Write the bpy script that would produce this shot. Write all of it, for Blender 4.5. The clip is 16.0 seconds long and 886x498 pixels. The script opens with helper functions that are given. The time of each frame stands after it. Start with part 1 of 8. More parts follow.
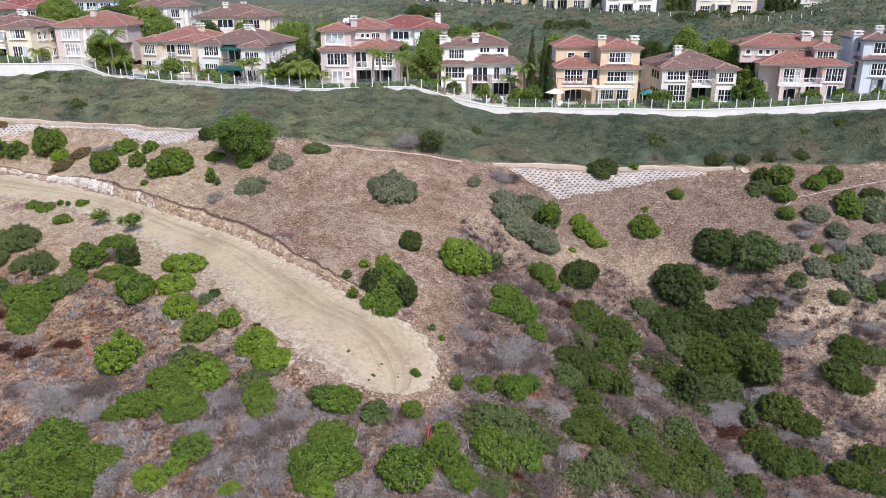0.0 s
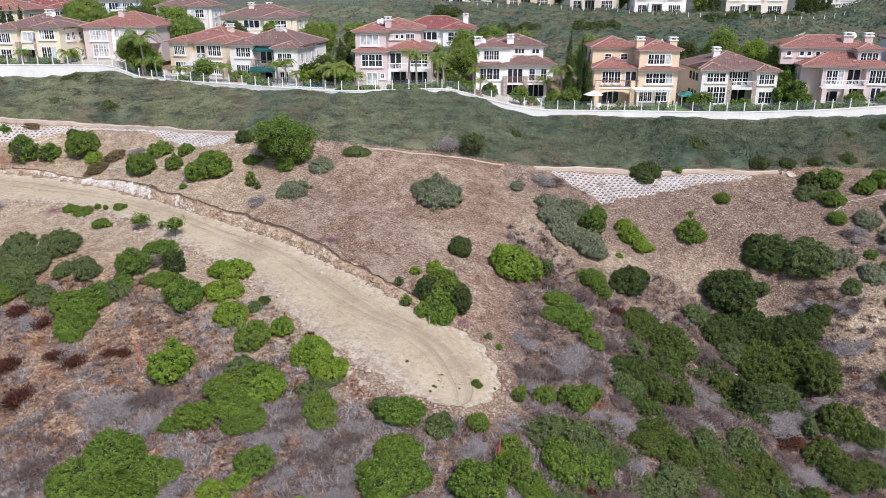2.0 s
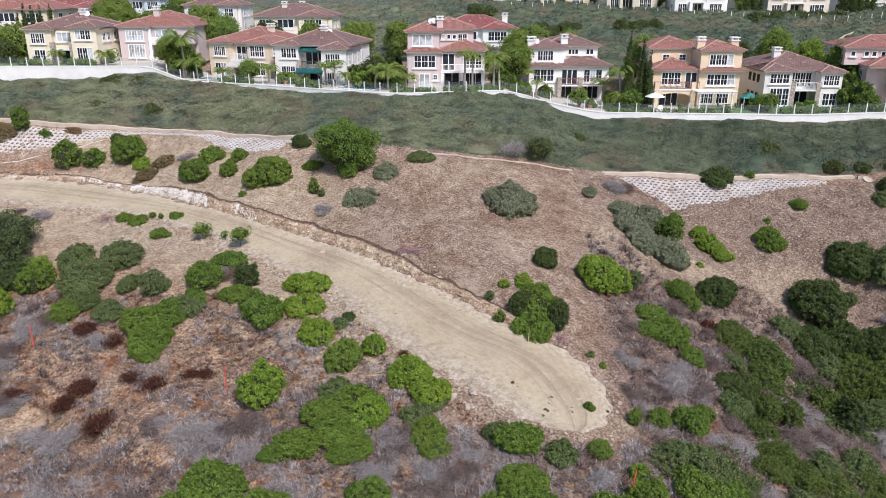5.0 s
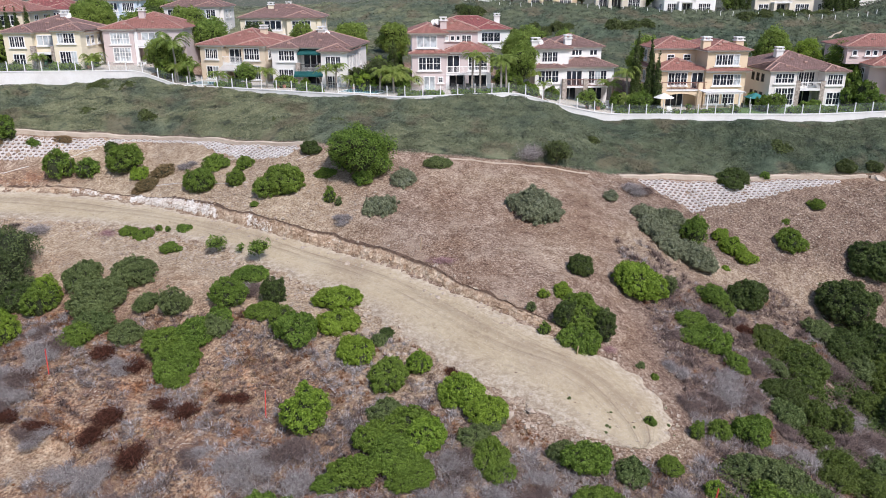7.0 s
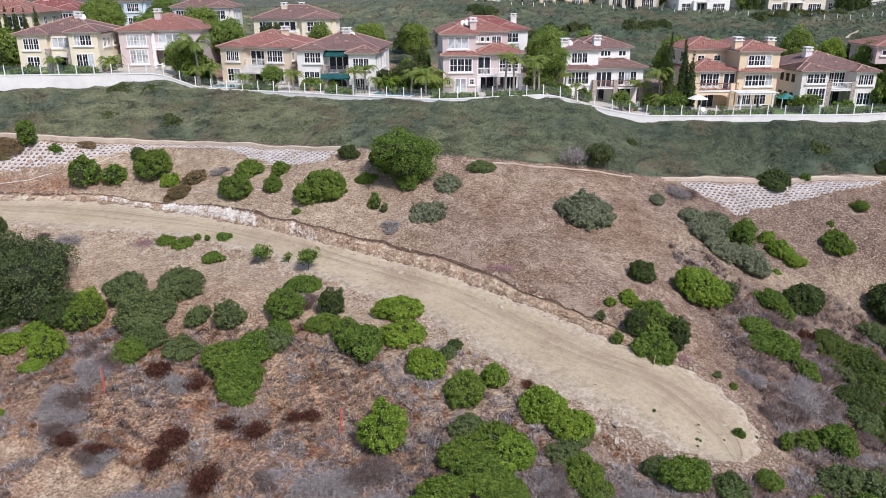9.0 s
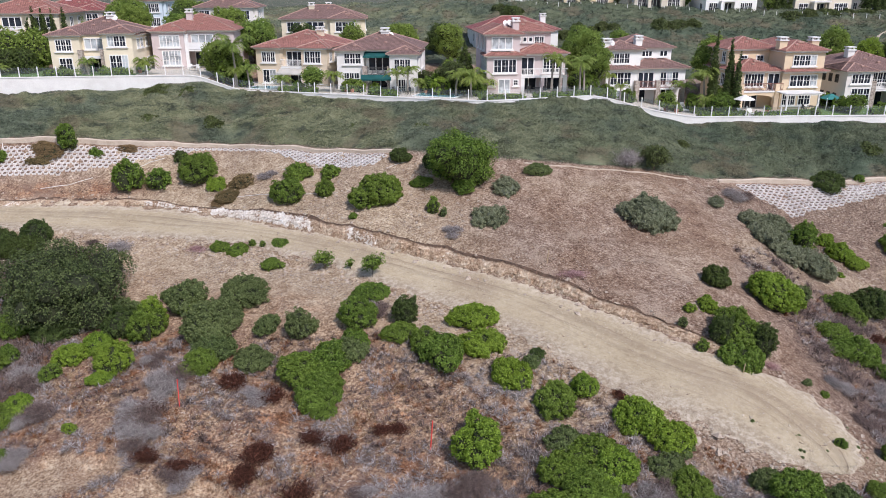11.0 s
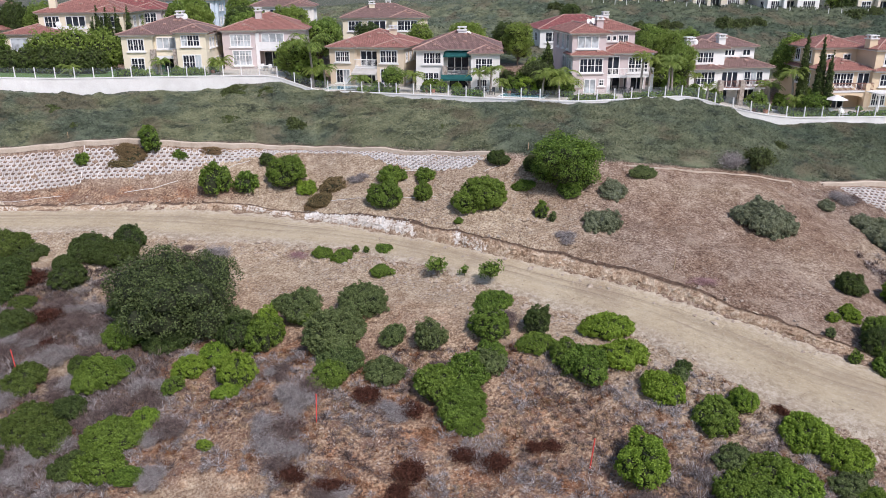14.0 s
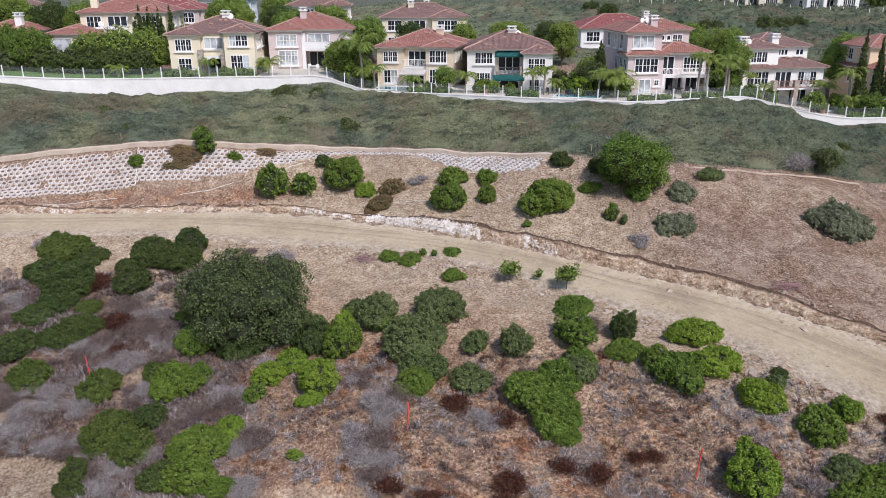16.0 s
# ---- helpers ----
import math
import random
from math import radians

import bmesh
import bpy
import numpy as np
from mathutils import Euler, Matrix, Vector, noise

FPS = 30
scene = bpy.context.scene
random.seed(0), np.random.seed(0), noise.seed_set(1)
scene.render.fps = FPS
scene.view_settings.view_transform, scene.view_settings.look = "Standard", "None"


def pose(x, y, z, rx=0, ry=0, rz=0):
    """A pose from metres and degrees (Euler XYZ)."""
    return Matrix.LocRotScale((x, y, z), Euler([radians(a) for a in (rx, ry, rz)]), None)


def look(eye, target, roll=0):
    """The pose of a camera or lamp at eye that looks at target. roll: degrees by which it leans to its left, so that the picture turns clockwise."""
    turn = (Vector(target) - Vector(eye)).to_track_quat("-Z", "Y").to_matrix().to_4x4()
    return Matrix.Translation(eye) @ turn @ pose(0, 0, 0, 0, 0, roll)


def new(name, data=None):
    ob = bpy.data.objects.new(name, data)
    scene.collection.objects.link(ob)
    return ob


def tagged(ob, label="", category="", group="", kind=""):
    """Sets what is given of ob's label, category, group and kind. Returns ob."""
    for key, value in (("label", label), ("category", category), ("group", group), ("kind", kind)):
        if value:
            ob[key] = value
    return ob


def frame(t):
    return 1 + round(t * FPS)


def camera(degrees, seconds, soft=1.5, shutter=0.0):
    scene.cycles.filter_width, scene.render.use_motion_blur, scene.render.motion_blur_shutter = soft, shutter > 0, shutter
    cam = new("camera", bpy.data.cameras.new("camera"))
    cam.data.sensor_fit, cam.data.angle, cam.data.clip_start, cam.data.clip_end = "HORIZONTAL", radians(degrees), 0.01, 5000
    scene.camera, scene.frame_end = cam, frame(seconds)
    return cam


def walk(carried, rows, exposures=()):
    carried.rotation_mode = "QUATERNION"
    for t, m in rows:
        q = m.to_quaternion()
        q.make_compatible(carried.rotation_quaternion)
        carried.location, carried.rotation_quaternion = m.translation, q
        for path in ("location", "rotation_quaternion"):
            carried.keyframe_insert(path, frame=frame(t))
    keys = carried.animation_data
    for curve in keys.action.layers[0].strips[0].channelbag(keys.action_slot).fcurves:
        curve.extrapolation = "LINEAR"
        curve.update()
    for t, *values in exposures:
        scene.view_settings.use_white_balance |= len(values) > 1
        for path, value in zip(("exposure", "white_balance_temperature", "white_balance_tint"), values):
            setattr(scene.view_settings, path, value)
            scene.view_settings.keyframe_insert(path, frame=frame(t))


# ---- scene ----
cam = camera(61.3, 16.0, soft=0.45)
METRES, EYE, TILT, LEAN, TURN = 55.0, 30.0, -19.0, 0.0, 0.0
ROWS = [
    (0.0, 0.0, 0.0, 0.0, 0.0, 0.0, -0.0),
    (0.5, -0.0196, 0.006, 0.0024, 0.06, -0.0, -0.04),
    (1.0, -0.0405, 0.0121, 0.0058, 0.13, -0.02, -0.07),
    (1.5, -0.0636, 0.0194, 0.0091, 0.18, -0.04, -0.09),
    (2.0, -0.0874, 0.0278, 0.0124, 0.24, -0.04, -0.1),
    (2.5, -0.1121, 0.0373, 0.0163, 0.29, -0.08, -0.11),
    (3.0, -0.1377, 0.0475, 0.019, 0.35, -0.08, -0.12),
    (3.5, -0.1642, 0.0573, 0.0224, 0.43, -0.11, -0.16),
    (4.0, -0.1923, 0.0682, 0.0267, 0.49, -0.14, -0.19),
    (6.5, -0.343, 0.1314, 0.0479, -2.79, -0.16, 1.01),
    (7.0, -0.3751, 0.1438, 0.0537, -3.41, -0.19, 1.26),
    (7.5, -0.4086, 0.1561, 0.0586, -3.86, -0.2, 1.42),
    (8.0, -0.4415, 0.1677, 0.0632, -4.22, -0.22, 1.57),
    (8.5, -0.4738, 0.1787, 0.0674, -4.63, -0.23, 1.71),
    (9.0, -0.5056, 0.189, 0.071, -4.99, -0.26, 1.85),
    (11.5, -0.6658, 0.2417, 0.0888, -5.74, -0.3, 2.15),
    (12.0, -0.6977, 0.2528, 0.0925, -5.68, -0.31, 2.16),
    (12.5, -0.7292, 0.2639, 0.0956, -5.64, -0.31, 2.16),
    (13.0, -0.7602, 0.2749, 0.0978, -5.6, -0.29, 2.16),
    (13.5, -0.7906, 0.2854, 0.1011, -5.54, -0.32, 2.15),
    (14.0, -0.8209, 0.2948, 0.1035, -5.49, -0.32, 2.16),
    (14.5, -0.8513, 0.3032, 0.1057, -5.44, -0.31, 2.17),
    (15.0, -0.8806, 0.3117, 0.1083, -5.39, -0.32, 2.16),
    (15.5, -0.9086, 0.3203, 0.1113, -5.35, -0.34, 2.16),
    (16.0, -0.9362, 0.3293, 0.1147, -5.3, -0.34, 2.16),
]
walk(cam, [(t, pose(0, 0, EYE, TILT, LEAN, TURN) @ pose(METRES * x, METRES * y, METRES * z, 90 + pitch, roll, yaw)) for t, x, y, z, yaw, pitch, roll in ROWS],
     exposures=[(0.0, 0.10, 6400, 13), (4.0, 0.06, 6400, 13), (8.0, -0.02, 6400, 14), (12.0, -0.08, 6400, 15), (16.0, -0.10, 6400, 15)])


# ---- light: a high sun behind thin cloud, and the sky ----
SUN_HIGH, SUN_TURN = 50.0, 152.0
world = bpy.data.worlds.new("world")
scene.world = world
world.use_nodes = True
sky = world.node_tree.nodes.new("ShaderNodeTexSky")
sky.sky_type, sky.sun_disc = "NISHITA", False
sky.sun_elevation, sky.sun_rotation = radians(SUN_HIGH), radians(SUN_TURN)
sky.air_density, sky.dust_density = 1.0, 1.0
world.node_tree.links.new(sky.outputs[0], world.node_tree.nodes["Background"].inputs[0])
world.node_tree.nodes["Background"].inputs[1].default_value = 0.15
sun = new("sun", bpy.data.lights.new("sun", "SUN"))
sun.data.energy, sun.data.angle, sun.data.color = 4.0, radians(8.0), (1.0, 0.955, 0.955)
SUN_WAY = Vector((math.sin(radians(SUN_TURN)) * math.cos(radians(SUN_HIGH)), math.cos(radians(SUN_TURN)) * math.cos(radians(SUN_HIGH)), math.sin(radians(SUN_HIGH))))
sun.matrix_world = look(SUN_WAY * 300, (0, 0, 0))
scene.view_settings.exposure = 0.0

# ---- materials ----
def base(name, rough=0.8, metal=0.0):
    m = bpy.data.materials.new(name)
    m.use_nodes = True
    p = m.node_tree.nodes["Principled BSDF"]
    p.inputs["Roughness"].default_value, p.inputs["Metallic"].default_value = rough, metal
    return m, m.node_tree.nodes, m.node_tree.links, p


def noise_node(n, l, scale, detail=4.0, where=None, rough=0.6):
    t = n.new("ShaderNodeTexNoise")
    t.inputs["Scale"].default_value, t.inputs["Detail"].default_value, t.inputs["Roughness"].default_value = scale, detail, rough
    if where is None:
        where = n.new("ShaderNodeTexCoord").outputs["Object"]
    l.new(where, t.inputs["Vector"])
    return t.outputs["Fac"]


def ramp(n, l, fac, *stops):
    r = n.new("ShaderNodeValToRGB")
    while len(r.color_ramp.elements) < len(stops):
        r.color_ramp.elements.new(0.5)
    for e, (at, c) in zip(r.color_ramp.elements, stops):
        e.position, e.color = at, (*c, 1)
    l.new(fac, r.inputs["Fac"])
    return r.outputs["Color"]


def mixed(n, l, fac, a, b, kind="MIX"):
    x = n.new("ShaderNodeMix")
    x.data_type, x.blend_type = "RGBA", kind
    for socket, value in ((x.inputs["Factor"], fac), (x.inputs["A"], a), (x.inputs["B"], b)):
        if isinstance(value, (int, float)):
            socket.default_value = value
        elif isinstance(value, tuple):
            socket.default_value = (*value, 1)
        else:
            l.new(value, socket)
    return x.outputs["Result"]


def sums(n, l, kind, a, b):
    x = n.new("ShaderNodeMath")
    x.operation = kind
    for socket, value in zip(x.inputs, (a, b)):
        if isinstance(value, (int, float)):
            socket.default_value = value
        else:
            l.new(value, socket)
    return x.outputs[0]


def relief(n, l, p, height, strength=0.5, distance=0.05):
    b = n.new("ShaderNodeBump")
    b.inputs["Strength"].default_value, b.inputs["Distance"].default_value = strength, distance
    l.new(height, b.inputs["Height"])
    l.new(b.outputs["Normal"], p.inputs["Normal"])


def surface(name, dark, light, scale=1.5, fine=12.0, rough=0.85, bump=0.3, distance=0.03, metal=0.0):
    """A matt surface whose colour wanders between two tones at two scales."""
    m, n, l, p = base(name, rough, metal)
    where = n.new("ShaderNodeTexCoord").outputs["Object"]
    broad, grain = noise_node(n, l, scale, 5, where), noise_node(n, l, fine, 6, where, 0.7)
    both = sums(n, l, "ADD", sums(n, l, "MULTIPLY", broad, 0.55), sums(n, l, "MULTIPLY", grain, 0.45))
    l.new(ramp(n, l, both, (0.36, dark), (0.64, light)), p.inputs["Base Color"])
    relief(n, l, p, grain, bump, distance)
    return m


def leafy(name, dark, light, warm=None, glow=0.35):
    """Leaves: each leaf and each plant has a tone of its own, and light passes through a little."""
    m, n, l, p = base(name, 0.55)
    p.inputs["Specular IOR Level"].default_value = 0.25
    leaf, plant = n.new("ShaderNodeNewGeometry").outputs["Random Per Island"], n.new("ShaderNodeObjectInfo").outputs["Random"]
    patch = noise_node(n, l, 2.2, 3)
    f = sums(n, l, "ADD", sums(n, l, "MULTIPLY", leaf, 0.5), sums(n, l, "MULTIPLY", patch, 0.5))
    tone = ramp(n, l, f, (0.30, tuple(c * 0.8 for c in dark)), (0.70, tuple(c * 1.08 for c in light)))
    other = warm or tuple(c * k for c, k in zip(light, (1.15, 0.92, 0.8)))
    tone = mixed(n, l, sums(n, l, "MULTIPLY", plant, 0.45), tone, mixed(n, l, 0.6, tone, other))
    l.new(tone, p.inputs["Base Color"])
    t = n.new("ShaderNodeBsdfTranslucent")
    l.new(tone, t.inputs["Color"])
    x = n.new("ShaderNodeMixShader")
    x.inputs[0].default_value = glow
    l.new(p.outputs[0], x.inputs[1]), l.new(t.outputs[0], x.inputs[2])
    l.new(x.outputs[0], n["Material Output"].inputs["Surface"])
    return m


def twiggy(name, dark, light):
    """Dead twigs and dry blades: every one has a tone of its own, and each thicket drifts a little."""
    m, n, l, p = base(name, 0.95)
    p.inputs["Specular IOR Level"].default_value = 0.1
    one, drift = n.new("ShaderNodeNewGeometry").outputs["Random Per Island"], noise_node(n, l, 0.5, 4, None, 0.7)
    f = sums(n, l, "ADD", sums(n, l, "MULTIPLY", sums(n, l, "POWER", one, 1.6), 0.62), sums(n, l, "MULTIPLY", drift, 0.5))
    l.new(ramp(n, l, f, (0.22, dark), (0.85, light)), p.inputs["Base Color"])
    return m


def earth_material():
    """Hillside soil. The zone colours say what lies on it: red, leaf mould under the ground cover; green, dry brush
    litter; blue, pale sandy scree; alpha, darker litter with cloud shade in its colour.
    """
    m, n, l, p = base("earth", 0.95)
    p.inputs["Specular IOR Level"].default_value = 0.1
    where = n.new("ShaderNodeTexCoord").outputs["Object"]
    a = n.new("ShaderNodeAttribute")
    a.attribute_name = "zone"
    s = n.new("ShaderNodeSeparateColor")
    l.new(a.outputs["Color"], s.inputs[0])
    broad, patch, grain, grit, speck = (noise_node(n, l, k, d, where, 0.65) for k, d in ((0.12, 4), (0.9, 5), (4.6, 6), (11, 4), (7.3, 5)))
    f = sums(n, l, "ADD", sums(n, l, "MULTIPLY", patch, 0.32), sums(n, l, "MULTIPLY", grain, 0.68))
    soil = ramp(n, l, f, (0.39, (0.12, 0.073, 0.050)), (0.465, (0.235, 0.160, 0.116)), (0.535, (0.36, 0.264, 0.197)), (0.61, (0.56, 0.458, 0.358)))
    soil = mixed(n, l, sums(n, l, "MULTIPLY", ramp(n, l, broad, (0.42, (0, 0, 0)), (0.55, (1, 1, 1))), 0.85), soil, mixed(n, l, 1.0, soil, (0.72, 0.64, 0.58), "MULTIPLY"))
    soil = mixed(n, l, sums(n, l, "MULTIPLY", ramp(n, l, noise_node(n, l, 0.21, 6, where, 0.7), (0.54, (0, 0, 0)), (0.64, (1, 1, 1))), 0.55), soil, (0.44, 0.345, 0.26))
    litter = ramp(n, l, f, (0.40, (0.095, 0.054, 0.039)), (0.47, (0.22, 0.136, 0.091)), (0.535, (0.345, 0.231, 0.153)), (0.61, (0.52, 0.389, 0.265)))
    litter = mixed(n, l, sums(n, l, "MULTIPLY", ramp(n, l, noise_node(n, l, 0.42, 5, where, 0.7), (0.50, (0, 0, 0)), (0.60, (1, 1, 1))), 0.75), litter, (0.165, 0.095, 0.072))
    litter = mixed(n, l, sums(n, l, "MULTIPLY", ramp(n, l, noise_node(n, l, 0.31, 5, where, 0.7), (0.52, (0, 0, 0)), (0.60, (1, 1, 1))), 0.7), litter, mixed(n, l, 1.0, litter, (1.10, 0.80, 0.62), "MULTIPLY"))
    # Browner litter, darkened further: cloud shade is put into its colour.
    clouded_litter = ramp(n, l, f, (0.40, (0.055, 0.034, 0.028)), (0.47, (0.125, 0.082, 0.068)), (0.535, (0.21, 0.145, 0.112)), (0.61, (0.36, 0.27, 0.205)))
    litter = mixed(n, l, a.outputs["Alpha"], mixed(n, l, 1.0, litter, (1.12, 1.10, 1.06), "MULTIPLY"), clouded_litter)
    pale = ramp(n, l, f, (0.40, (0.25, 0.172, 0.107)), (0.48, (0.42, 0.317, 0.209)), (0.54, (0.54, 0.433, 0.302)), (0.61, (0.70, 0.601, 0.446)))
    mould = ramp(n, l, f, (0.4, (0.055, 0.068, 0.048)), (0.6, (0.125, 0.14, 0.105)))
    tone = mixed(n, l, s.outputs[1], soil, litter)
    tone = mixed(n, l, s.outputs[2], tone, pale)
    tone = mixed(n, l, s.outputs[0], tone, mould)
    tone = mixed(n, l, sums(n, l, "MULTIPLY", ramp(n, l, speck, (0.56, (0, 0, 0)), (0.63, (1, 1, 1))), 0.7), tone, (0.115, 0.072, 0.053))
    tone = mixed(n, l, sums(n, l, "MULTIPLY", ramp(n, l, grit, (0.57, (0, 0, 0)), (0.64, (1, 1, 1))), 0.65), tone, (0.56, 0.475, 0.38))
    l.new(tone, p.inputs["Base Color"])
    relief(n, l, p, sums(n, l, "ADD", grain, sums(n, l, "MULTIPLY", grit, 0.3)), 0.9, 0.25)
    return m


def roof_material(name, dark, light):
    """Rows of barrel tiles: courses along the fall, and a tone for every few tiles."""
    m, n, l, p = base(name, 0.75)
    uv = n.new("ShaderNodeUVMap").outputs["UV"]
    tile, weather = n.new("ShaderNodeTexBrick"), noise_node(n, l, 0.9, 5)
    l.new(uv, tile.inputs["Vector"])
    tile.inputs["Scale"].default_value = 1.0
    tile.inputs["Brick Width"].default_value, tile.inputs["Row Height"].default_value, tile.inputs["Mortar Size"].default_value = 0.26, 0.38, 0.025
    tile.inputs["Color1"].default_value, tile.inputs["Color2"].default_value = (*dark, 1), (*light, 1)
    tile.inputs["Mortar"].default_value = (*(c * 0.45 for c in dark), 1)
    l.new(mixed(n, l, sums(n, l, "MULTIPLY", weather, 0.35), tile.outputs["Color"], tuple(0.5 * (a + b) * 1.1 for a, b in zip(dark, light))), p.inputs["Base Color"])
    w = n.new("ShaderNodeTexWave")
    w.bands_direction = "X"
    w.inputs["Scale"].default_value = 1.92
    l.new(uv, w.inputs["Vector"])
    relief(n, l, p, sums(n, l, "ADD", w.outputs["Fac"], sums(n, l, "MULTIPLY", tile.outputs["Fac"], -0.6)), 0.9, 0.06)
    return m


def glass_material(name, tint, rough=0.06):
    m, n, l, p = base(name, rough)
    l.new(ramp(n, l, noise_node(n, l, 0.8, 2), (0.4, tuple(c * 0.7 for c in tint)), (0.6, tuple(c * 1.4 for c in tint))), p.inputs["Base Color"])
    p.inputs["Specular IOR Level"].default_value = 0.35
    return m


def clear_material():
    m, n, l, p = base("clear_glass", 0.05)
    t, x = n.new("ShaderNodeBsdfTransparent"), n.new("ShaderNodeMixShader")
    t.inputs[0].default_value = (0.96, 0.98, 0.975, 1)
    p.inputs["Base Color"].default_value = (0.5, 0.55, 0.55, 1)
    x.inputs[0].default_value = 0.05
    l.new(t.outputs[0], x.inputs[1]), l.new(p.outputs[0], x.inputs[2])
    l.new(x.outputs[0], n["Material Output"].inputs["Surface"])
    return m


def cover_leaf(name="leaf_ground_cover", mat_like=False):
    """Ground cover: blue-green, grey-green, yellowish and brown drifts, leaf by leaf."""
    m, n, l, p = base(name, 0.6)
    p.inputs["Specular IOR Level"].default_value = 0.2
    where = n.new("ShaderNodeTexCoord").outputs["Object"]
    drift = n.new("ShaderNodeMapping")
    drift.inputs["Scale"].default_value, drift.inputs["Rotation"].default_value = (0.7, 1.5, 1.0), (0, 0, -0.25)
    l.new(where, drift.inputs["Vector"])
    leaf = noise_node(n, l, 6.0, 4, where, 0.7) if mat_like else n.new("ShaderNodeNewGeometry").outputs["Random Per Island"]
    broad, patch, small = noise_node(n, l, 0.09, 4, where, 0.6), noise_node(n, l, 0.16, 3, where, 0.55), noise_node(n, l, 0.55, 5, drift.outputs[0], 0.62)
    f = sums(n, l, "ADD", sums(n, l, "MULTIPLY", leaf, 0.32), sums(n, l, "MULTIPLY", small, 0.68))
    cool = ramp(n, l, f, (0.36, (0.050, 0.066, 0.042)), (0.64, (0.168, 0.196, 0.132)))
    warm = ramp(n, l, f, (0.36, (0.085, 0.096, 0.052)), (0.64, (0.235, 0.242, 0.138)))
    dry = ramp(n, l, f, (0.3, (0.085, 0.075, 0.045)), (0.7, (0.205, 0.175, 0.115)))
    x_of = n.new("ShaderNodeSeparateXYZ")
    l.new(where, x_of.inputs[0])
    # Darker and cooler towards the east, paler and warmer towards the west.
    eastward = n.new("ShaderNodeMapRange")
    eastward.inputs["From Min"].default_value, eastward.inputs["From Max"].default_value = -38.0, 16.0
    l.new(sums(n, l, "ADD", x_of.outputs[0], sums(n, l, "MULTIPLY", sums(n, l, "SUBTRACT", broad, 0.5), 90.0)), eastward.inputs["Value"])
    cool = mixed(n, l, eastward.outputs[0], cool, mixed(n, l, 1.0, cool, (0.66, 0.74, 0.70), "MULTIPLY"))
    warm = mixed(n, l, eastward.outputs[0], mixed(n, l, 1.0, warm, (1.15, 1.15, 1.15), "MULTIPLY"), mixed(n, l, 0.6, warm, cool))
    tone = mixed(n, l, ramp(n, l, broad, (0.43, (0, 0, 0)), (0.54, (0.9, 0.9, 0.9))), cool, warm)
    tone = mixed(n, l, ramp(n, l, patch, (0.53, (0, 0, 0)), (0.62, (0.75, 0.75, 0.75))), tone, dry)
    # Dark creases between the mats, their shade laid on as colour.
    tone = mixed(n, l, ramp(n, l, noise_node(n, l, 0.6, 5, drift.outputs[0], 0.7), (0.36, (0.8, 0.8, 0.8)), (0.44, (0, 0, 0))), tone, (0.040, 0.052, 0.038))
    l.new(tone, p.inputs["Base Color"])
    if mat_like:
        relief(n, l, p, noise_node(n, l, 4.5, 6, where, 0.75), 0.9, 0.2)
    return m


def bank_material():
    """A raw cut: ochre earth with crumbling white rock where the chalk attribute says."""
    m, n, l, p = base("raw_cut_earth", 0.95)
    where = n.new("ShaderNodeTexCoord").outputs["Object"]
    a = n.new("ShaderNodeAttribute")
    a.attribute_name = "chalk"
    patch, grain = noise_node(n, l, 0.9, 5, where, 0.7), noise_node(n, l, 5.0, 6, where, 0.7)
    f = sums(n, l, "ADD", sums(n, l, "MULTIPLY", patch, 0.5), sums(n, l, "MULTIPLY", grain, 0.5))
    ochre = ramp(n, l, f, (0.40, (0.22, 0.135, 0.080)), (0.5, (0.44, 0.318, 0.215)), (0.60, (0.64, 0.53, 0.40)))
    white = ramp(n, l, f, (0.40, (0.42, 0.34, 0.27)), (0.50, (0.66, 0.595, 0.52)), (0.62, (0.82, 0.79, 0.74)))
    w = sums(n, l, "ADD", a.outputs["Fac"], sums(n, l, "MULTIPLY", sums(n, l, "SUBTRACT", f, 0.50), 2.2))
    # Dark topsoil rim; the shade of its overhang is painted in as well.
    t = n.new("ShaderNodeAttribute")
    t.attribute_name = "shaded_topsoil"
    shaded_humus = ramp(n, l, f, (0.4, (0.045, 0.028, 0.018)), (0.6, (0.17, 0.105, 0.07)))
    ochre = mixed(n, l, ramp(n, l, sums(n, l, "ADD", t.outputs["Fac"], sums(n, l, "MULTIPLY", patch, 0.4)), (0.90, (0, 0, 0)), (1.12, (1, 1, 1))), ochre, shaded_humus)
    l.new(mixed(n, l, ramp(n, l, w, (0.42, (0, 0, 0)), (0.58, (1, 1, 1))), ochre, white), p.inputs["Base Color"])
    relief(n, l, p, grain, 0.9, 0.2)
    return m


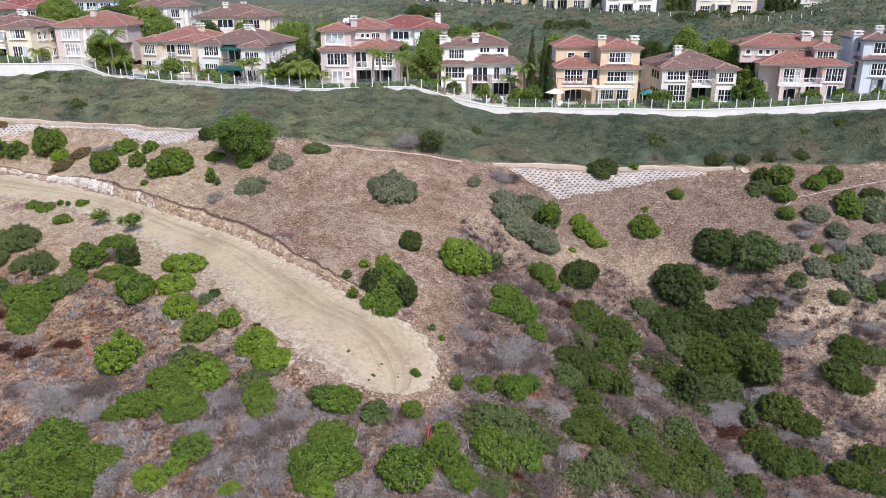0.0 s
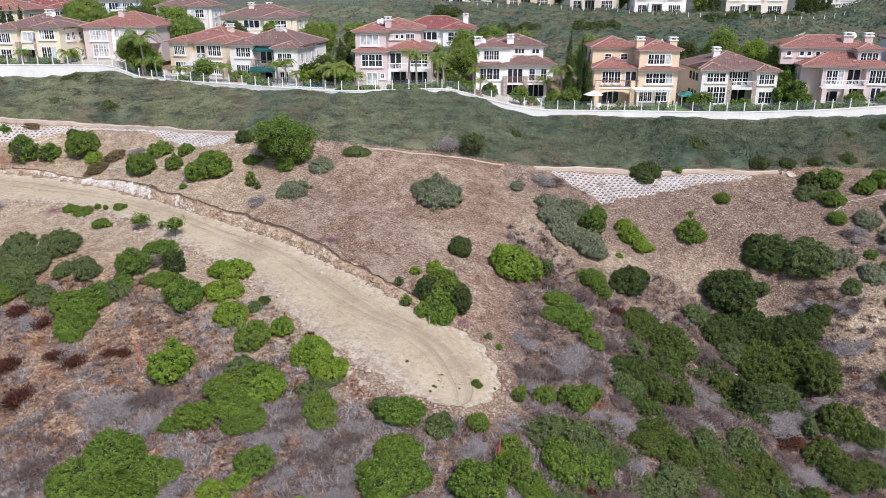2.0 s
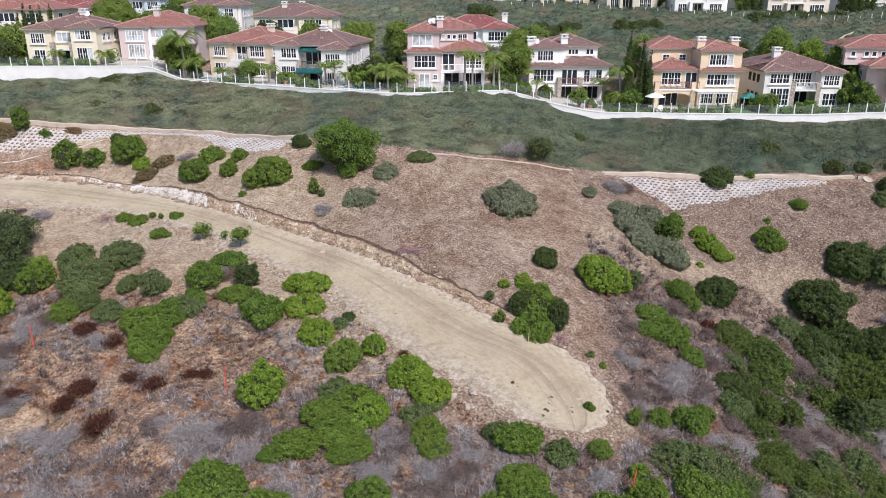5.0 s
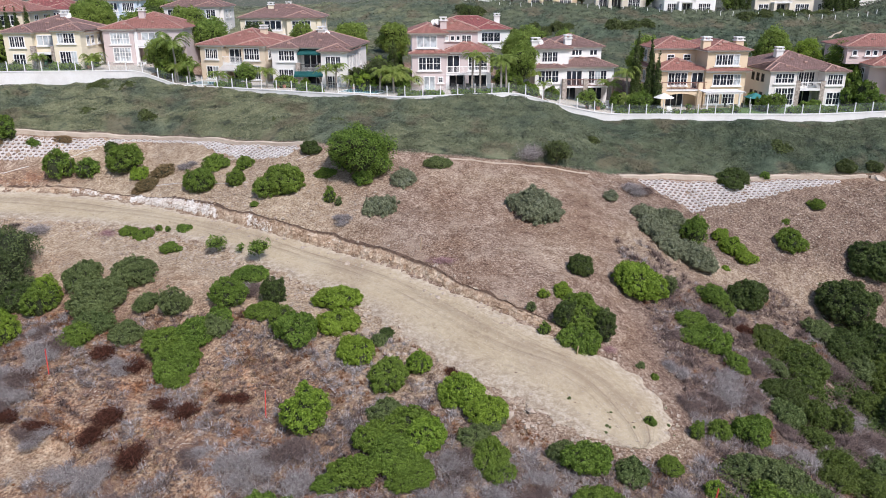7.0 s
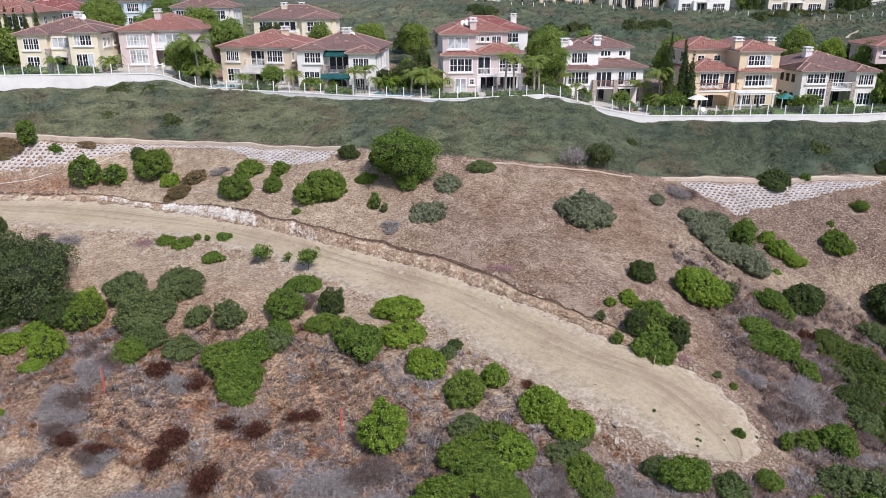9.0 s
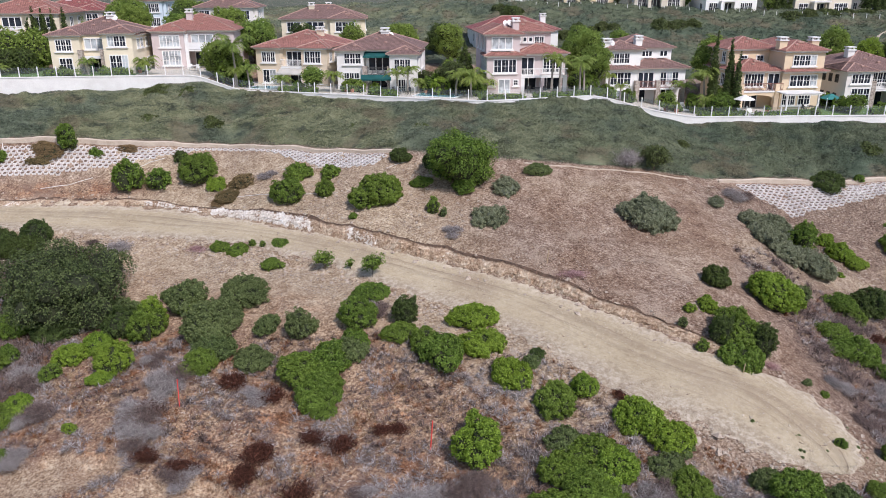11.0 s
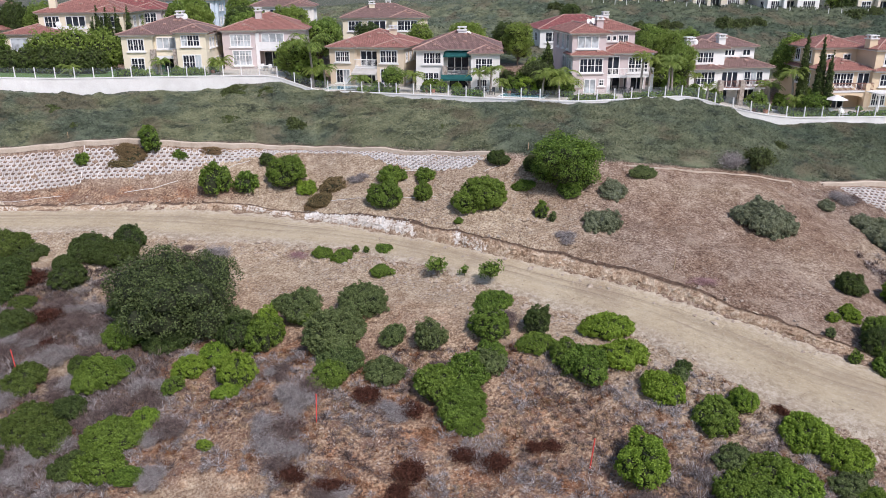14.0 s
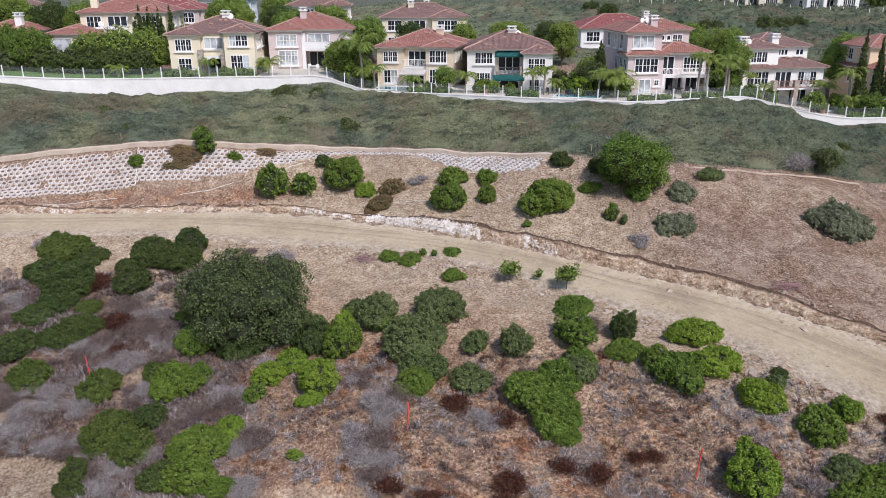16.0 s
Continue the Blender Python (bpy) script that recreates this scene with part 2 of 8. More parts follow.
def track_material():
    """Graded dirt: pale, with drier and damper drifts, wheel ruts along its run, a gravelly grain and a stony lower shoulder."""
    m, n, l, p = base("graded_dirt", 0.95)
    where, uv = n.new("ShaderNodeTexCoord").outputs["Object"], n.new("ShaderNodeUVMap").outputs["UV"]
    patch, grain, grit = noise_node(n, l, 0.25, 5, where, 0.65), noise_node(n, l, 2.2, 7, where, 0.75), noise_node(n, l, 9.0, 4, where, 0.7)
    streak, broken = noise_node(n, l, 1.9, 8, uv, 0.75), noise_node(n, l, 1.1, 5, uv, 0.7)
    f = sums(n, l, "ADD", sums(n, l, "MULTIPLY", patch, 0.35), sums(n, l, "ADD", sums(n, l, "MULTIPLY", grain, 0.35), sums(n, l, "MULTIPLY", streak, 0.30)))
    tone = ramp(n, l, f, (0.38, (0.37, 0.285, 0.178)), (0.47, (0.50, 0.405, 0.265)), (0.54, (0.565, 0.470, 0.318)), (0.64, (0.66, 0.570, 0.410)))
    s = n.new("ShaderNodeSeparateXYZ")
    l.new(uv, s.inputs[0])
    run, across = s.outputs[0], s.outputs[1]
    toward_pad = sums(n, l, "ADD", sums(n, l, "MULTIPLY", run, 0.1), sums(n, l, "MULTIPLY", patch, 0.5))
    tone = mixed(n, l, sums(n, l, "MULTIPLY", ramp(n, l, noise_node(n, l, 0.16, 6, where, 0.72), (0.52, (0, 0, 0)), (0.62, (1, 1, 1))), 0.35), tone, (0.34, 0.255, 0.175))
    sway = sums(n, l, "MULTIPLY", sums(n, l, "SUBTRACT", noise_node(n, l, 0.35, 2, uv), 0.5), 2.2)
    for at, wide, deep in ((3.4, 0.07, 0.3), (4.3, 0.55, 0.28), (4.45, 0.08, 0.55), (5.5, 0.7, 0.34), (5.75, 0.10, 0.6), (6.2, 0.06, 0.4)):
        off = sums(n, l, "ABSOLUTE", sums(n, l, "SUBTRACT", sums(n, l, "ADD", across, sums(n, l, "ADD", sway, sums(n, l, "MULTIPLY", grain, 0.25 + wide))), at + 0.12 + wide / 2), 0.0)
        line = ramp(n, l, off, (0.3 * wide, (1, 1, 1)), (wide, (0, 0, 0)))
        gate = ramp(n, l, sums(n, l, "ADD", broken, 0.02 * (at - 5) + (0.08 if wide > 0.3 else 0)), (0.44, (0, 0, 0)), (0.56, (deep, deep, deep)))
        tone = mixed(n, l, sums(n, l, "MULTIPLY", line, gate), tone, (0.25, 0.18, 0.122))
    spill = n.new("ShaderNodeMapRange")
    spill.inputs["From Min"].default_value, spill.inputs["From Max"].default_value = 7.0, 7.9
    l.new(sums(n, l, "ADD", across, sums(n, l, "MULTIPLY", patch, 1.0)), spill.inputs["Value"])
    tone = mixed(n, l, sums(n, l, "MULTIPLY", spill.outputs[0], 0.6), tone, ramp(n, l, grain, (0.42, (0.44, 0.35, 0.255)), (0.58, (0.70, 0.62, 0.50))))
    lower = n.new("ShaderNodeMapRange")
    lower.inputs["From Min"].default_value, lower.inputs["From Max"].default_value = 3.4, 1.6
    l.new(sums(n, l, "ADD", across, sums(n, l, "MULTIPLY", patch, 2.0)), lower.inputs["Value"])
    rough_earth = ramp(n, l, grain, (0.40, (0.26, 0.195, 0.145)), (0.48, (0.42, 0.340, 0.262)), (0.54, (0.53, 0.450, 0.355)), (0.62, (0.68, 0.61, 0.52)))
    tone = mixed(n, l, sums(n, l, "MULTIPLY", lower.outputs[0], 0.6), tone, rough_earth)
    tone = mixed(n, l, sums(n, l, "MULTIPLY", ramp(n, l, grit, (0.58, (0, 0, 0)), (0.66, (1, 1, 1))), 0.6), tone, (0.66, 0.60, 0.52))
    tone = mixed(n, l, sums(n, l, "MULTIPLY", ramp(n, l, streak, (0.55, (0, 0, 0)), (0.62, (1, 1, 1))), 0.4), tone, (0.33, 0.25, 0.175))
    # The track grows darker and redder towards the pad.
    tone = mixed(n, l, ramp(n, l, toward_pad, (1.18, (0, 0, 0)), (1.40, (1, 1, 1))), tone, mixed(n, l, 1.0, tone, (0.75, 0.665, 0.575), "MULTIPLY"))
    l.new(tone, p.inputs["Base Color"])
    relief(n, l, p, sums(n, l, "ADD", sums(n, l, "ADD", grain, streak), sums(n, l, "MULTIPLY", grit, 0.5)), 1.0, 0.2)
    return m


EARTH = earth_material()
TRACK = track_material()
CUT_FACE = bank_material()
STONE = surface("broken_stone", (0.28, 0.215, 0.16), (0.54, 0.46, 0.375), 2.0, 9.0, 0.9, 0.6, 0.04)
CONCRETE = surface("drain_concrete", (0.40, 0.32, 0.245), (0.62, 0.53, 0.43), 0.8, 8.0, 0.9, 0.3, 0.02)
BLOCKWHITE = surface("pale_slope_block", (0.40, 0.36, 0.33), (0.72, 0.69, 0.66), 0.9, 9.0, 0.9, 0.5, 0.03)
PIPE = surface("white_plastic_pipe", (0.66, 0.64, 0.60), (0.82, 0.80, 0.77), 1.0, 9.0, 0.5, 0.1, 0.01)
WALLWHITE = surface("white_rendered_wall", (0.70, 0.68, 0.64), (0.86, 0.85, 0.81), 0.5, 6.0, 0.85, 0.2, 0.01)
TRIM = surface("white_trim", (0.72, 0.71, 0.68), (0.84, 0.83, 0.80), 1.0, 9.0, 0.6, 0.1, 0.01)
DARKTRIM = surface("dark_trim", (0.05, 0.05, 0.05), (0.09, 0.085, 0.08), 1.0, 9.0, 0.6, 0.1, 0.01)
BLUETRIM = surface("slate_blue_trim", (0.13, 0.18, 0.23), (0.20, 0.26, 0.32), 1.0, 9.0, 0.6, 0.1, 0.01)
STACKED = surface("stacked_stone", (0.20, 0.16, 0.13), (0.55, 0.48, 0.41), 3.0, 6.0, 0.9, 0.9, 0.06)
PANE = glass_material("window_glass", (0.022, 0.028, 0.038), 0.12)
BLIND = glass_material("window_with_blind", (0.40, 0.43, 0.44), 0.25)
CLEAR = clear_material()
POOL = surface("pool_water", (0.10, 0.26, 0.30), (0.16, 0.36, 0.40), 0.5, 3.0, 0.08, 0.2, 0.02)
PAVING = surface("patio_paving", (0.46, 0.40, 0.34), (0.62, 0.56, 0.49), 0.7, 7.0, 0.85, 0.3, 0.02)
BARK = surface("bark", (0.07, 0.05, 0.035), (0.19, 0.15, 0.11), 3.0, 12.0, 0.9, 0.8, 0.05)
PALE_BARK = surface("grey_palm_bark", (0.22, 0.19, 0.16), (0.38, 0.34, 0.29), 3.0, 12.0, 0.9, 0.6, 0.04)
TWIG = twiggy("dead_grey_twigs", (0.115, 0.095, 0.088), (0.60, 0.55, 0.525))
RUSTTWIG = twiggy("dead_rust_twigs", (0.03, 0.012, 0.009), (0.165, 0.07, 0.045))
RUSSET = twiggy("dead_russet_twigs", (0.095, 0.042, 0.022), (0.43, 0.215, 0.115))
PINKTWIG = twiggy("dead_pink_stalks", (0.20, 0.10, 0.095), (0.62, 0.42, 0.40))
STRAW = twiggy("dry_tan_straw", (0.17, 0.105, 0.06), (0.62, 0.46, 0.29))
BROWNTWIG = twiggy("dead_brown_twigs", (0.060, 0.042, 0.037), (0.33, 0.25, 0.222))
# Core tones: the shade among inner twigs and leaves, put into the colour.
UNDER = surface("shaded_inner_twigs", (0.016, 0.022, 0.008), (0.040, 0.048, 0.018), 2.0, 9.0, 0.95, 0.5, 0.05)
SAGE_UNDER = surface("shaded_sage_twigs", (0.085, 0.098, 0.066), (0.16, 0.178, 0.125), 2.0, 9.0, 0.95, 0.5, 0.05)
LEAF_DARK = leafy("leaf_dark", (0.038, 0.065, 0.018), (0.115, 0.165, 0.045))
LEAF_GREEN = leafy("leaf_green", (0.064, 0.122, 0.017), (0.205, 0.312, 0.054))
LEAF_BRIGHT = leafy("leaf_bright", (0.094, 0.178, 0.017), (0.280, 0.415, 0.056))
LEAF_SAGE = leafy("leaf_sage", (0.140, 0.162, 0.092), (0.31, 0.342, 0.205), (0.29, 0.29, 0.20))
LEAF_MID = leafy("leaf_mid_green", (0.052, 0.088, 0.018), (0.155, 0.212, 0.048))
LEAF_OAK = leafy("leaf_oak", (0.042, 0.066, 0.023), (0.150, 0.192, 0.070))
LEAF_COVER = cover_leaf()
LEAF_OLIVE = leafy("leaf_olive", (0.062, 0.085, 0.028), (0.145, 0.180, 0.062), (0.14, 0.15, 0.05))
LEAF_DUSTY = leafy("leaf_dusty", (0.070, 0.110, 0.033), (0.205, 0.270, 0.095), (0.21, 0.22, 0.10))
LEAF_SUCCULENT = leafy("leaf_succulent", (0.095, 0.085, 0.040), (0.30, 0.225, 0.105), (0.38, 0.13, 0.09))
LEAF_PALM = leafy("leaf_palm", (0.103, 0.172, 0.034), (0.299, 0.391, 0.098), None, 0.45)
LEAF_TREE = leafy("leaf_tree", (0.109, 0.184, 0.032), (0.305, 0.420, 0.094), None, 0.45)
RED_PAINT = surface("red_painted_wood", (0.55, 0.05, 0.04), (0.75, 0.10, 0.08), 2.0, 9.0, 0.7, 0.1, 0.01)
WOOD = surface("bare_wood", (0.34, 0.24, 0.14), (0.52, 0.40, 0.26), 2.0, 9.0, 0.8, 0.2, 0.01)
TEAL = surface("teal_canvas", (0.02, 0.14, 0.14), (0.035, 0.21, 0.20), 1.0, 8.0, 0.85, 0.2, 0.01)
CANVAS = surface("white_canvas", (0.70, 0.68, 0.64), (0.82, 0.80, 0.76), 1.0, 8.0, 0.85, 0.2, 0.01)
LAWN = surface("lawn", (0.06, 0.12, 0.025), (0.13, 0.22, 0.05), 0.6, 9.0, 0.9, 0.6, 0.04)
ROOF_RED = roof_material("red_barrel_tiles", (0.295, 0.124, 0.094), (0.460, 0.212, 0.165))
ROOF_ROSE = roof_material("rose_barrel_tiles", (0.248, 0.077, 0.071), (0.389, 0.130, 0.112))
ROOF_BROWN = roof_material("brown_barrel_tiles", (0.189, 0.112, 0.094), (0.319, 0.195, 0.165))
STUCCO = {}
for tone, colour in (("cream", (0.72, 0.64, 0.48)), ("mauve", (0.56, 0.475, 0.455)), ("tan", (0.66, 0.55, 0.41)), ("pearl", (0.72, 0.70, 0.66)), ("white", (0.78, 0.76, 0.72)),
                     ("peach", (0.68, 0.54, 0.37)), ("sand", (0.70, 0.66, 0.61)), ("rosy", (0.62, 0.50, 0.46)), ("blue", (0.57, 0.64, 0.69)), ("buff", (0.64, 0.58, 0.47))):
    STUCCO[tone] = surface("stucco_" + tone, tuple(c * 0.98 for c in colour), tuple(min(0.86, c * 1.13) for c in colour), 0.4, 14.0, 0.9, 0.25, 0.01)

# ---- the lie of the land: lines that run along the hillside, each by knots of (x, y, z) ----
FOOT = [(-120, 8, -16), (-60, 8, -15), (0, 8, -15), (40, 8, -20), (90, 8, -18)]
SPUR = [(-95, 68, -4), (-74, 69, -2.1), (-57, 62, -0.9), (-43, 60.5, -0.9), (-32, 60, -0.3), (-23, 50, -2), (-14, 48, -1.6),
        (0, 46.5, -1.3), (6, 48.5, -3), (16, 54.5, -6), (26, 61, -10.5), (34, 60, -11), (50, 60, -9), (80, 60, -7)]
SHOULDER = [(-100, 84, 2.5), (-71, 84.5, 1.9), (-54, 82, 3.0), (-40, 74, 4.4), (-29, 65, 2.3), (-20, 57, 0.6), (-9, 50.5, -0.6), (0, 50, -1.2),
            (6, 52.5, -2.8), (16, 58, -5.2), (26, 64, -9.4), (36, 65, -8), (50, 65, -6), (80, 65, -5)]
ROAD_LOW = [(-100, 98, 6.0), (-75, 95.5, 5.8), (-60, 93, 5.4), (-45, 86, 5.0), (-34, 78.5, 4.4), (-24, 71, 3.4), (-16, 62, 2.0), (-9, 53.5, 0.3),
            (-2, 53.2, -0.7), (4, 56, -2), (11, 59.3, -3.9), (22, 66, -8), (28, 68, -9.8), (36, 70, -5), (50, 70, -3.5), (80, 70, -3)]
ROAD_HIGH = [(-100, 104, 6.8), (-80, 102, 6.6), (-60, 100.3, 6.6), (-49, 94.5, 6.4), (-37, 87, 6.0), (-29, 82, 5.3), (-21, 76.5, 4.7), (-11.3, 67.8, 3.5),
             (-7.5, 65, 2.8), (-1, 63, 1.2), (4, 64, -0.2), (11, 67, -2.5), (16, 72, -3), (24, 78, -3.5), (30, 80, -3.5), (39, 75, -1.5), (50, 78, 1), (80, 80, 2)]
CUT = [(-100, 0.7), (-70, 0.6), (-52, 0.5), (-44, 1.4), (-36, 1.5), (-20, 1.35), (-10, 1.1), (-5, 0.3), (0, 0.05), (80, 0.05)]
MIDDLE = [(-100, 106, 9.0), (-74, 104.6, 8.8), (-60, 104.5, 9.2), (-47, 100, 9.3), (-33, 92, 9.2), (-18, 85, 8.2), (-3, 84, 7.1), (6, 82, 4.5),
          (12.6, 93, 4.4), (23, 90, 2.9), (33, 89, 4.3), (47, 88, 6), (80, 88, 6.5)]
DRAIN = [(-100, 107.6, 11.6), (-94, 107.8, 12.0), (-86, 108.1, 12.7), (-80, 108.4, 13.0), (-72, 108, 13.2), (-50.6, 108, 11.9), (-42, 104, 12), (-34, 100.3, 12.4), (-25, 96, 12.2), (-14, 95, 11.3),
         (-5.5, 94.6, 10.9), (4, 95.5, 9), (10, 96.2, 8.3), (22, 97, 8), (38, 96.3, 8.1), (50, 95, 8.5), (80, 95, 9.5)]
EDGE = [(-110, 119, 20.3), (-97, 119.2, 19.3), (-93.5, 119.3, 18.5), (-90, 119.6, 17.7), (-85, 120.5, 17.1), (-72, 121, 17.1), (-60, 121, 17.9), (-56.5, 121, 18.7), (-52.5, 119.5, 17.4), (-42, 116, 16.8),
        (-30.5, 111, 16.6), (-20, 106.6, 16.8), (-7.5, 108.8, 16.6), (-3.5, 109.5, 16.9), (0, 109.5, 15.4), (4, 109, 14.2), (8.5, 108.6, 13.4), (20.7, 108, 13.3), (34.6, 107, 13.3),
        (48, 106, 13.7), (60, 104.5, 14.4), (90, 101, 16)]
LOT = [(-110, 20.6), (-97, 19.9), (-90, 19.4), (-84, 19.15), (-56, 19.1), (-53, 17.2), (-20, 16.9), (-3.5, 17.0), (0, 15.6), (8, 14.05), (36, 14.0), (48, 14.5), (60, 15.6), (90, 17)]
BACK = [(-110, 147, 20.5), (-60, 146, 20.2), (-30, 142, 18.6), (0, 138, 17.5), (15, 132, 16), (40, 130, 15.5), (60, 128, 17), (90, 126, 18)]
TERRACE = [(-110, 164, 20.8), (-40, 162, 20), (0, 158, 20), (15, 150, 21), (35, 149, 21), (60, 146, 21), (90, 140, 21)]
BROW = [(-110, 220, 25), (-60, 200, 25), (-16, 182, 27), (15, 172, 26.5), (35, 163, 25.4), (66, 153, 24.6), (76, 156, 26), (100, 165, 33)]


def along(knots, x, column):
    """A column of a line's knots at x, eased over a few metres."""
    k = np.array(knots, float)
    return sum(np.interp(x + d, k[:, 0], k[:, column]) for d in (-2.4, -1.2, 0, 1.2, 2.4)) / 5


def bumps(x, y, seed=0.0):
    """Gentle swells and small humps of bare ground, in metres."""
    a = np.sin(0.31 * x + 0.17 * y + seed) * np.sin(0.23 * y - 0.11 * x + 2 * seed) * 0.22
    b = np.sin(0.83 * x - 0.51 * y + 3 * seed) * np.sin(0.77 * y + 0.45 * x) * 0.10
    return a + b + np.sin(2.1 * x + 1.3 * y) * np.sin(1.9 * y - 1.1 * x) * 0.035


def land(x, y):
    """The height of the ground."""
    x, y = np.asarray(x, float), np.asarray(y, float)
    up = along(CUT, x, 1)
    ys = [along(k, x, 1) for k in (FOOT, SPUR, SHOULDER, ROAD_LOW, ROAD_HIGH)]
    zs = [along(k, x, 2) for k in (FOOT, SPUR, SHOULDER, ROAD_LOW, ROAD_HIGH)]
    ys.append(ys[4] + 0.45 + 0.35 * up), zs.append(zs[4] + up)
    for k in (MIDDLE, DRAIN, EDGE):
        ys.append(along(k, x, 1)), zs.append(along(k, x, 2))
    ys.append(ys[8] + 0.25), zs.append(along(LOT, x, 1))
    ys.append(ys[8] + 17), zs.append(along(LOT, x, 1))
    for k in (BACK, TERRACE, BROW):
        ys.append(along(k, x, 1)), zs.append(along(k, x, 2))
    ys.append(ys[-1] + 25), zs.append(zs[-1] + 0.5)
    ys.append(ys[-1] + 300), zs.append(zs[-1] - 12)
    z = np.where(y < ys[0], zs[0], zs[-1])
    for n in range(len(ys) - 1):
        f = np.clip((y - ys[n]) / np.maximum(ys[n + 1] - ys[n], 0.05), 0, 1)
        z = np.where((y >= ys[n]) & (y < ys[n + 1]), zs[n] * (1 - f) + zs[n + 1] * f, z)
    on_road = (y > ys[3]) & (y < ys[4]) & (x < 3)
    wild = np.where(on_road, 0.12, 1.0) * np.where(y > ys[8], 0, 1)
    return z + bumps(x, y) * wild

# ---- mesh helpers ----
rng = np.random.default_rng(7)


def mesh_of(name, verts, faces, materials, slots=None, smooth=False):
    me = bpy.data.meshes.new(name)
    me.from_pydata(np.asarray(verts).tolist(), [], faces.tolist() if isinstance(faces, np.ndarray) else faces)
    for m in materials if isinstance(materials, (list, tuple)) else [materials]:
        me.materials.append(m)
    if slots is not None:
        me.polygons.foreach_set("material_index", np.asarray(slots, np.int32))
    if smooth:
        me.polygons.foreach_set("use_smooth", np.ones(len(me.polygons), bool))
    me.update()
    return me


def under(ob, parent, label=""):
    ob.parent = parent
    return tagged(ob, label) if label else ob


def part(name, bm, material, parent, label=""):
    """Link a bmesh as one mesh object under a thing or a part."""
    me = bpy.data.meshes.new(name)
    bm.to_mesh(me)
    bm.free()
    me.materials.append(material)
    return under(new(name, me), parent, label)


def thing(name, m, label, category, group="", kind=""):
    e = new(name)
    e.matrix_basis = m
    return tagged(e, label, category, group, kind)


def add_box(bm, u0, u1, v0, v1, z0, z1, bevel=0.0):
    vs = [bm.verts.new(p) for p in ((u0, v0, z0), (u1, v0, z0), (u1, v1, z0), (u0, v1, z0), (u0, v0, z1), (u1, v0, z1), (u1, v1, z1), (u0, v1, z1))]
    fs = [bm.faces.new([vs[i] for i in f]) for f in ((3, 2, 1, 0), (4, 5, 6, 7), (0, 1, 5, 4), (1, 2, 6, 5), (2, 3, 7, 6), (3, 0, 4, 7))]
    if bevel:
        bmesh.ops.bevel(bm, geom=list({e for f in fs for e in f.edges}), offset=bevel, segments=1, affect="EDGES")
    return bm


def box(*size, bevel=0.0):
    return add_box(bmesh.new(), *size, bevel=bevel)


def grid_faces(nx, ny, offset=0):
    i = np.arange(nx * ny).reshape(nx, ny) + offset
    return np.stack([i[:-1, :-1], i[1:, :-1], i[1:, 1:], i[:-1, 1:]], -1).reshape(-1, 4)


def tube(path, radius, sides=6, taper=1.0):
    """Vertices and faces of a round bar along a path, tapered to its end."""
    path = [Vector(p) for p in path]
    vs, fs = [], []
    for k, p in enumerate(path):
        way = (path[min(k + 1, len(path) - 1)] - path[max(k - 1, 0)]).normalized()
        a = way.orthogonal().normalized()
        b = way.cross(a)
        r = radius * (1 + (taper - 1) * k / max(1, len(path) - 1))
        vs += [p + r * (math.cos(2 * math.pi * s / sides) * a + math.sin(2 * math.pi * s / sides) * b) for s in range(sides)]
    for k in range(len(path) - 1):
        fs += [[k * sides + s, k * sides + (s + 1) % sides, (k + 1) * sides + (s + 1) % sides, (k + 1) * sides + s] for s in range(sides)]
    fs += [list(range(sides))[::-1], [(len(path) - 1) * sides + s for s in range(sides)]]
    return [tuple(v) for v in vs], fs


def joined(pieces):
    """One list of vertices and faces out of several."""
    vs, fs = [], []
    for v, f in pieces:
        n = len(vs)
        vs += list(v)
        fs += [[i + n for i in q] for q in f]
    return vs, fs


# ---- ground: one sheet to the horizon ----
def spaced(start, end, step, reach):
    """Even steps between start and end, then ever longer ones out to reach on either side."""
    mid, out, d = np.arange(start, end + step / 2, step), [], step
    far = 0.0
    while far < reach:
        d *= 1.22
        far += d
        out.append(far)
    out = np.array(out)
    return np.concatenate([start - out[::-1], mid, mid[-1] + out])


# bare eroded clay on the lower slope: middle and half widths
BARE = ((-78.0, 65.6, 5.6, 4.4), (-57.5, 60.2, 6.0, 2.0), (-49.0, 56.8, 5.0, 2.6), (-80, 73.5, 2.4, 1.6), (-71.5, 75.5, 1.6, 3.4))


def bare(x, y):
    return np.min([np.hypot((x - a) / rx, (y - b) / ry) for a, b, rx, ry in BARE], 0) < 0.85


gx, gy = spaced(-104, 84, 0.5, 1800), spaced(34, 126, 0.5, 1800)
GX, GY = np.meshgrid(gx, gy, indexing="ij")
GZ = land(GX, GY)
low, high, drain, edge = along(ROAD_LOW, GX, 1), along(ROAD_HIGH, GX, 1), along(DRAIN, GX, 1), along(EDGE, GX, 1)
cover = np.clip((GY - drain - 0.2) / 0.6, 0, 1) * np.where(GY < edge + 0.3, 1, 0)
cover = np.maximum(cover, np.clip((GY - along(BACK, GX, 1)) / 3, 0, 1))
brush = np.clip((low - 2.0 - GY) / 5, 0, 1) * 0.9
# Gully litter, spread so that its dark colour carries the cloud shade there.
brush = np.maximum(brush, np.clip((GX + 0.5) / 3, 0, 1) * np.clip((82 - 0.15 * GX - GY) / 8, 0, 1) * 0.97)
# Where cloud shade is painted into the brown litter: gully, east and western slope.
clouded_litter = np.maximum(np.clip((GX + 26) / 24, 0, 1) ** 1.3, np.clip((-60 - GX) / 9, 0, 1) * np.clip((90 - GY) / 6, 0, 1))
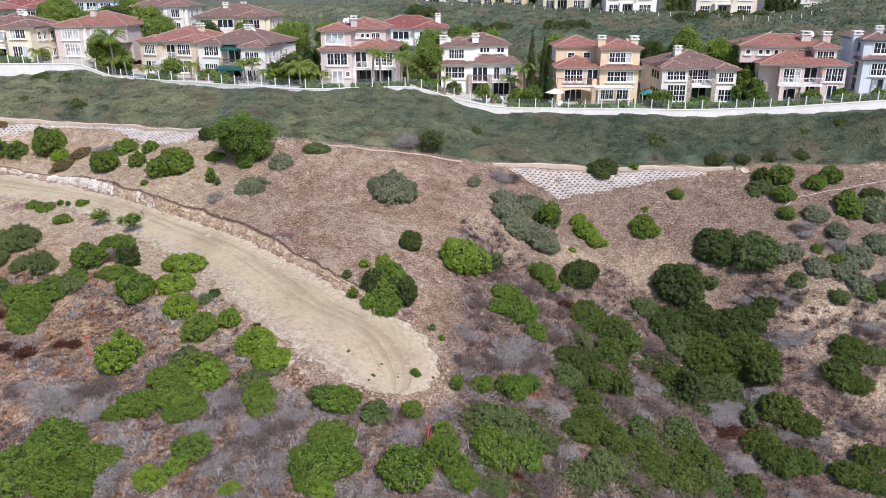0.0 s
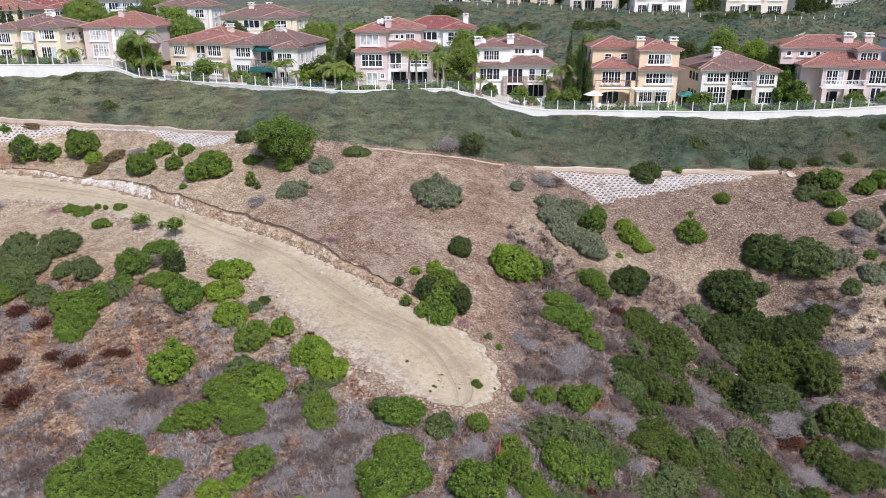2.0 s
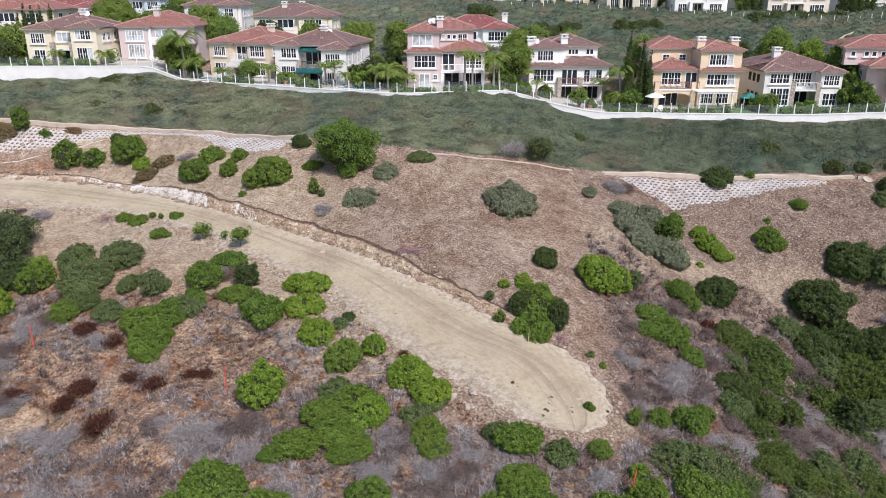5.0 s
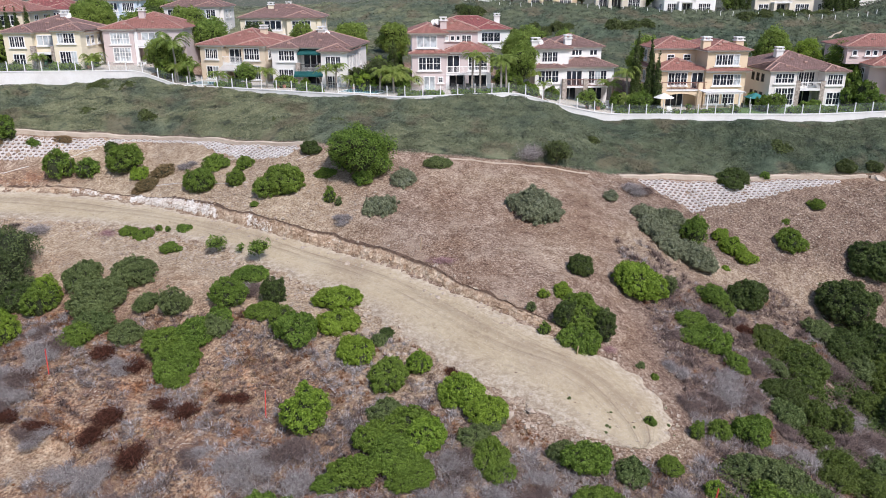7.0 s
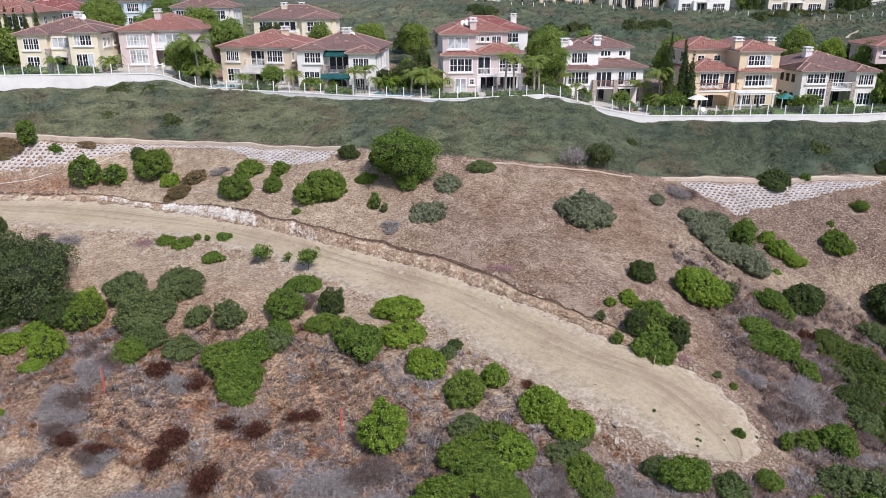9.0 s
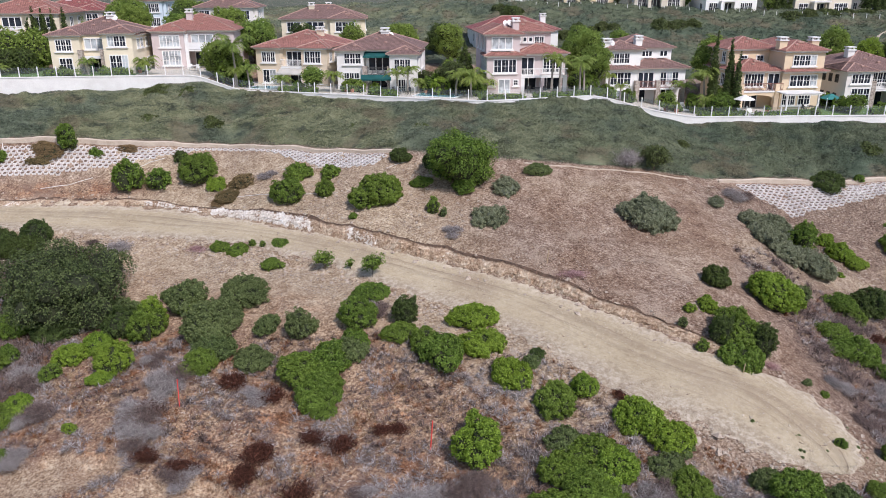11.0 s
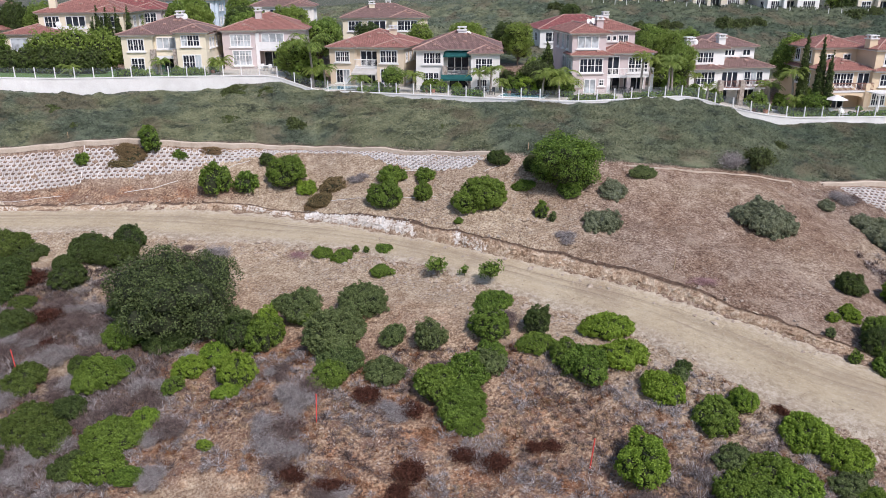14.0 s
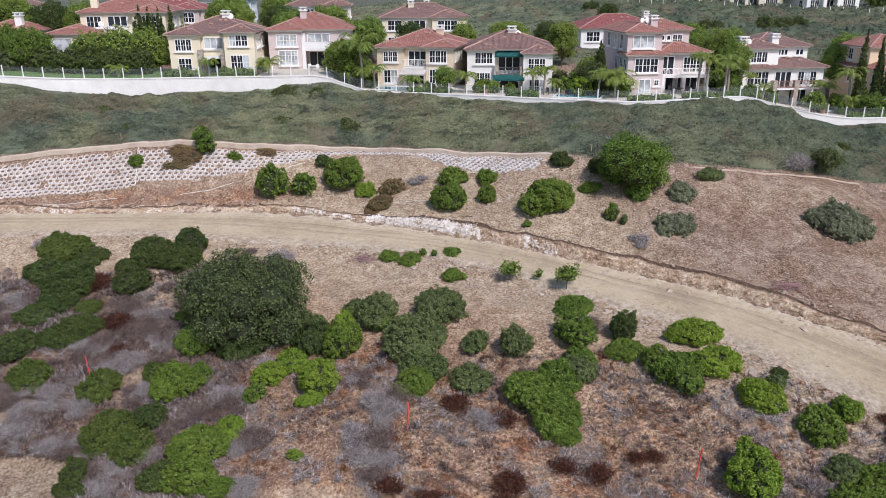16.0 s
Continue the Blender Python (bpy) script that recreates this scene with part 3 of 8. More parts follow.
pale = np.clip((GX - 5) / 12, 0, 1) * np.clip((GY - 70) / 8, 0, 1) * np.clip((drain - GY) / 2, 0, 1) * 0.12
pale = np.maximum(pale, np.clip((GX - 33) / 5, 0, 1) * np.clip(1 - np.abs(GY - 73) / 9, 0, 1) * 0.65)
pale = np.maximum(pale, np.clip(1 - np.abs(GY - low) / 1.8, 0, 1) * np.clip((4 - GX) / 4, 0, 1) * 0.4)
pale = np.maximum(pale, np.clip(1 - np.hypot(GX - 10, (GY - 82) * 0.8) / 10, 0, 1) * 0.35)
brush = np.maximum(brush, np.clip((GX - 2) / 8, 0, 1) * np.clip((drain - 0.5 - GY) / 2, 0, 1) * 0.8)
pale = np.maximum(pale, np.clip((-20 - GX) / 12, 0, 1) * np.clip((GX + 68) / 5, 0.15, 1) * np.clip((GY - high + 1) / 2, 0, 1) * np.clip((drain - GY) / 1.5, 0, 1) * (0.78 + 0.2 * np.sin(GX * 0.23 + 0.1 * GY) * np.sin(GY * 0.31)))
pale = np.maximum(pale, np.clip(1.5 - (low - GY) / 10, 0, 1) * np.clip((-12 - GX) / 8, 0, 1) * (GY < low + 1) * 0.8)
scraped = np.clip((-58 - GX) / 3, 0, 1) * np.clip((GY - high - 0.6) / 0.8, 0, 1) * np.clip((drain - 3.2 - GY) / 1.0, 0, 1)
brush, pale = np.maximum(brush, 0.85 * scraped), pale * (1 - 0.85 * scraped)
GZ = GZ + scraped * 0.10 * np.sin(GY * 5.2 + 0.4 * np.sin(GX * 0.3))
for cx, cy, rx, ry, much in ((-8.5, 90.5, 9, 2.6, 0.3), (-4, 78.0, 6, 3.5, 0.25), (6, 82, 5, 3.5, 0.7), (14.5, 82.5, 7, 3.0, 0.7), (24, 82.0, 8, 4.5, 0.6), (41, 73.5, 5, 4.0, 0.95), (43, 66, 4, 4.5, 0.8), (36.5, 61, 3, 3.0, 0.7)):
    pale = np.maximum(pale, much * np.clip(1.25 - np.hypot((GX - cx) / rx, (GY - cy) / ry) + 0.3 * np.sin(GX * 0.9 + GY) * np.sin(GY * 1.3 - 0.5 * GX), 0, 1))
for cx, cy, rx, ry in BARE:
    worn = np.clip((1 - np.hypot((GX - cx) / rx, (GY - cy) / ry) + 0.16 * np.sin(GX * 1.7 + GY) * np.sin(GY * 2.1 - 0.6 * GX)) * 5, 0, 1)
    pale = np.maximum(pale, 0.5 * worn)
    GZ = GZ - 0.45 * worn * np.clip((GY - cy) / ry + 1, 0, 1)
verts = np.stack([GX, GY, GZ], -1).reshape(-1, 3)
ground_mesh = mesh_of("ground", verts, grid_faces(*GX.shape), EARTH, smooth=True)
zone = ground_mesh.color_attributes.new("zone", "FLOAT_COLOR", "POINT")
zone.data.foreach_set("color", np.stack([cover, brush, pale, clouded_litter], -1).reshape(-1).astype(np.float32))
ground = tagged(new("ground", ground_mesh), "dry brown hillside soil with litter and sandy patches", "ground", kind="structure")

# ---- the graded track ----
LOW_EDGE = [(-110, 98.5), (-88, 97.0), (-78, 96.3), (-67, 94.0), (-61, 92.8), (-54.5, 91.2), (-47.7, 88.7), (-39.7, 83.6), (-32.2, 77.0), (-26.8, 73.2), (-23.8, 70.2), (-20.6, 66.1),
            (-18.1, 63.0), (-16.2, 60.6), (-13.2, 58.6), (-11.3, 56.8), (-9.7, 55.1), (-7.7, 53.7), (-5.6, 52.9), (-4.2, 52.6)]
HIGH_EDGE = [(-110, 104.2), (-92, 103.2), (-80, 102.6), (-70, 101.6), (-64, 100.9), (-56.7, 98.3), (-49, 94.3), (-42, 90.2), (-35.3, 86.2), (-29.2, 82.2), (-23.5, 78.6), (-18.4, 74.3),
             (-13.7, 70.0), (-9.7, 66.0), (-7.3, 64.2), (-5.3, 63.2), (-3.5, 62.4), (-1.5, 60.8), (-0.5, 58.7), (-0.3, 56.2), (-1.3, 54.2), (-2.6, 53.0), (-3.6, 52.7)]


def even(points, n):
    """n points at even steps along a polyline, with its corners eased."""
    p = np.array(points, float)
    s = np.concatenate([[0], np.cumsum(np.hypot(*np.diff(p, axis=0).T))])
    q = np.stack([np.interp(np.linspace(0, s[-1], n), s, p[:, k]) for k in (0, 1)], -1)
    for _ in range(int(n / 40)):
        q[1:-1] = (q[:-2] + 2 * q[1:-1] + q[2:]) / 4
    return q


def track_mesh():
    n, w = 520, 34
    a, b = even(LOW_EDGE, n), even(HIGH_EDGE, n)
    f = np.linspace(-0.06, 1.06, w)[None, :, None]
    p = a[:, None] * (1 - f) + b[:, None] * f
    run = np.repeat(np.linspace(0, 1, n)[:, None], w, 1) * 150
    sway = np.clip(np.abs(f[..., 0] - 0.5) * 2 - 0.55, 0, 1) * np.sign(f[..., 0] - 0.5)
    wander = np.clip((140 - run) / 30, 0.12, 1) * 0.9 * np.sin(run * 0.9) * np.sin(run * 0.37 + 1) + 0.5 * np.sin(run * 2.3 + f[..., 0] * 3)
    p = p + (b - a)[:, None] / np.hypot(*(b - a).T)[:, None, None] * (sway * wander)[..., None]
    ragged = np.sin(p[..., 0] * 1.7) * 0.25 + np.sin(p[..., 1] * 2.9 + 1) * 0.2
    out = np.minimum(f[..., 0], 1 - f[..., 0])
    z = land(p[..., 0], p[..., 1]) + np.clip(out * 1.6, -0.12, 0.09) + ragged * 0.03 * (out < 0.06)
    for at in (0.30, 0.44, 0.62, 0.74):
        z -= 0.05 * np.exp(-(((f[..., 0] - at - 0.02 * np.sin(p[..., 0] * 0.2)) / 0.018) ** 2))
    z += 0.02 * np.sin(p[..., 0] * 3.1) * np.sin(p[..., 1] * 2.7)
    me = mesh_of("dirt_road", np.concatenate([p, z[..., None]], -1).reshape(-1, 3), grid_faces(n, w), TRACK, smooth=True)
    at = np.stack([run * 0.10, np.broadcast_to(f[..., 0], run.shape) * 8.0], -1).reshape(-1, 2)
    corner = np.empty(len(me.loops), np.int32)
    me.loops.foreach_get("vertex_index", corner)
    me.uv_layers.new(name="UVMap").data.foreach_set("uv", at[corner].reshape(-1).astype(np.float32))
    return me


road = tagged(new("dirt_road", track_mesh()), "pale graded dirt track ending in a rounded pad", "dirt road", kind="structure")

# ---- the raw bank above the track, with its pale rock ----
def cut_bank():
    x = np.arange(-95, -4, 0.22)
    y, h, z = along(ROAD_HIGH, x, 1), along(CUT, x, 1), along(ROAD_HIGH, x, 2)
    rows = 9
    jag = np.stack([np.interp(x, x[::k], rng.normal(0, 1, len(x[::k]))) for k in (3, 7, 19)]).T @ (0.10, 0.14, 0.2)
    vs = []
    for k in range(rows):
        f = k / (rows - 1)
        push = rng.normal(0, 0.06, len(x)) * (0.2 if k in (0, rows - 1) else 1)
        yy = y - 0.05 + (0.10 + 0.36 * h + 0.42) * f ** 1.5 + jag * (0.4 + 0.6 * f) + push
        zz = land(x, y) - 0.15 + (h + 0.32 + 0.3 * jag * (k > 4)) * f ** 0.8
        vs.append(np.stack([x, yy, np.where(k == rows - 1, land(x, yy) + 0.02, zz)], -1))
    v = np.stack(vs, 1)
    faces = grid_faces(len(x), rows)
    me = mesh_of("cut_bank", v.reshape(-1, 3), faces, CUT_FACE)
    at = v[..., 0]
    white = np.interp(at, [-95, -91, -89, -85, -82, -79, -76, -70, -67, -61, -60, -53.5, -52.8, -52, -41, -39.8, -37.6, -36.8, -34, -33, -29.5, -28, -26.5, -25], [0.0, 0.1, 0.75, 0.7, 0.1, 0.5, 0.6, 0.4, 0.0, 0.1, 0.8, 0.75, 0.2, 0.95, 0.9, 0.1, 0.2, 0.8, 0.7, 0.05, 0.1, 0.6, 0.5, -0.05])
    white = white - 0.75 * np.clip(np.linspace(0, 1, rows)[None] - 0.62, 0, 1) * 2 - 0.24
    shaded_topsoil = me.attributes.new("shaded_topsoil", "FLOAT", "POINT")
    shaded_topsoil.data.foreach_set("value", np.repeat(np.linspace(0, 1, rows)[None], len(x), 0).reshape(-1).astype(np.float32))
    chalk = me.attributes.new("chalk", "FLOAT", "POINT")
    chalk.data.foreach_set("value", white.reshape(-1).astype(np.float32))
    return me


tagged(new("cut_bank", cut_bank()), "raw ochre and white earth bank cut along the track", "bank", kind="structure")


def rubble(name, spots, low, high, material, label):
    """Loose stones: small angular lumps pressed into the ground."""
    vs, fs = [], []
    corners = np.array([(1, 0, 0), (-1, 0, 0), (0, 1, 0), (0, -1, 0), (0, 0, 1), (0, 0, -1)], float)
    tri = [(0, 2, 4), (2, 1, 4), (1, 3, 4), (3, 0, 4), (2, 0, 5), (1, 2, 5), (3, 1, 5), (0, 3, 5)]
    heights = land(*np.array(spots).T)
    for (x, y), ground_z in zip(spots, heights):
        r = low + (high - low) * rng.random() ** 3
        n = len(vs)
        turn = Euler(rng.random(3) * 6).to_matrix()
        for c in corners:
            v = turn @ Vector(c * r * (0.6 + 0.7 * rng.random(3)))
            vs.append((x + v.x, y + v.y, float(ground_z) + v.z * 0.7 + r * 0.2))
        fs += [[i + n for i in t] for t in tri]
    return tagged(new(name, mesh_of(name, vs, fs, material)), label, "stones", kind="stuff")


lower = even(LOW_EDGE, 900)
upper = even(HIGH_EDGE, 900)
spill = [tuple(lower[rng.integers(150, 900)] + rng.normal(0, 1, 2) * (1.3, 1.0) + (-0.6, -1.2)) for _ in range(1500)]
spill += [tuple(upper[rng.integers(200, 890)] + rng.normal(0, 0.7, 2)) for _ in range(700)]
spill += [(rng.uniform(-44, -22), rng.uniform(84, 97)) for _ in range(700)]
spill = [(x, y) for x, y in spill if x < 4]
clods = [(rng.uniform(-9, 0), rng.uniform(52.3, 59)) for _ in range(420)]
rubble("loose_stones", spill, 0.05, 0.24, STONE, "pale broken stones strewn along the track")
rubble("clods", [(x, y) for x, y in clods if math.hypot(x + 4.5, y - 57.2) < 5.2 or y < 55], 0.04, 0.20, TRACK, "lumps of turned earth on the slope of the pad")
boulders = [tuple(lower[rng.integers(420, 890)] + rng.normal(0, 1, 2) * (0.9, 0.7) + (-0.8, -0.9)) for _ in range(190)]
boulders += [tuple(upper[rng.integers(500, 760)] + rng.normal(0, 0.5, 2) + (-0.6, -0.8)) for _ in range(50)]
rubble("rocks", boulders, 0.12, 0.42, STONE, "pale angular rocks pushed to the edge of the track")
scree = [(rng.uniform(4, 60), rng.uniform(66, 94)) for _ in range(1500)]
scree = [(x, y) for x, y in scree if y > 76 or x > 33]
rubble("scree", scree, 0.04, 0.18, STONE, "pale chips of rock on the bare slope")

# ---- concrete drains along the foot of the ground cover, and the slope blocks below them ----
def ribbon(path, width, lift, thick):
    """A channel along a path: a shallow dish with a lip on each side."""
    p = np.array(path, float)
    way = np.gradient(p, axis=0)
    way /= np.hypot(*way.T)[:, None]
    side = np.stack([way[:, 1], -way[:, 0]], -1)
    z = land(p[:, 0], p[:, 1]) + lift
    section = [(-0.5, -thick), (-0.5, 0.03), (-0.38, 0.03), (-0.15, -0.10), (0.15, -0.10), (0.38, 0.03), (0.5, 0.03), (0.5, -thick)]
    v = np.stack([np.concatenate([p + side * a * width, (z + b)[:, None]], -1) for a, b in section], 1)
    return v.reshape(-1, 3), grid_faces(len(p), len(section))


def drain_path(x0, x1, step=0.5, ahead=0.0):
    x = np.arange(x0, x1, step)
    return np.stack([x, along(DRAIN, x, 1) + ahead], -1)


for x0, x1 in ((-110, -31), (6.5, 38.5)):
    v, f = ribbon(drain_path(x0, x1), 0.68, 0.14, 0.5)
    tagged(new("drain", mesh_of("drain", v, f, CONCRETE)), "pale concrete drainage channel along the slope", "drain", kind="structure")
v, f = ribbon(np.array([(38.3 + 1.0 * math.sin(a), along(DRAIN, 38.3, 1) - 1.0 + 1.0 * math.cos(a)) for a in np.linspace(0, 1.9, 12)]), 1.0, 0.16, 0.5)
tagged(new("drain", mesh_of("drain", v, f, CONCRETE)), "curved outlet of the concrete drain", "drain", kind="structure")
v, f = ribbon(drain_path(-17, 3, 0.5, -0.3), 0.24, 0.05, 0.3)
tagged(new("drain", mesh_of("drain", v, f, CONCRETE)), "narrow half-buried concrete drain on the bare slope", "drain", kind="structure")


POCKET = surface("brown_pocket_soil", (0.07, 0.045, 0.034), (0.21, 0.145, 0.11), 0.8, 9.0, 0.95, 0.5, 0.03)


def block_field(x0, x1, depth):
    """Rows of cupped hexagonal slope blocks, each set back over the last, with soil pockets between."""
    vs, fs, slots = [], [], []
    wide, rise, lots = 0.68, 0.36, []
    outline = [(-0.5, -0.06), (-0.27, -0.38), (0.27, -0.38), (0.5, -0.06), (0.27, 0.26), (-0.27, 0.26)]
    table_x = np.arange(x0 - 1, x1 + 1, 0.13)
    table_y = along(DRAIN, table_x, 1)
    for i in range(int((x1 - x0) / wide)):
        x = x0 + i * wide
        for j in range(30):
            xx = x + (j % 2) * wide / 2
            d = 0.70 + j * rise * 0.86
            if d > depth(xx) or rng.random() < 0.03:
                continue
            y = float(np.interp(xx, table_x, table_y)) - d
            lots.append((xx, y))
    at = np.array(lots).T
    for (xx, y), ground_z, fall in zip(lots, land(*at), land(at[0], at[1] + 0.2) - land(at[0], at[1] - 0.2)):
            tip = 0.75 * fall / 0.4
            z = float(ground_z) + 0.07 + rng.normal(0, 0.015)
            n, w, k, e = len(vs), wide * 0.96, 0.76, 0.58
            for a, b in outline:
                vs.append((xx + a * w, y + b * e, z - 0.12 + tip * b * e))
            for a, b in outline:
                vs.append((xx + a * w, y + b * e, z + 0.045 + tip * b * e))
            for a, b in outline:
                vs.append((xx + a * w * k, y + (b + 0.06) * e * k, z + 0.05 + tip * b * e * k))
            for a, b in outline:
                vs.append((xx + a * w * k, y + (b + 0.06) * e * k, z - 0.03 + tip * b * e * k))
            for s in range(6):
                t = (s + 1) % 6
                fs += [[n + s, n + t, n + 6 + t, n + 6 + s], [n + 6 + s, n + 6 + t, n + 12 + t, n + 12 + s], [n + 12 + s, n + 12 + t, n + 18 + t, n + 18 + s]]
                slots += [0, 0, 0]
            fs.append([n + 18 + s for s in range(6)])
            slots.append(1)
    return mesh_of("slope_blocks", vs, fs, [BLOCKWHITE, POCKET], slots)


def west_depth(x):
    return np.interp(x, [-105, -87, -79, -71, -65, -59, -55.5, -46, -44.3, -42.3, -39, -36.8, -33, -31.8], [3.5, 3.4, 3.2, 2.9, 2.2, 1.5, 0.9, 0.9, 1.7, 2.6, 3.1, 3.1, 2.0, 0.9])


def east_depth(x):
    return np.interp(x, [7.6, 8.5, 11.7, 15, 21, 26.3, 31, 35], [0.3, 0.7, 2.5, 3.6, 3.0, 2.2, 1.4, 0.7])


tagged(new("slope_blocks", block_field(-105, -32, west_depth)), "white cupped concrete slope blocks with soil pockets", "slope blocks", kind="stuff")
tagged(new("slope_blocks", block_field(7.6, 35, east_depth)), "white cupped concrete slope blocks with soil pockets", "slope blocks", kind="stuff")

# ---- white retaining wall on the brow, and the glazed fence on it ----
def brow(x0, x1, step):
    x = np.arange(x0, x1 + step / 2, step)
    return x, along(EDGE, x, 1), along(LOT, x, 1)


def retaining_wall():
    x, y, z = brow(-108, 88, 0.5)
    foot = np.minimum(land(x, y - 0.4), z) - 0.6
    cols = [np.stack([x, y + dy, zz], -1) for dy, zz in ((-0.18, foot), (-0.18, z + 0.05), (-0.24, z + 0.06), (-0.24, z + 0.18), (0.24, z + 0.18), (0.24, z + 0.06), (0.18, z + 0.05), (0.18, foot))]
    v = np.stack(cols, 1)
    return mesh_of("retaining_wall", v.reshape(-1, 3), grid_faces(len(x), 8), WALLWHITE)


tagged(new("retaining_wall", retaining_wall()), "white rendered retaining wall along the brow", "wall", kind="structure")


def brow_fence():
    fence = thing("glass_fence", pose(0, 0, 0), "white posts with clear glass panels on the wall", "fence")
    post = box(-0.06, 0.06, -0.06, 0.06, 0, 1.32, bevel=0.012)
    post_mesh = bpy.data.meshes.new("post")
    post.to_mesh(post_mesh), post.free()
    post_mesh.materials.append(TRIM)
    x = np.arange(-106, 86, 1.0)
    y = along(EDGE, x, 1)
    s = np.concatenate([[0], np.cumsum(np.hypot(np.diff(x), np.diff(y)))])
    stops = np.interp(np.arange(0, s[-1], 2.35), s, x)
    last = None
    for px in stops:
        py, pz = float(along(EDGE, np.array([px]), 1)[0]), float(along(LOT, np.array([px]), 1)[0]) + 0.18
        o = under(new("post", post_mesh), fence)
        o.location = (px, py, pz)
        here = Vector((px, py, pz))
        if last is not None:
            d = here - last
            g = bmesh.new()
            n = Vector((-d.y, d.x, 0)).normalized() * 0.008
            a, b = last + d * 0.04, last + d * 0.96
            up0, up1 = Vector((0, 0, 0.10)), Vector((0, 0, 1.18))
            vs = [g.verts.new(p) for p in (a - n + up0, b - n + up0, b + n + up0, a + n + up0, a - n + up1, b - n + up1, b + n + up1, a + n + up1)]
            for q in ((3, 2, 1, 0), (4, 5, 6, 7), (0, 1, 5, 4), (1, 2, 6, 5), (2, 3, 7, 6), (3, 0, 4, 7)):
                g.faces.new([vs[i] for i in q])
            part("glass_panel", g, CLEAR, fence)
        last = here
    return fence


brow_fence()

# ---- houses ----
class House:
    """A stucco house in its own frame: u along the garden front, v back from it, z up from the ground."""

    def __init__(self, at, toward, ground, label, wall, roof, trim=TRIM, name="house"):
        turn = math.degrees(math.atan2(toward[1] - at[1], toward[0] - at[0]))
        self.ob = thing(name, pose(at[0], at[1], ground, 0, 0, turn), label, "house", "houses on the hill")
        self.wall, self.tiles, self.trim = wall, roof, trim

    def block(self, u0, u1, v0, v1, z0, z1, material=None, name="wall", label=""):
        return part(name, box(u0, u1, v0, v1, z0 - (0.6 if z0 == 0 else 0), z1), material or self.wall, self.ob, label)

    def roof(self, u0, u1, v0, v1, z, slope=0.36, over=0.5, top=None):
        """A hipped roof over a rectangle, with its eave board and ridge tiles."""
        u0, u1, v0, v1 = u0 - over, u1 + over, v0 - over, v1 + over
        half = min(u1 - u0, v1 - v0) / 2
        h = min(half * slope, top or 99)
        inset = h / slope
        bm = bmesh.new()
        uv = bm.loops.layers.uv.new("UVMap")
        a = [(u0, v0), (u1, v0), (u1, v1), (u0, v1)]
        b = [(u0 + inset, v0 + inset), (u1 - inset, v0 + inset), (u1 - inset, v1 - inset), (u0 + inset, v1 - inset)]
        low = [bm.verts.new((*p, z + 0.16)) for p in a]
        high = [bm.verts.new((*p, z + 0.16 + h)) for p in b]
        for k in range(4):
            j = (k + 1) % 4
            quad = [low[k], low[j], high[j], high[k]]
            if (high[j].co - high[k].co).length < 0.02:
                quad = [low[k], low[j], high[j]]
            f = bm.faces.new(quad)
            e = (low[j].co - low[k].co).normalized()
            n = Vector((-e.y * math.cos(math.atan(slope)), e.x * math.cos(math.atan(slope)), math.sin(math.atan(slope))))
            for loop in f.loops:
                d = loop.vert.co - low[k].co
                loop[uv].uv = (d.dot(e), d.dot(n))
        if inset < half - 0.05:
            bm.faces.new(high)
        bm.faces.new(low[::-1])
        roof = part("roof", bm, self.tiles, self.ob)
        part("eave", box(u0 + 0.03, u1 - 0.03, v0 + 0.03, v1 - 0.03, z + 0.03, z + 0.157), EAVE if self.trim == TRIM else self.trim, self.ob, "shaded tan eave board")
        part("cornice", box(u0 + 0.30, u1 - 0.30, v0 + 0.30, v1 - 0.30, z - 0.14, z + 0.026), self.trim, self.ob)
        pieces = []
        ends = [(Vector((*p, z + 0.2)), Vector((*q, z + 0.2 + h))) for p, q in zip(a, b)]
        if (u1 - u0) >= (v1 - v0):
            ends.append((ends[0][1], ends[1][1]))
        else:
            ends.append((ends[1][1], ends[2][1]))
        for p, q in ends:
            if (p - q).length > 0.3:
                pieces.append(tube([p - Vector((0, 0, 0.03)), q - Vector((0, 0, 0.03))], 0.085, 6))
        vs, fs = joined(pieces)
        under(new("ridge_tiles", mesh_of("ridge_tiles", vs, fs, RIDGE)), roof, "pale mortared ridge tiles")
        for k in range(3 if half > 3 else 1):
            f, g = 0.2 + 0.6 * ((k * 0.37 + u0 * 0.11) % 1), 0.35 + 0.4 * ((k * 0.53 + v1 * 0.07) % 1)
            v = v0 + inset * g
            u = u0 + inset * g + (u1 - u0 - 2 * inset * g) * f
            part("roof_vent", box(u - 0.22, u + 0.22, v - 0.16, v + 0.16, z + 0.12 + h * g, z + 0.36 + h * g, bevel=0.04), RIDGE, roof, "small pale roof vent")
        return roof

    def frame_at(self, side, plane):
        """Turns across, out and up on a face of the house into its own frame."""
        if side == "f":
            return lambda a, out, z: (a, plane - out, z)
        if side == "l":
            return lambda a, out, z: (plane - out, a, z)
        return lambda a, out, z: (plane + out, a, z)

    def boxes(self, side, plane, list_of):
        f = self.frame_at(side, plane)
        bm = bmesh.new()
        for a0, a1, o0, o1, z0, z1 in list_of:
            p, q = f(a0, o0, z0), f(a1, o1, z1)
            lo, hi = [min(i, j) for i, j in zip(p, q)], [max(i, j) for i, j in zip(p, q)]
            add_box(bm, lo[0], hi[0], lo[1], hi[1], lo[2], hi[2])
        return bm

    def window(self, side, plane, a0, a1, z0, z1, cols=3, bars=1, glass=None, sill=True, trim=None, case=0.13):
        """A casement: a surround proud of the wall, mullions and bars, and a pane for each light."""
        trim = trim or self.trim
        w = (a1 - a0) / cols
        across, up, lights = [a0 - case], [z0 - case], []
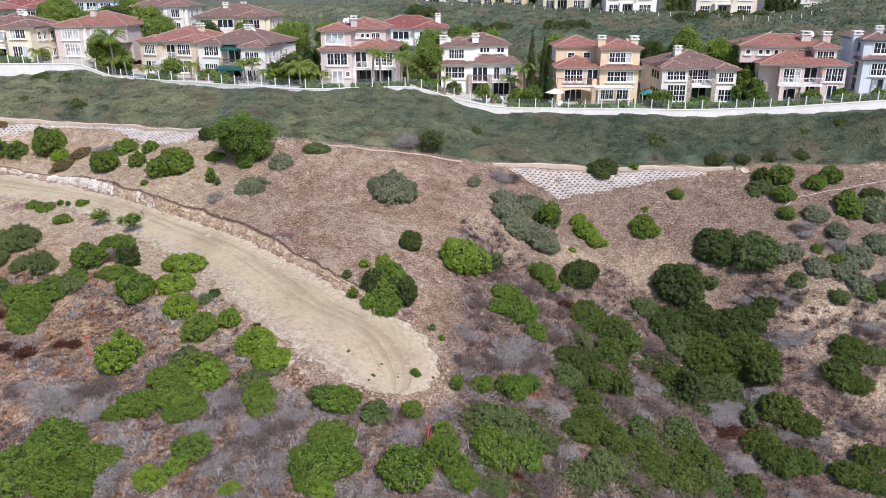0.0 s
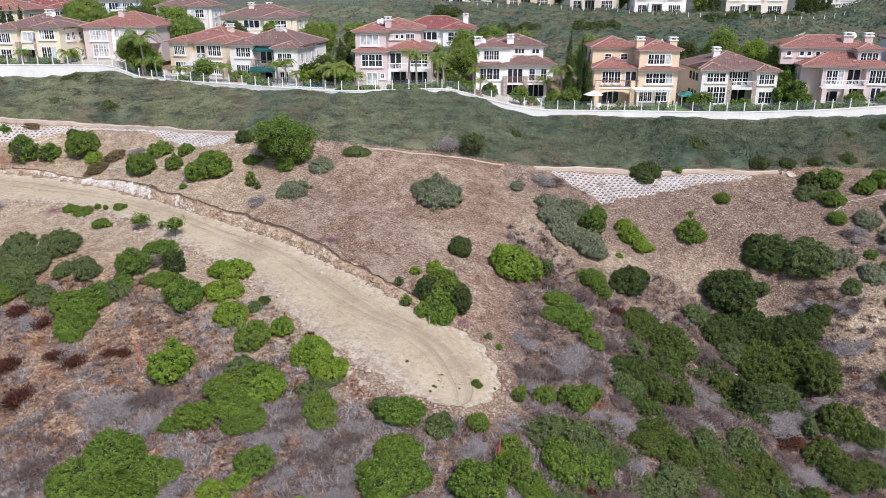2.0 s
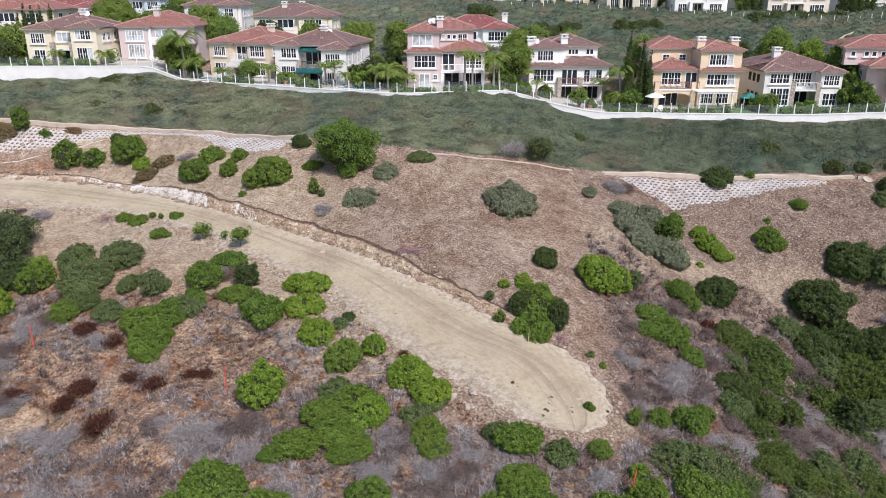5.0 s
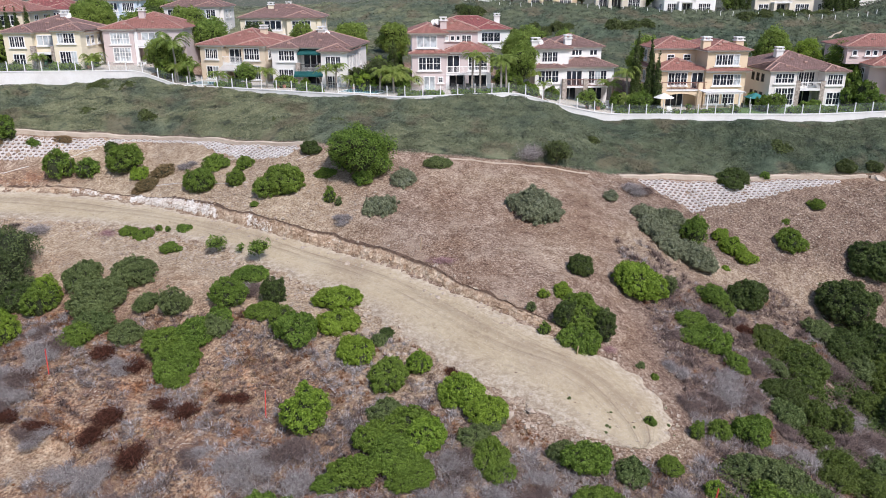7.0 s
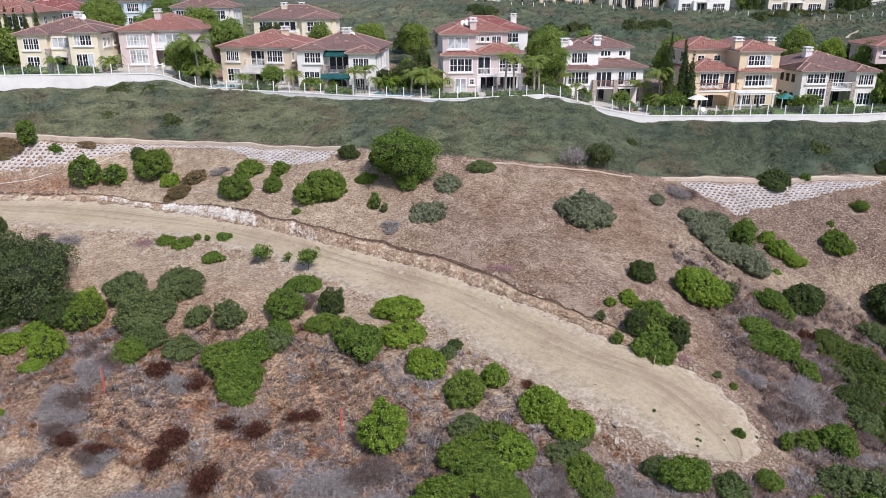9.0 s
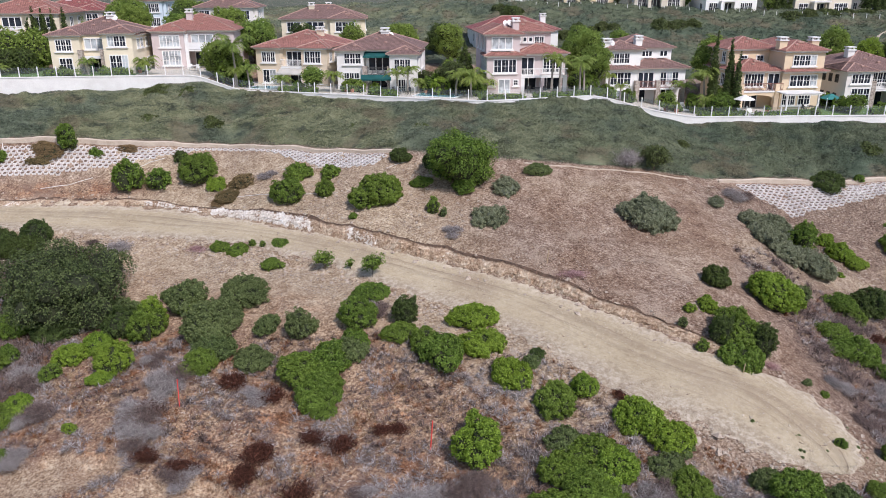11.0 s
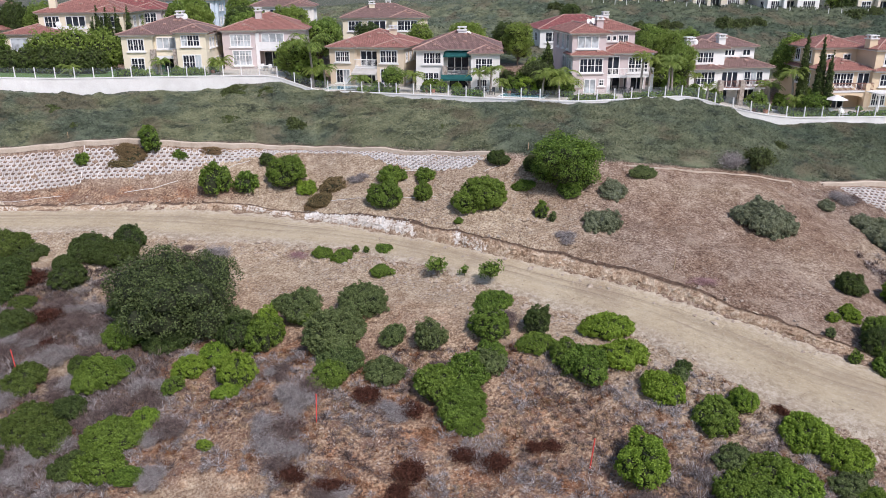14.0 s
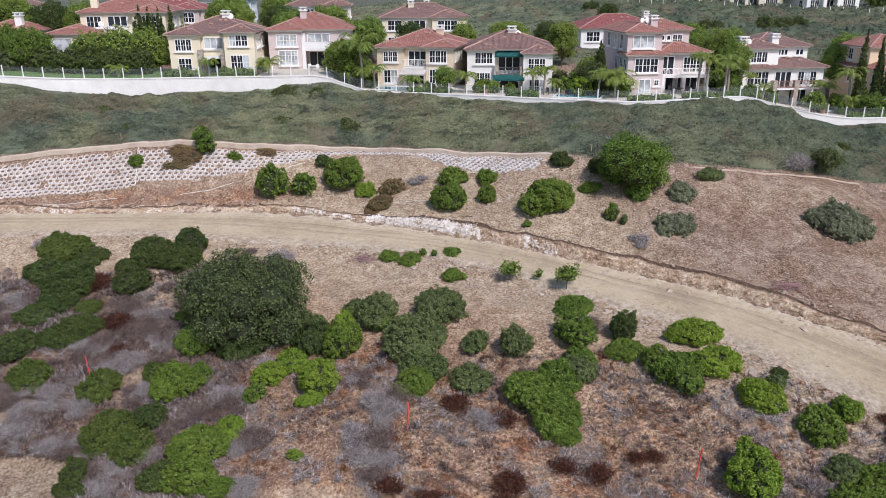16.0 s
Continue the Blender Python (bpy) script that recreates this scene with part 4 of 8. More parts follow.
        for k in range(cols):
            l, r = a0 + k * w + (0.065 if k else 0), a0 + (k + 1) * w - (0.065 if k < cols - 1 else 0)
            lights.append((l, r))
            across += [l, (l + r) / 2 - 0.02, (l + r) / 2 + 0.02, r] if bars else [l, r]
        for j in range(bars + 1):
            up += [z0 + (z1 - z0) * j / (bars + 1) + (0.022 if j else 0), z0 + (z1 - z0) * (j + 1) / (bars + 1) - (0.022 if j < bars else 0)]
        across.append(a1 + case), up.append(z1 + case)
        frame_part = part("window", self.lattice(side, plane, across, up, 0.08), trim, self.ob)
        for l, r in lights:
            part("pane", self.boxes(side, plane, [(l, r, 0.004, 0.02, z0, z1)]), glass or (PANE if rng.random() < 0.94 else BLIND), frame_part)
        if sill:
            part("sill", self.boxes(side, plane, [(a0 - 0.3, a1 + 0.3, 0, 0.2, z0 - case - 0.16, z0 - case - 0.004)]), trim, frame_part)
        return frame_part

    def lattice(self, side, plane, across, up, out):
        """A frame in one piece: every second cell between the cuts, both ways, is an opening."""
        f, bm = self.frame_at(side, plane), bmesh.new()
        solid = lambda i, j: 0 <= i < len(across) - 1 and 0 <= j < len(up) - 1 and (i % 2 == 0 or j % 2 == 0)
        corner = {}

        def vert(i, j, o):
            if (i, j, o) not in corner:
                corner[i, j, o] = bm.verts.new(f(across[i], o * out, up[j]))
            return corner[i, j, o]

        for i in range(len(across) - 1):
            for j in range(len(up) - 1):
                if not solid(i, j):
                    continue
                bm.faces.new([vert(i, j, 1), vert(i + 1, j, 1), vert(i + 1, j + 1, 1), vert(i, j + 1, 1)])
                for di, dj, p, q in ((-1, 0, (0, 1), (0, 0)), (1, 0, (1, 0), (1, 1)), (0, -1, (0, 0), (1, 0)), (0, 1, (1, 1), (0, 1))):
                    if not solid(i + di, j + dj):
                        bm.faces.new([vert(i + p[0], j + p[1], 0), vert(i + q[0], j + q[1], 0), vert(i + q[0], j + q[1], 1), vert(i + p[0], j + p[1], 1)])
        bmesh.ops.recalc_face_normals(bm, faces=bm.faces[:])
        return bm

    def chimney(self, u, v, z0, z1, w=0.9, material=None):
        stack = part("chimney", box(u - w / 2, u + w / 2, v - w / 2, v + w / 2, z0, z1), material or self.wall, self.ob)
        cap = box(u - w / 2 - 0.14, u + w / 2 + 0.14, v - w / 2 - 0.14, v + w / 2 + 0.14, z1 + 0.003, z1 + 0.16)
        for a in (-1, 1):
            for b in (-1, 1):
                add_box(cap, u + a * w * 0.36 - 0.1, u + a * w * 0.36 + 0.1, v + b * w * 0.36 - 0.1, v + b * w * 0.36 + 0.1, z1 + 0.16, z1 + 0.42)
        add_box(cap, u - w / 2 - 0.08, u + w / 2 + 0.08, v - w / 2 - 0.08, v + w / 2 + 0.08, z1 + 0.42, z1 + 0.56)
        part("chimney_cap", cap, TRIM, stack, "white slatted chimney cap")

    def balcony(self, u0, u1, v0, v1, z, posts=(), rail=TRIM, bars=True, post=None, high=None):
        """A slab with a balustrade round its open sides and pillars under its front."""
        slab = part("balcony", box(u0, u1, v0, v1, z - 0.22, z), self.trim, self.ob)
        bm = box(u0, u1, v0, v0 + 0.10, z + 0.92, z + 1.02)
        add_box(bm, u0, u1, v0, v0 + 0.08, z + 0.06, z + 0.14)
        if bars:
            k = u0 + 0.08
            while k < u1:
                add_box(bm, k - 0.02, k + 0.02, v0 + 0.02, v0 + 0.06, z + 0.14, z + 0.92)
                k += 0.17
        else:
            add_box(bm, u0, u1, v0 + 0.02, v0 + 0.07, z + 0.14, z + 0.92)
        part("balustrade", bm, rail, slab)
        for u in posts:
            self.block(u - 0.32, u + 0.32, v0 - 0.06, v0 + 0.6, 0, high or z + 1.15, post or STACKED, "pillar", "stacked stone pillar" if (post or STACKED) == STACKED else "")

    def arch(self, u0, u1, v, z0, z1, depth=0.35, material=None):
        """A low arched lintel over an opening."""
        bm = bmesh.new()
        n, c = 14, (u0 + u1) / 2
        low = [(u0 + (u1 - u0) * k / n, z0 + (z1 - z0 - 0.35) * (1 - ((2 * k / n - 1) ** 2)) ** 0.5) for k in range(n + 1)]
        rows = []
        for a, z in low:
            rows.append([bm.verts.new((a, v, z)), bm.verts.new((a, v, z1)), bm.verts.new((a, v + depth, z1)), bm.verts.new((a, v + depth, z))])
        for p, q in zip(rows[:-1], rows[1:]):
            for k in range(4):
                bm.faces.new([p[k], q[k], q[(k + 1) % 4], p[(k + 1) % 4]])
        bm.faces.new(rows[0]), bm.faces.new(rows[-1][::-1])
        return part("arch", bm, material or self.trim, self.ob)

    def dish(self, u, v, z):
        bm = bmesh.new()
        bmesh.ops.create_cone(bm, segments=14, radius1=0.42, radius2=0.16, depth=0.12, cap_ends=True, matrix=pose(u, v, z + 0.5, 70, 0, 25))
        bmesh.ops.create_cone(bm, segments=6, radius1=0.03, radius2=0.03, depth=0.55, cap_ends=True, matrix=pose(u, v + 0.08, z + 0.25))
        part("satellite_dish", bm, TRIM, self.ob, "grey-white satellite dish")

    def awning(self, u0, u1, v, z, out, material=TEAL):
        bm = bmesh.new()
        vs = [bm.verts.new(p) for p in ((u0, v, z), (u1, v, z), (u1, v - out, z - 0.55), (u0, v - out, z - 0.55), (u1, v - out, z - 0.75), (u0, v - out, z - 0.75))]
        bm.faces.new(vs[:4]), bm.faces.new((vs[3], vs[2], vs[4], vs[5]))
        bmesh.ops.solidify(bm, geom=bm.faces[:], thickness=0.03)
        part("awning", bm, material, self.ob, "teal canvas awning")


EAVE = surface("eave_board", (0.30, 0.22, 0.18), (0.46, 0.36, 0.30), 1.0, 8.0, 0.8, 0.2, 0.01)
RIDGE = surface("ridge_mortar", (0.33, 0.19, 0.15), (0.50, 0.34, 0.28), 2.0, 8.0, 0.85, 0.3, 0.02)


def house_cream():
    h = House((-77.8, 126.0), (-66.4, 125.6), 19.0, "cream two-storey stucco house with a brown hipped tile roof", STUCCO["cream"], ROOF_BROWN)
    h.block(0, 4.1, 0, 12, 0, 5.2), h.block(4.1, 7.4, 0.9, 12, 2.5, 5.2), h.block(4.1, 7.4, 2.6, 12, 0, 2.5), h.block(7.4, 11.4, -0.6, 12, 0, 5.5)
    h.roof(0, 11.4, 1.2, 12, 5.25), h.roof(0, 4.1, 0, 6, 5.25), h.roof(7.4, 11.4, -0.6, 6, 5.55)
    h.window("f", 0, 0.9, 2.9, 3.3, 4.7), h.window("f", 0, 1.1, 2.7, 0.7, 2.2, 2), h.window("f", 0.9, 4.5, 6.9, 3.5, 4.8, 3, 0, BLIND)
    h.window("f", -0.6, 8.2, 10.5, 3.9, 5.2), h.window("f", -0.6, 8.2, 10.5, 0.8, 2.6, 3)
    h.window("f", 2.6, 4.6, 6.9, 0.05, 2.1, 3, 0, PANE, False)
    h.arch(4.1, 7.4, 0.4, 1.5, 2.5), h.block(3.75, 4.4, -0.3, 0.35, 0, 3.4, STACKED, "pillar", "stacked stone pillar"), h.block(6.75, 7.38, -0.3, 0.35, 0, 3.4, STACKED, "pillar", "stacked stone pillar")
    for k in (1.5, 3.2, 5.5, 7.4):
        h.window("r", 11.4, k, k + 0.8, 3.6, 4.7, 1, 1), h.window("r", 11.4, k, k + 0.8, 0.8, 1.9, 1, 1)
    h.chimney(6.6, 6.4, 6.4, 7.7, 1.0, TRIM), h.dish(7.3, 6.0, 7.0)


def house_mauve_small():
    h = House((-65.2, 130.6), (-54.0, 130.3), 19.2, "mauve two-storey stucco house with a red hipped tile roof", STUCCO["mauve"], ROOF_RED)
    h.block(0, 4.6, 0, 13, 0, 5.2), h.block(4.6, 11.6, 1.6, 13, 2.6, 5.2), h.block(4.6, 11.6, 3.2, 13, 0, 2.6)
    h.roof(0, 11.6, 1.6, 13, 5.25), h.roof(0, 4.6, 0, 6, 5.25)
    h.window("f", 0, 1.2, 3.9, 3.2, 4.7, 3, 1, BLIND), h.window("f", 0, 1.4, 3.9, 0.6, 2.5, 3, 2, BLIND)
    h.window("f", 1.6, 5.4, 8.4, 3.2, 4.7, 3, 0, BLIND), h.window("f", 3.2, 5.4, 8.6, 0.05, 2.1, 3, 0, PANE, False)
    h.balcony(4.6, 9.4, 0.2, 1.6, 2.7, (9.0,), TRIM, False, TRIM, 2.5), h.block(4.62, 5.1, 0.15, 0.6, 0, 4.9, TRIM, "pillar")
    h.chimney(4.6, 5.2, 6.2, 7.8)


def house_tan():
    h = House((-50.0, 127.4), (-39.7, 123.9), 17.0, "tan two-storey stucco house with a red tile roof", STUCCO["tan"], ROOF_RED)
    h.block(0, 3.7, 0, 12, 0, 5.2), h.block(3.7, 7.1, 1.3, 12, 2.6, 5.2), h.block(3.7, 7.1, 2.4, 12, 0, 2.6), h.block(7.1, 11.0, -0.3, 12, 0, 5.3)
    h.roof(0, 11.0, 1.0, 12, 5.25), h.roof(7.1, 11.0, -0.3, 6, 5.3), h.roof(0, 3.7, 0, 6, 5.25)
    h.window("f", 0, 1.0, 2.9, 3.4, 4.7), h.window("f", 0, 1.0, 2.9, 0.5, 2.2, 2), h.window("f", -0.3, 7.7, 10.0, 3.4, 4.9), h.window("f", -0.3, 7.7, 10.0, 0.6, 2.4)
    h.window("f", 1.3, 4.3, 6.7, 2.75, 4.7, 3, 0, PANE, False), h.window("f", 2.4, 4.2, 6.6, 0.05, 2.2, 2, 0, PANE, False)
    h.balcony(3.7, 7.1, 0.0, 1.3, 2.7), h.block(3.75, 4.1, 0.02, 0.4, 0, 2.48, TRIM, "pillar"), h.block(6.7, 7.05, 0.02, 0.4, 0, 2.48, TRIM, "pillar")
    h.awning(3.6, 7.2, 0.0, 2.45, 1.4, CANVAS)
    for k in (0.8, 2.8, 5.0):
        h.window("r", 11.0, k, k + 0.7, 3.6, 4.6, 1, 1), h.window("r", 11.0, k, k + 0.7, 0.8, 1.8, 1, 1)
    h.chimney(7.6, 6.4, 6.4, 7.5)


def house_pearl():
    h = House((-38.2, 120.3), (-27.1, 118.5), 16.2, "pale grey stucco house with brown tile roof and teal awnings", STUCCO["pearl"], ROOF_BROWN)
    h.block(0, 3.7, 0, 13, 0, 6.0), h.block(3.7, 7.4, 2.0, 13, 2.8, 6.0), h.block(3.7, 7.4, 2.8, 13, 0, 2.8), h.block(7.4, 11.2, -0.8, 13, 0, 5.6)
    h.roof(0, 11.2, 1.2, 13, 6.05), h.roof(7.4, 11.2, -0.8, 6, 5.65), h.roof(0, 3.7, 0, 6, 6.05)
    h.window("f", 0, 1.1, 3.3, 4.4, 5.7), h.window("f", 0, 1.0, 3.0, 0.9, 3.1, 3, 2), h.window("f", -0.8, 8.1, 10.2, 3.6, 5.0), h.window("f", -0.8, 8.3, 10.2, 0.6, 2.3)
    h.window("f", 2.0, 4.2, 7.0, 3.3, 5.3, 3, 0, PANE, False), h.window("f", 2.8, 4.4, 6.9, 0.05, 2.3, 2, 0, PANE, False)
    h.balcony(3.7, 7.4, -0.5, 2.0, 2.9, (3.9, 7.3), DARKTRIM), h.arch(4.2, 7.0, -0.3, 1.6, 2.66, 0.35)
    h.awning(3.6, 7.4, 1.6, 5.9, 1.6), h.awning(3.4, 7.6, -0.55, 2.95, 0.5)
    for k in (0.6, 2.6, 5.6, 8.0):
        h.window("r", 11.2, k, k + 0.8, 3.4, 4.9, 1, 1)
    h.window("r", 11.2, 3.0, 3.9, 0.6, 1.9, 1, 1), h.window("r", 11.2, 6.0, 6.9, 0.6, 1.9, 1, 1)
    h.chimney(6.0, 6.2, 7.2, 8.3, 1.1, TRIM), h.dish(6.9, 5.7, 7.4)


def house_mauve():
    h = House((-18.2, 114.6), (-7.0, 114.3), 16.5, "mauve three-storey stucco house with stepped red tile roofs", STUCCO["mauve"], ROOF_RED)
    h.block(0, 4.7, 0, 12, 0, 5.2), h.block(0, 4.5, 0.7, 12, 5.2, 7.9), h.block(4.5, 9.4, 4.2, 12, 5.2, 8.0), h.block(4.7, 11.0, 1.6, 12, 2.5, 5.3), h.block(4.7, 11.0, 3.2, 12, 0, 2.5)
    h.roof(0, 4.7, 0, 3.0, 5.25, 0.34, 0.5, 0.9), h.roof(4.7, 11.0, 1.4, 12, 5.35, 0.36, 0.5, 1.6), h.roof(-0.1, 4.6, 0.7, 12, 7.95), h.roof(2.0, 9.4, 4.2, 12, 8.1)
    h.window("f", 0, 1.0, 3.9, 3.2, 4.8, 3), h.window("f", 0.7, 0.8, 3.4, 6.2, 7.6, 3, 0, BLIND), h.window("f", 0, 1.7, 3.1, 0.2, 2.2, 2, 0, BLIND, False)
    h.window("f", 0, 0.5, 1.0, 1.5, 2.1, 1, 1), h.window("f", 0, 3.7, 4.2, 1.5, 2.1, 1, 1)
    h.window("f", 1.6, 5.0, 6.6, 2.7, 4.9, 2, 0, None, False), h.window("f", 1.6, 8.0, 10.5, 3.0, 4.8, 3), h.window("f", 4.2, 7.2, 8.4, 6.3, 7.5, 2)
    for k in (4.8, 5.6, 6.4):
        h.window("f", 4.2, k, k + 0.4, 6.9, 7.4, 1, 0)
    h.window("f", 3.2, 5.3, 7.3, 0.05, 2.2, 2, 0, PANE, False), h.window("f", 3.2, 8.0, 10.6, 0.05, 2.2, 3, 0, PANE, False)
    h.balcony(4.7, 11.0, 0.1, 1.6, 2.6, (), TRIM), h.block(4.72, 5.2, 0.15, 0.6, 0, 2.38, TRIM, "pillar"), h.block(7.4, 7.9, 0.15, 0.6, 0, 2.38, h.wall, "pillar"), h.block(10.5, 10.98, 0.15, 0.6, 0, 2.38, TRIM, "pillar")
    for k, z in ((2.2, 3.2), (4.4, 3.2), (2.6, 6.0), (5.2, 6.0), (8.4, 6.0)):
        h.window("l", 0, k, k + 1.0, z, z + 1.7, 1, 1)
    h.window("l", 0, 0.4, 1.6, 3.4, 4.7, 2, 0)
    h.chimney(4.5, 4.6, 8.2, 9.5), h.dish(3.7, 4.4, 8.9), h.dish(3.2, 4.8, 8.8)


def house_white():
    h = House((-0.3, 119.0), (11.8, 119.0), 14.4, "off-white three-storey stucco house with brown tile roofs", STUCCO["white"], ROOF_BROWN)
    h.block(0, 4.2, 0, 11, 0, 4.9), h.block(0.2, 5.2, 0.8, 11, 4.9, 7.5), h.block(5.2, 10.6, 3.0, 11, 4.9, 7.5), h.block(4.2, 12.0, 0.6, 11, 2.3, 4.9), h.block(4.2, 12.0, 2.4, 11, 0, 2.3)
    h.roof(0, 4.2, -0.1, 3.0, 4.9, 0.34, 0.5, 0.8), h.roof(4.2, 12.0, 0.5, 10, 4.95, 0.36, 0.5, 1.5), h.roof(0.2, 5.2, 0.8, 9, 7.55), h.roof(2.5, 10.6, 3.0, 11, 7.6)
    h.window("f", 0.8, 1.3, 3.5, 5.8, 7.1, 3), h.window("f", 0, 0.7, 3.6, 2.9, 4.5, 3), h.window("f", 0, 1.8, 3.2, 0.1, 2.0, 2, 0, BLIND, False)
    h.window("f", 0.6, 5.0, 7.2, 2.4, 4.4, 3, 0, PANE, False), h.window("f", 0.6, 8.3, 10.9, 2.7, 4.4, 3), h.window("f", 3.0, 6.2, 7.6, 6.55, 7.2, 3, 0), h.window("f", 3.0, 8.9, 9.9, 6.55, 7.2, 2, 0)
    h.window("f", 2.4, 5.0, 6.8, 0.05, 2.1, 2, 0, PANE, False), h.window("f", 2.4, 8.4, 10.8, 0.05, 2.1, 3, 0, PANE, False)
    h.balcony(4.2, 11.6, -0.6, 0.6, 2.35, (4.5, 7.6, 11.3), RAIL_BROWN, True, STACKED, 3.4)
    for k in (1.5, 3.6, 6.0):
        h.window("r", 12.0, k, k + 0.8, 3.0, 4.3, 1, 1)
    h.window("r", 12.0, 7.6, 8.4, 3.0, 4.3, 1, 1)
    h.chimney(0.4, 2.2, 5.2, 8.6, 1.2), h.chimney(5.4, 3.0, 8.0, 8.9, 1.0), h.dish(1.2, 1.6, 8.0)


def house_peach():
    h = House((17.0, 114.2), (29.3, 114.0), 14.0, "peach three-storey stucco house with red tile roofs and a white pergola", STUCCO["peach"], ROOF_RED)
    h.block(0, 6.4, 0.6, 12, 2.7, 5.2), h.block(0, 6.4, 2.4, 12, 0, 2.7), h.block(0.3, 7.2, 4.4, 12, 5.2, 7.9), h.block(6.4, 12.2, 0, 12, 0, 7.9)
    h.roof(0, 6.6, 0.5, 12, 5.25, 0.36, 0.5, 1.7), h.roof(6.6, 12.3, -0.3, 2.6, 5.2, 0.34, 0.5, 0.8), h.roof(0.3, 7.4, 4.4, 12, 7.95), h.roof(6.5, 12.2, 0, 12, 7.95)
    h.window("f", 0.6, 1.3, 3.9, 3.3, 4.9, 3), h.window("f", 0.6, 4.7, 6.2, 2.8, 4.9, 2, 0, PANE, False), h.window("f", 0, 7.6, 11.4, 3.3, 4.7, 4), h.window("f", 0, 7.7, 10.9, 6.1, 7.4, 4)
    h.window("f", 4.4, 2.2, 3.1, 6.4, 7.1, 1, 1), h.window("f", 4.4, 4.6, 5.5, 6.4, 7.1, 1, 1), h.window("f", 2.4, 1.7, 4.2, 0.05, 2.2, 3, 0, PANE, False), h.window("f", 0, 9.2, 10.8, 0.7, 2.4, 2)
    h.window("f", 0, 6.8, 8.6, 0.7, 2.2, 3)
    h.balcony(0.0, 6.4, -0.6, 0.6, 2.75, (0.4, 5.6), RAIL_BROWN, True, h.wall, 3.7), h.arch(0.7, 5.3, -0.5, 1.5, 2.5, 0.4, h.wall)
    for k, z in ((1.6, 3.2), (4.2, 3.2), (7.2, 3.2), (5.2, 6.2), (8.2, 6.2)):
        h.window("l", 0 if z < 5 else 0.3, k, k + 0.9, z, z + 1.4, 1, 1)
    h.chimney(6.7, 2.0, 8.0, 9.3, 1.1), h.chimney(11.7, 2.6, 8.0, 9.2, 1.1)
    frame_of = part("pergola", box(5.5, 10.8, -3.0, -2.84, 2.35, 2.55), TRIM, h.ob, "white slatted pergola over the patio")
    for u in (5.9, 10.4):
        part("post", box(u - 0.1, u + 0.1, -3.0, -2.8, 0, 2.345), TRIM, frame_of)
    for k in range(11):
        part("rafter", box(5.4 + k * 0.54, 5.5 + k * 0.54, -3.6, -0.02, 2.555, 2.68), TRIM, frame_of)
    for k in range(9):
        part("slat", box(5.3, 11.0, -3.5 + k * 0.4, -3.40 + k * 0.4, 2.685, 2.73), TRIM, frame_of)


def house_sand():
    h = House((32.6, 113.5), (44.2, 113.3), 13.9, "pale sand two-storey stucco house with a brown hipped tile roof", STUCCO["sand"], ROOF_BROWN)
    h.block(0, 3.9, 0, 13, 0, 5.2), h.block(3.9, 8.0, 2.0, 13, 2.7, 5.2), h.block(3.9, 8.0, 3.0, 13, 0, 2.7), h.block(8.0, 11.0, 0, 13, 0, 5.0)
    h.roof(0, 11.0, 1.4, 13, 5.25), h.roof(0, 3.9, 0, 6, 5.25), h.roof(8.0, 11.0, 0, 6, 5.1)
    h.window("f", 0, 0.8, 3.4, 3.7, 4.9, 3, 1, None, True, None), h.window("f", 0, 1.0, 3.6, 0.6, 2.9, 3, 2), h.window("f", 0, 8.4, 10.5, 3.4, 4.7), h.window("f", 0, 8.6, 10.4, 0.6, 2.2, 2)
    h.window("f", 2.0, 4.3, 7.4, 3.0, 4.9, 4), h.window("f", 3.0, 4.5, 7.6, 0.05, 2.2, 3, 0, PANE, False)
    h.balcony(3.9, 8.0, 0.0, 2.0, 2.75, (4.2, 7.8))
    for k in (2.0, 3.6, 5.2):
        h.window("l", 0, k, k + 0.55, 3.7, 4.6, 1, 1, None, False, DARKTRIM), h.window("l", 0, k, k + 0.55, 1.1, 2.0, 1, 1, None, False, DARKTRIM)
    h.chimney(3.6, 6.0, 6.4, 7.7, 1.0, TRIM)


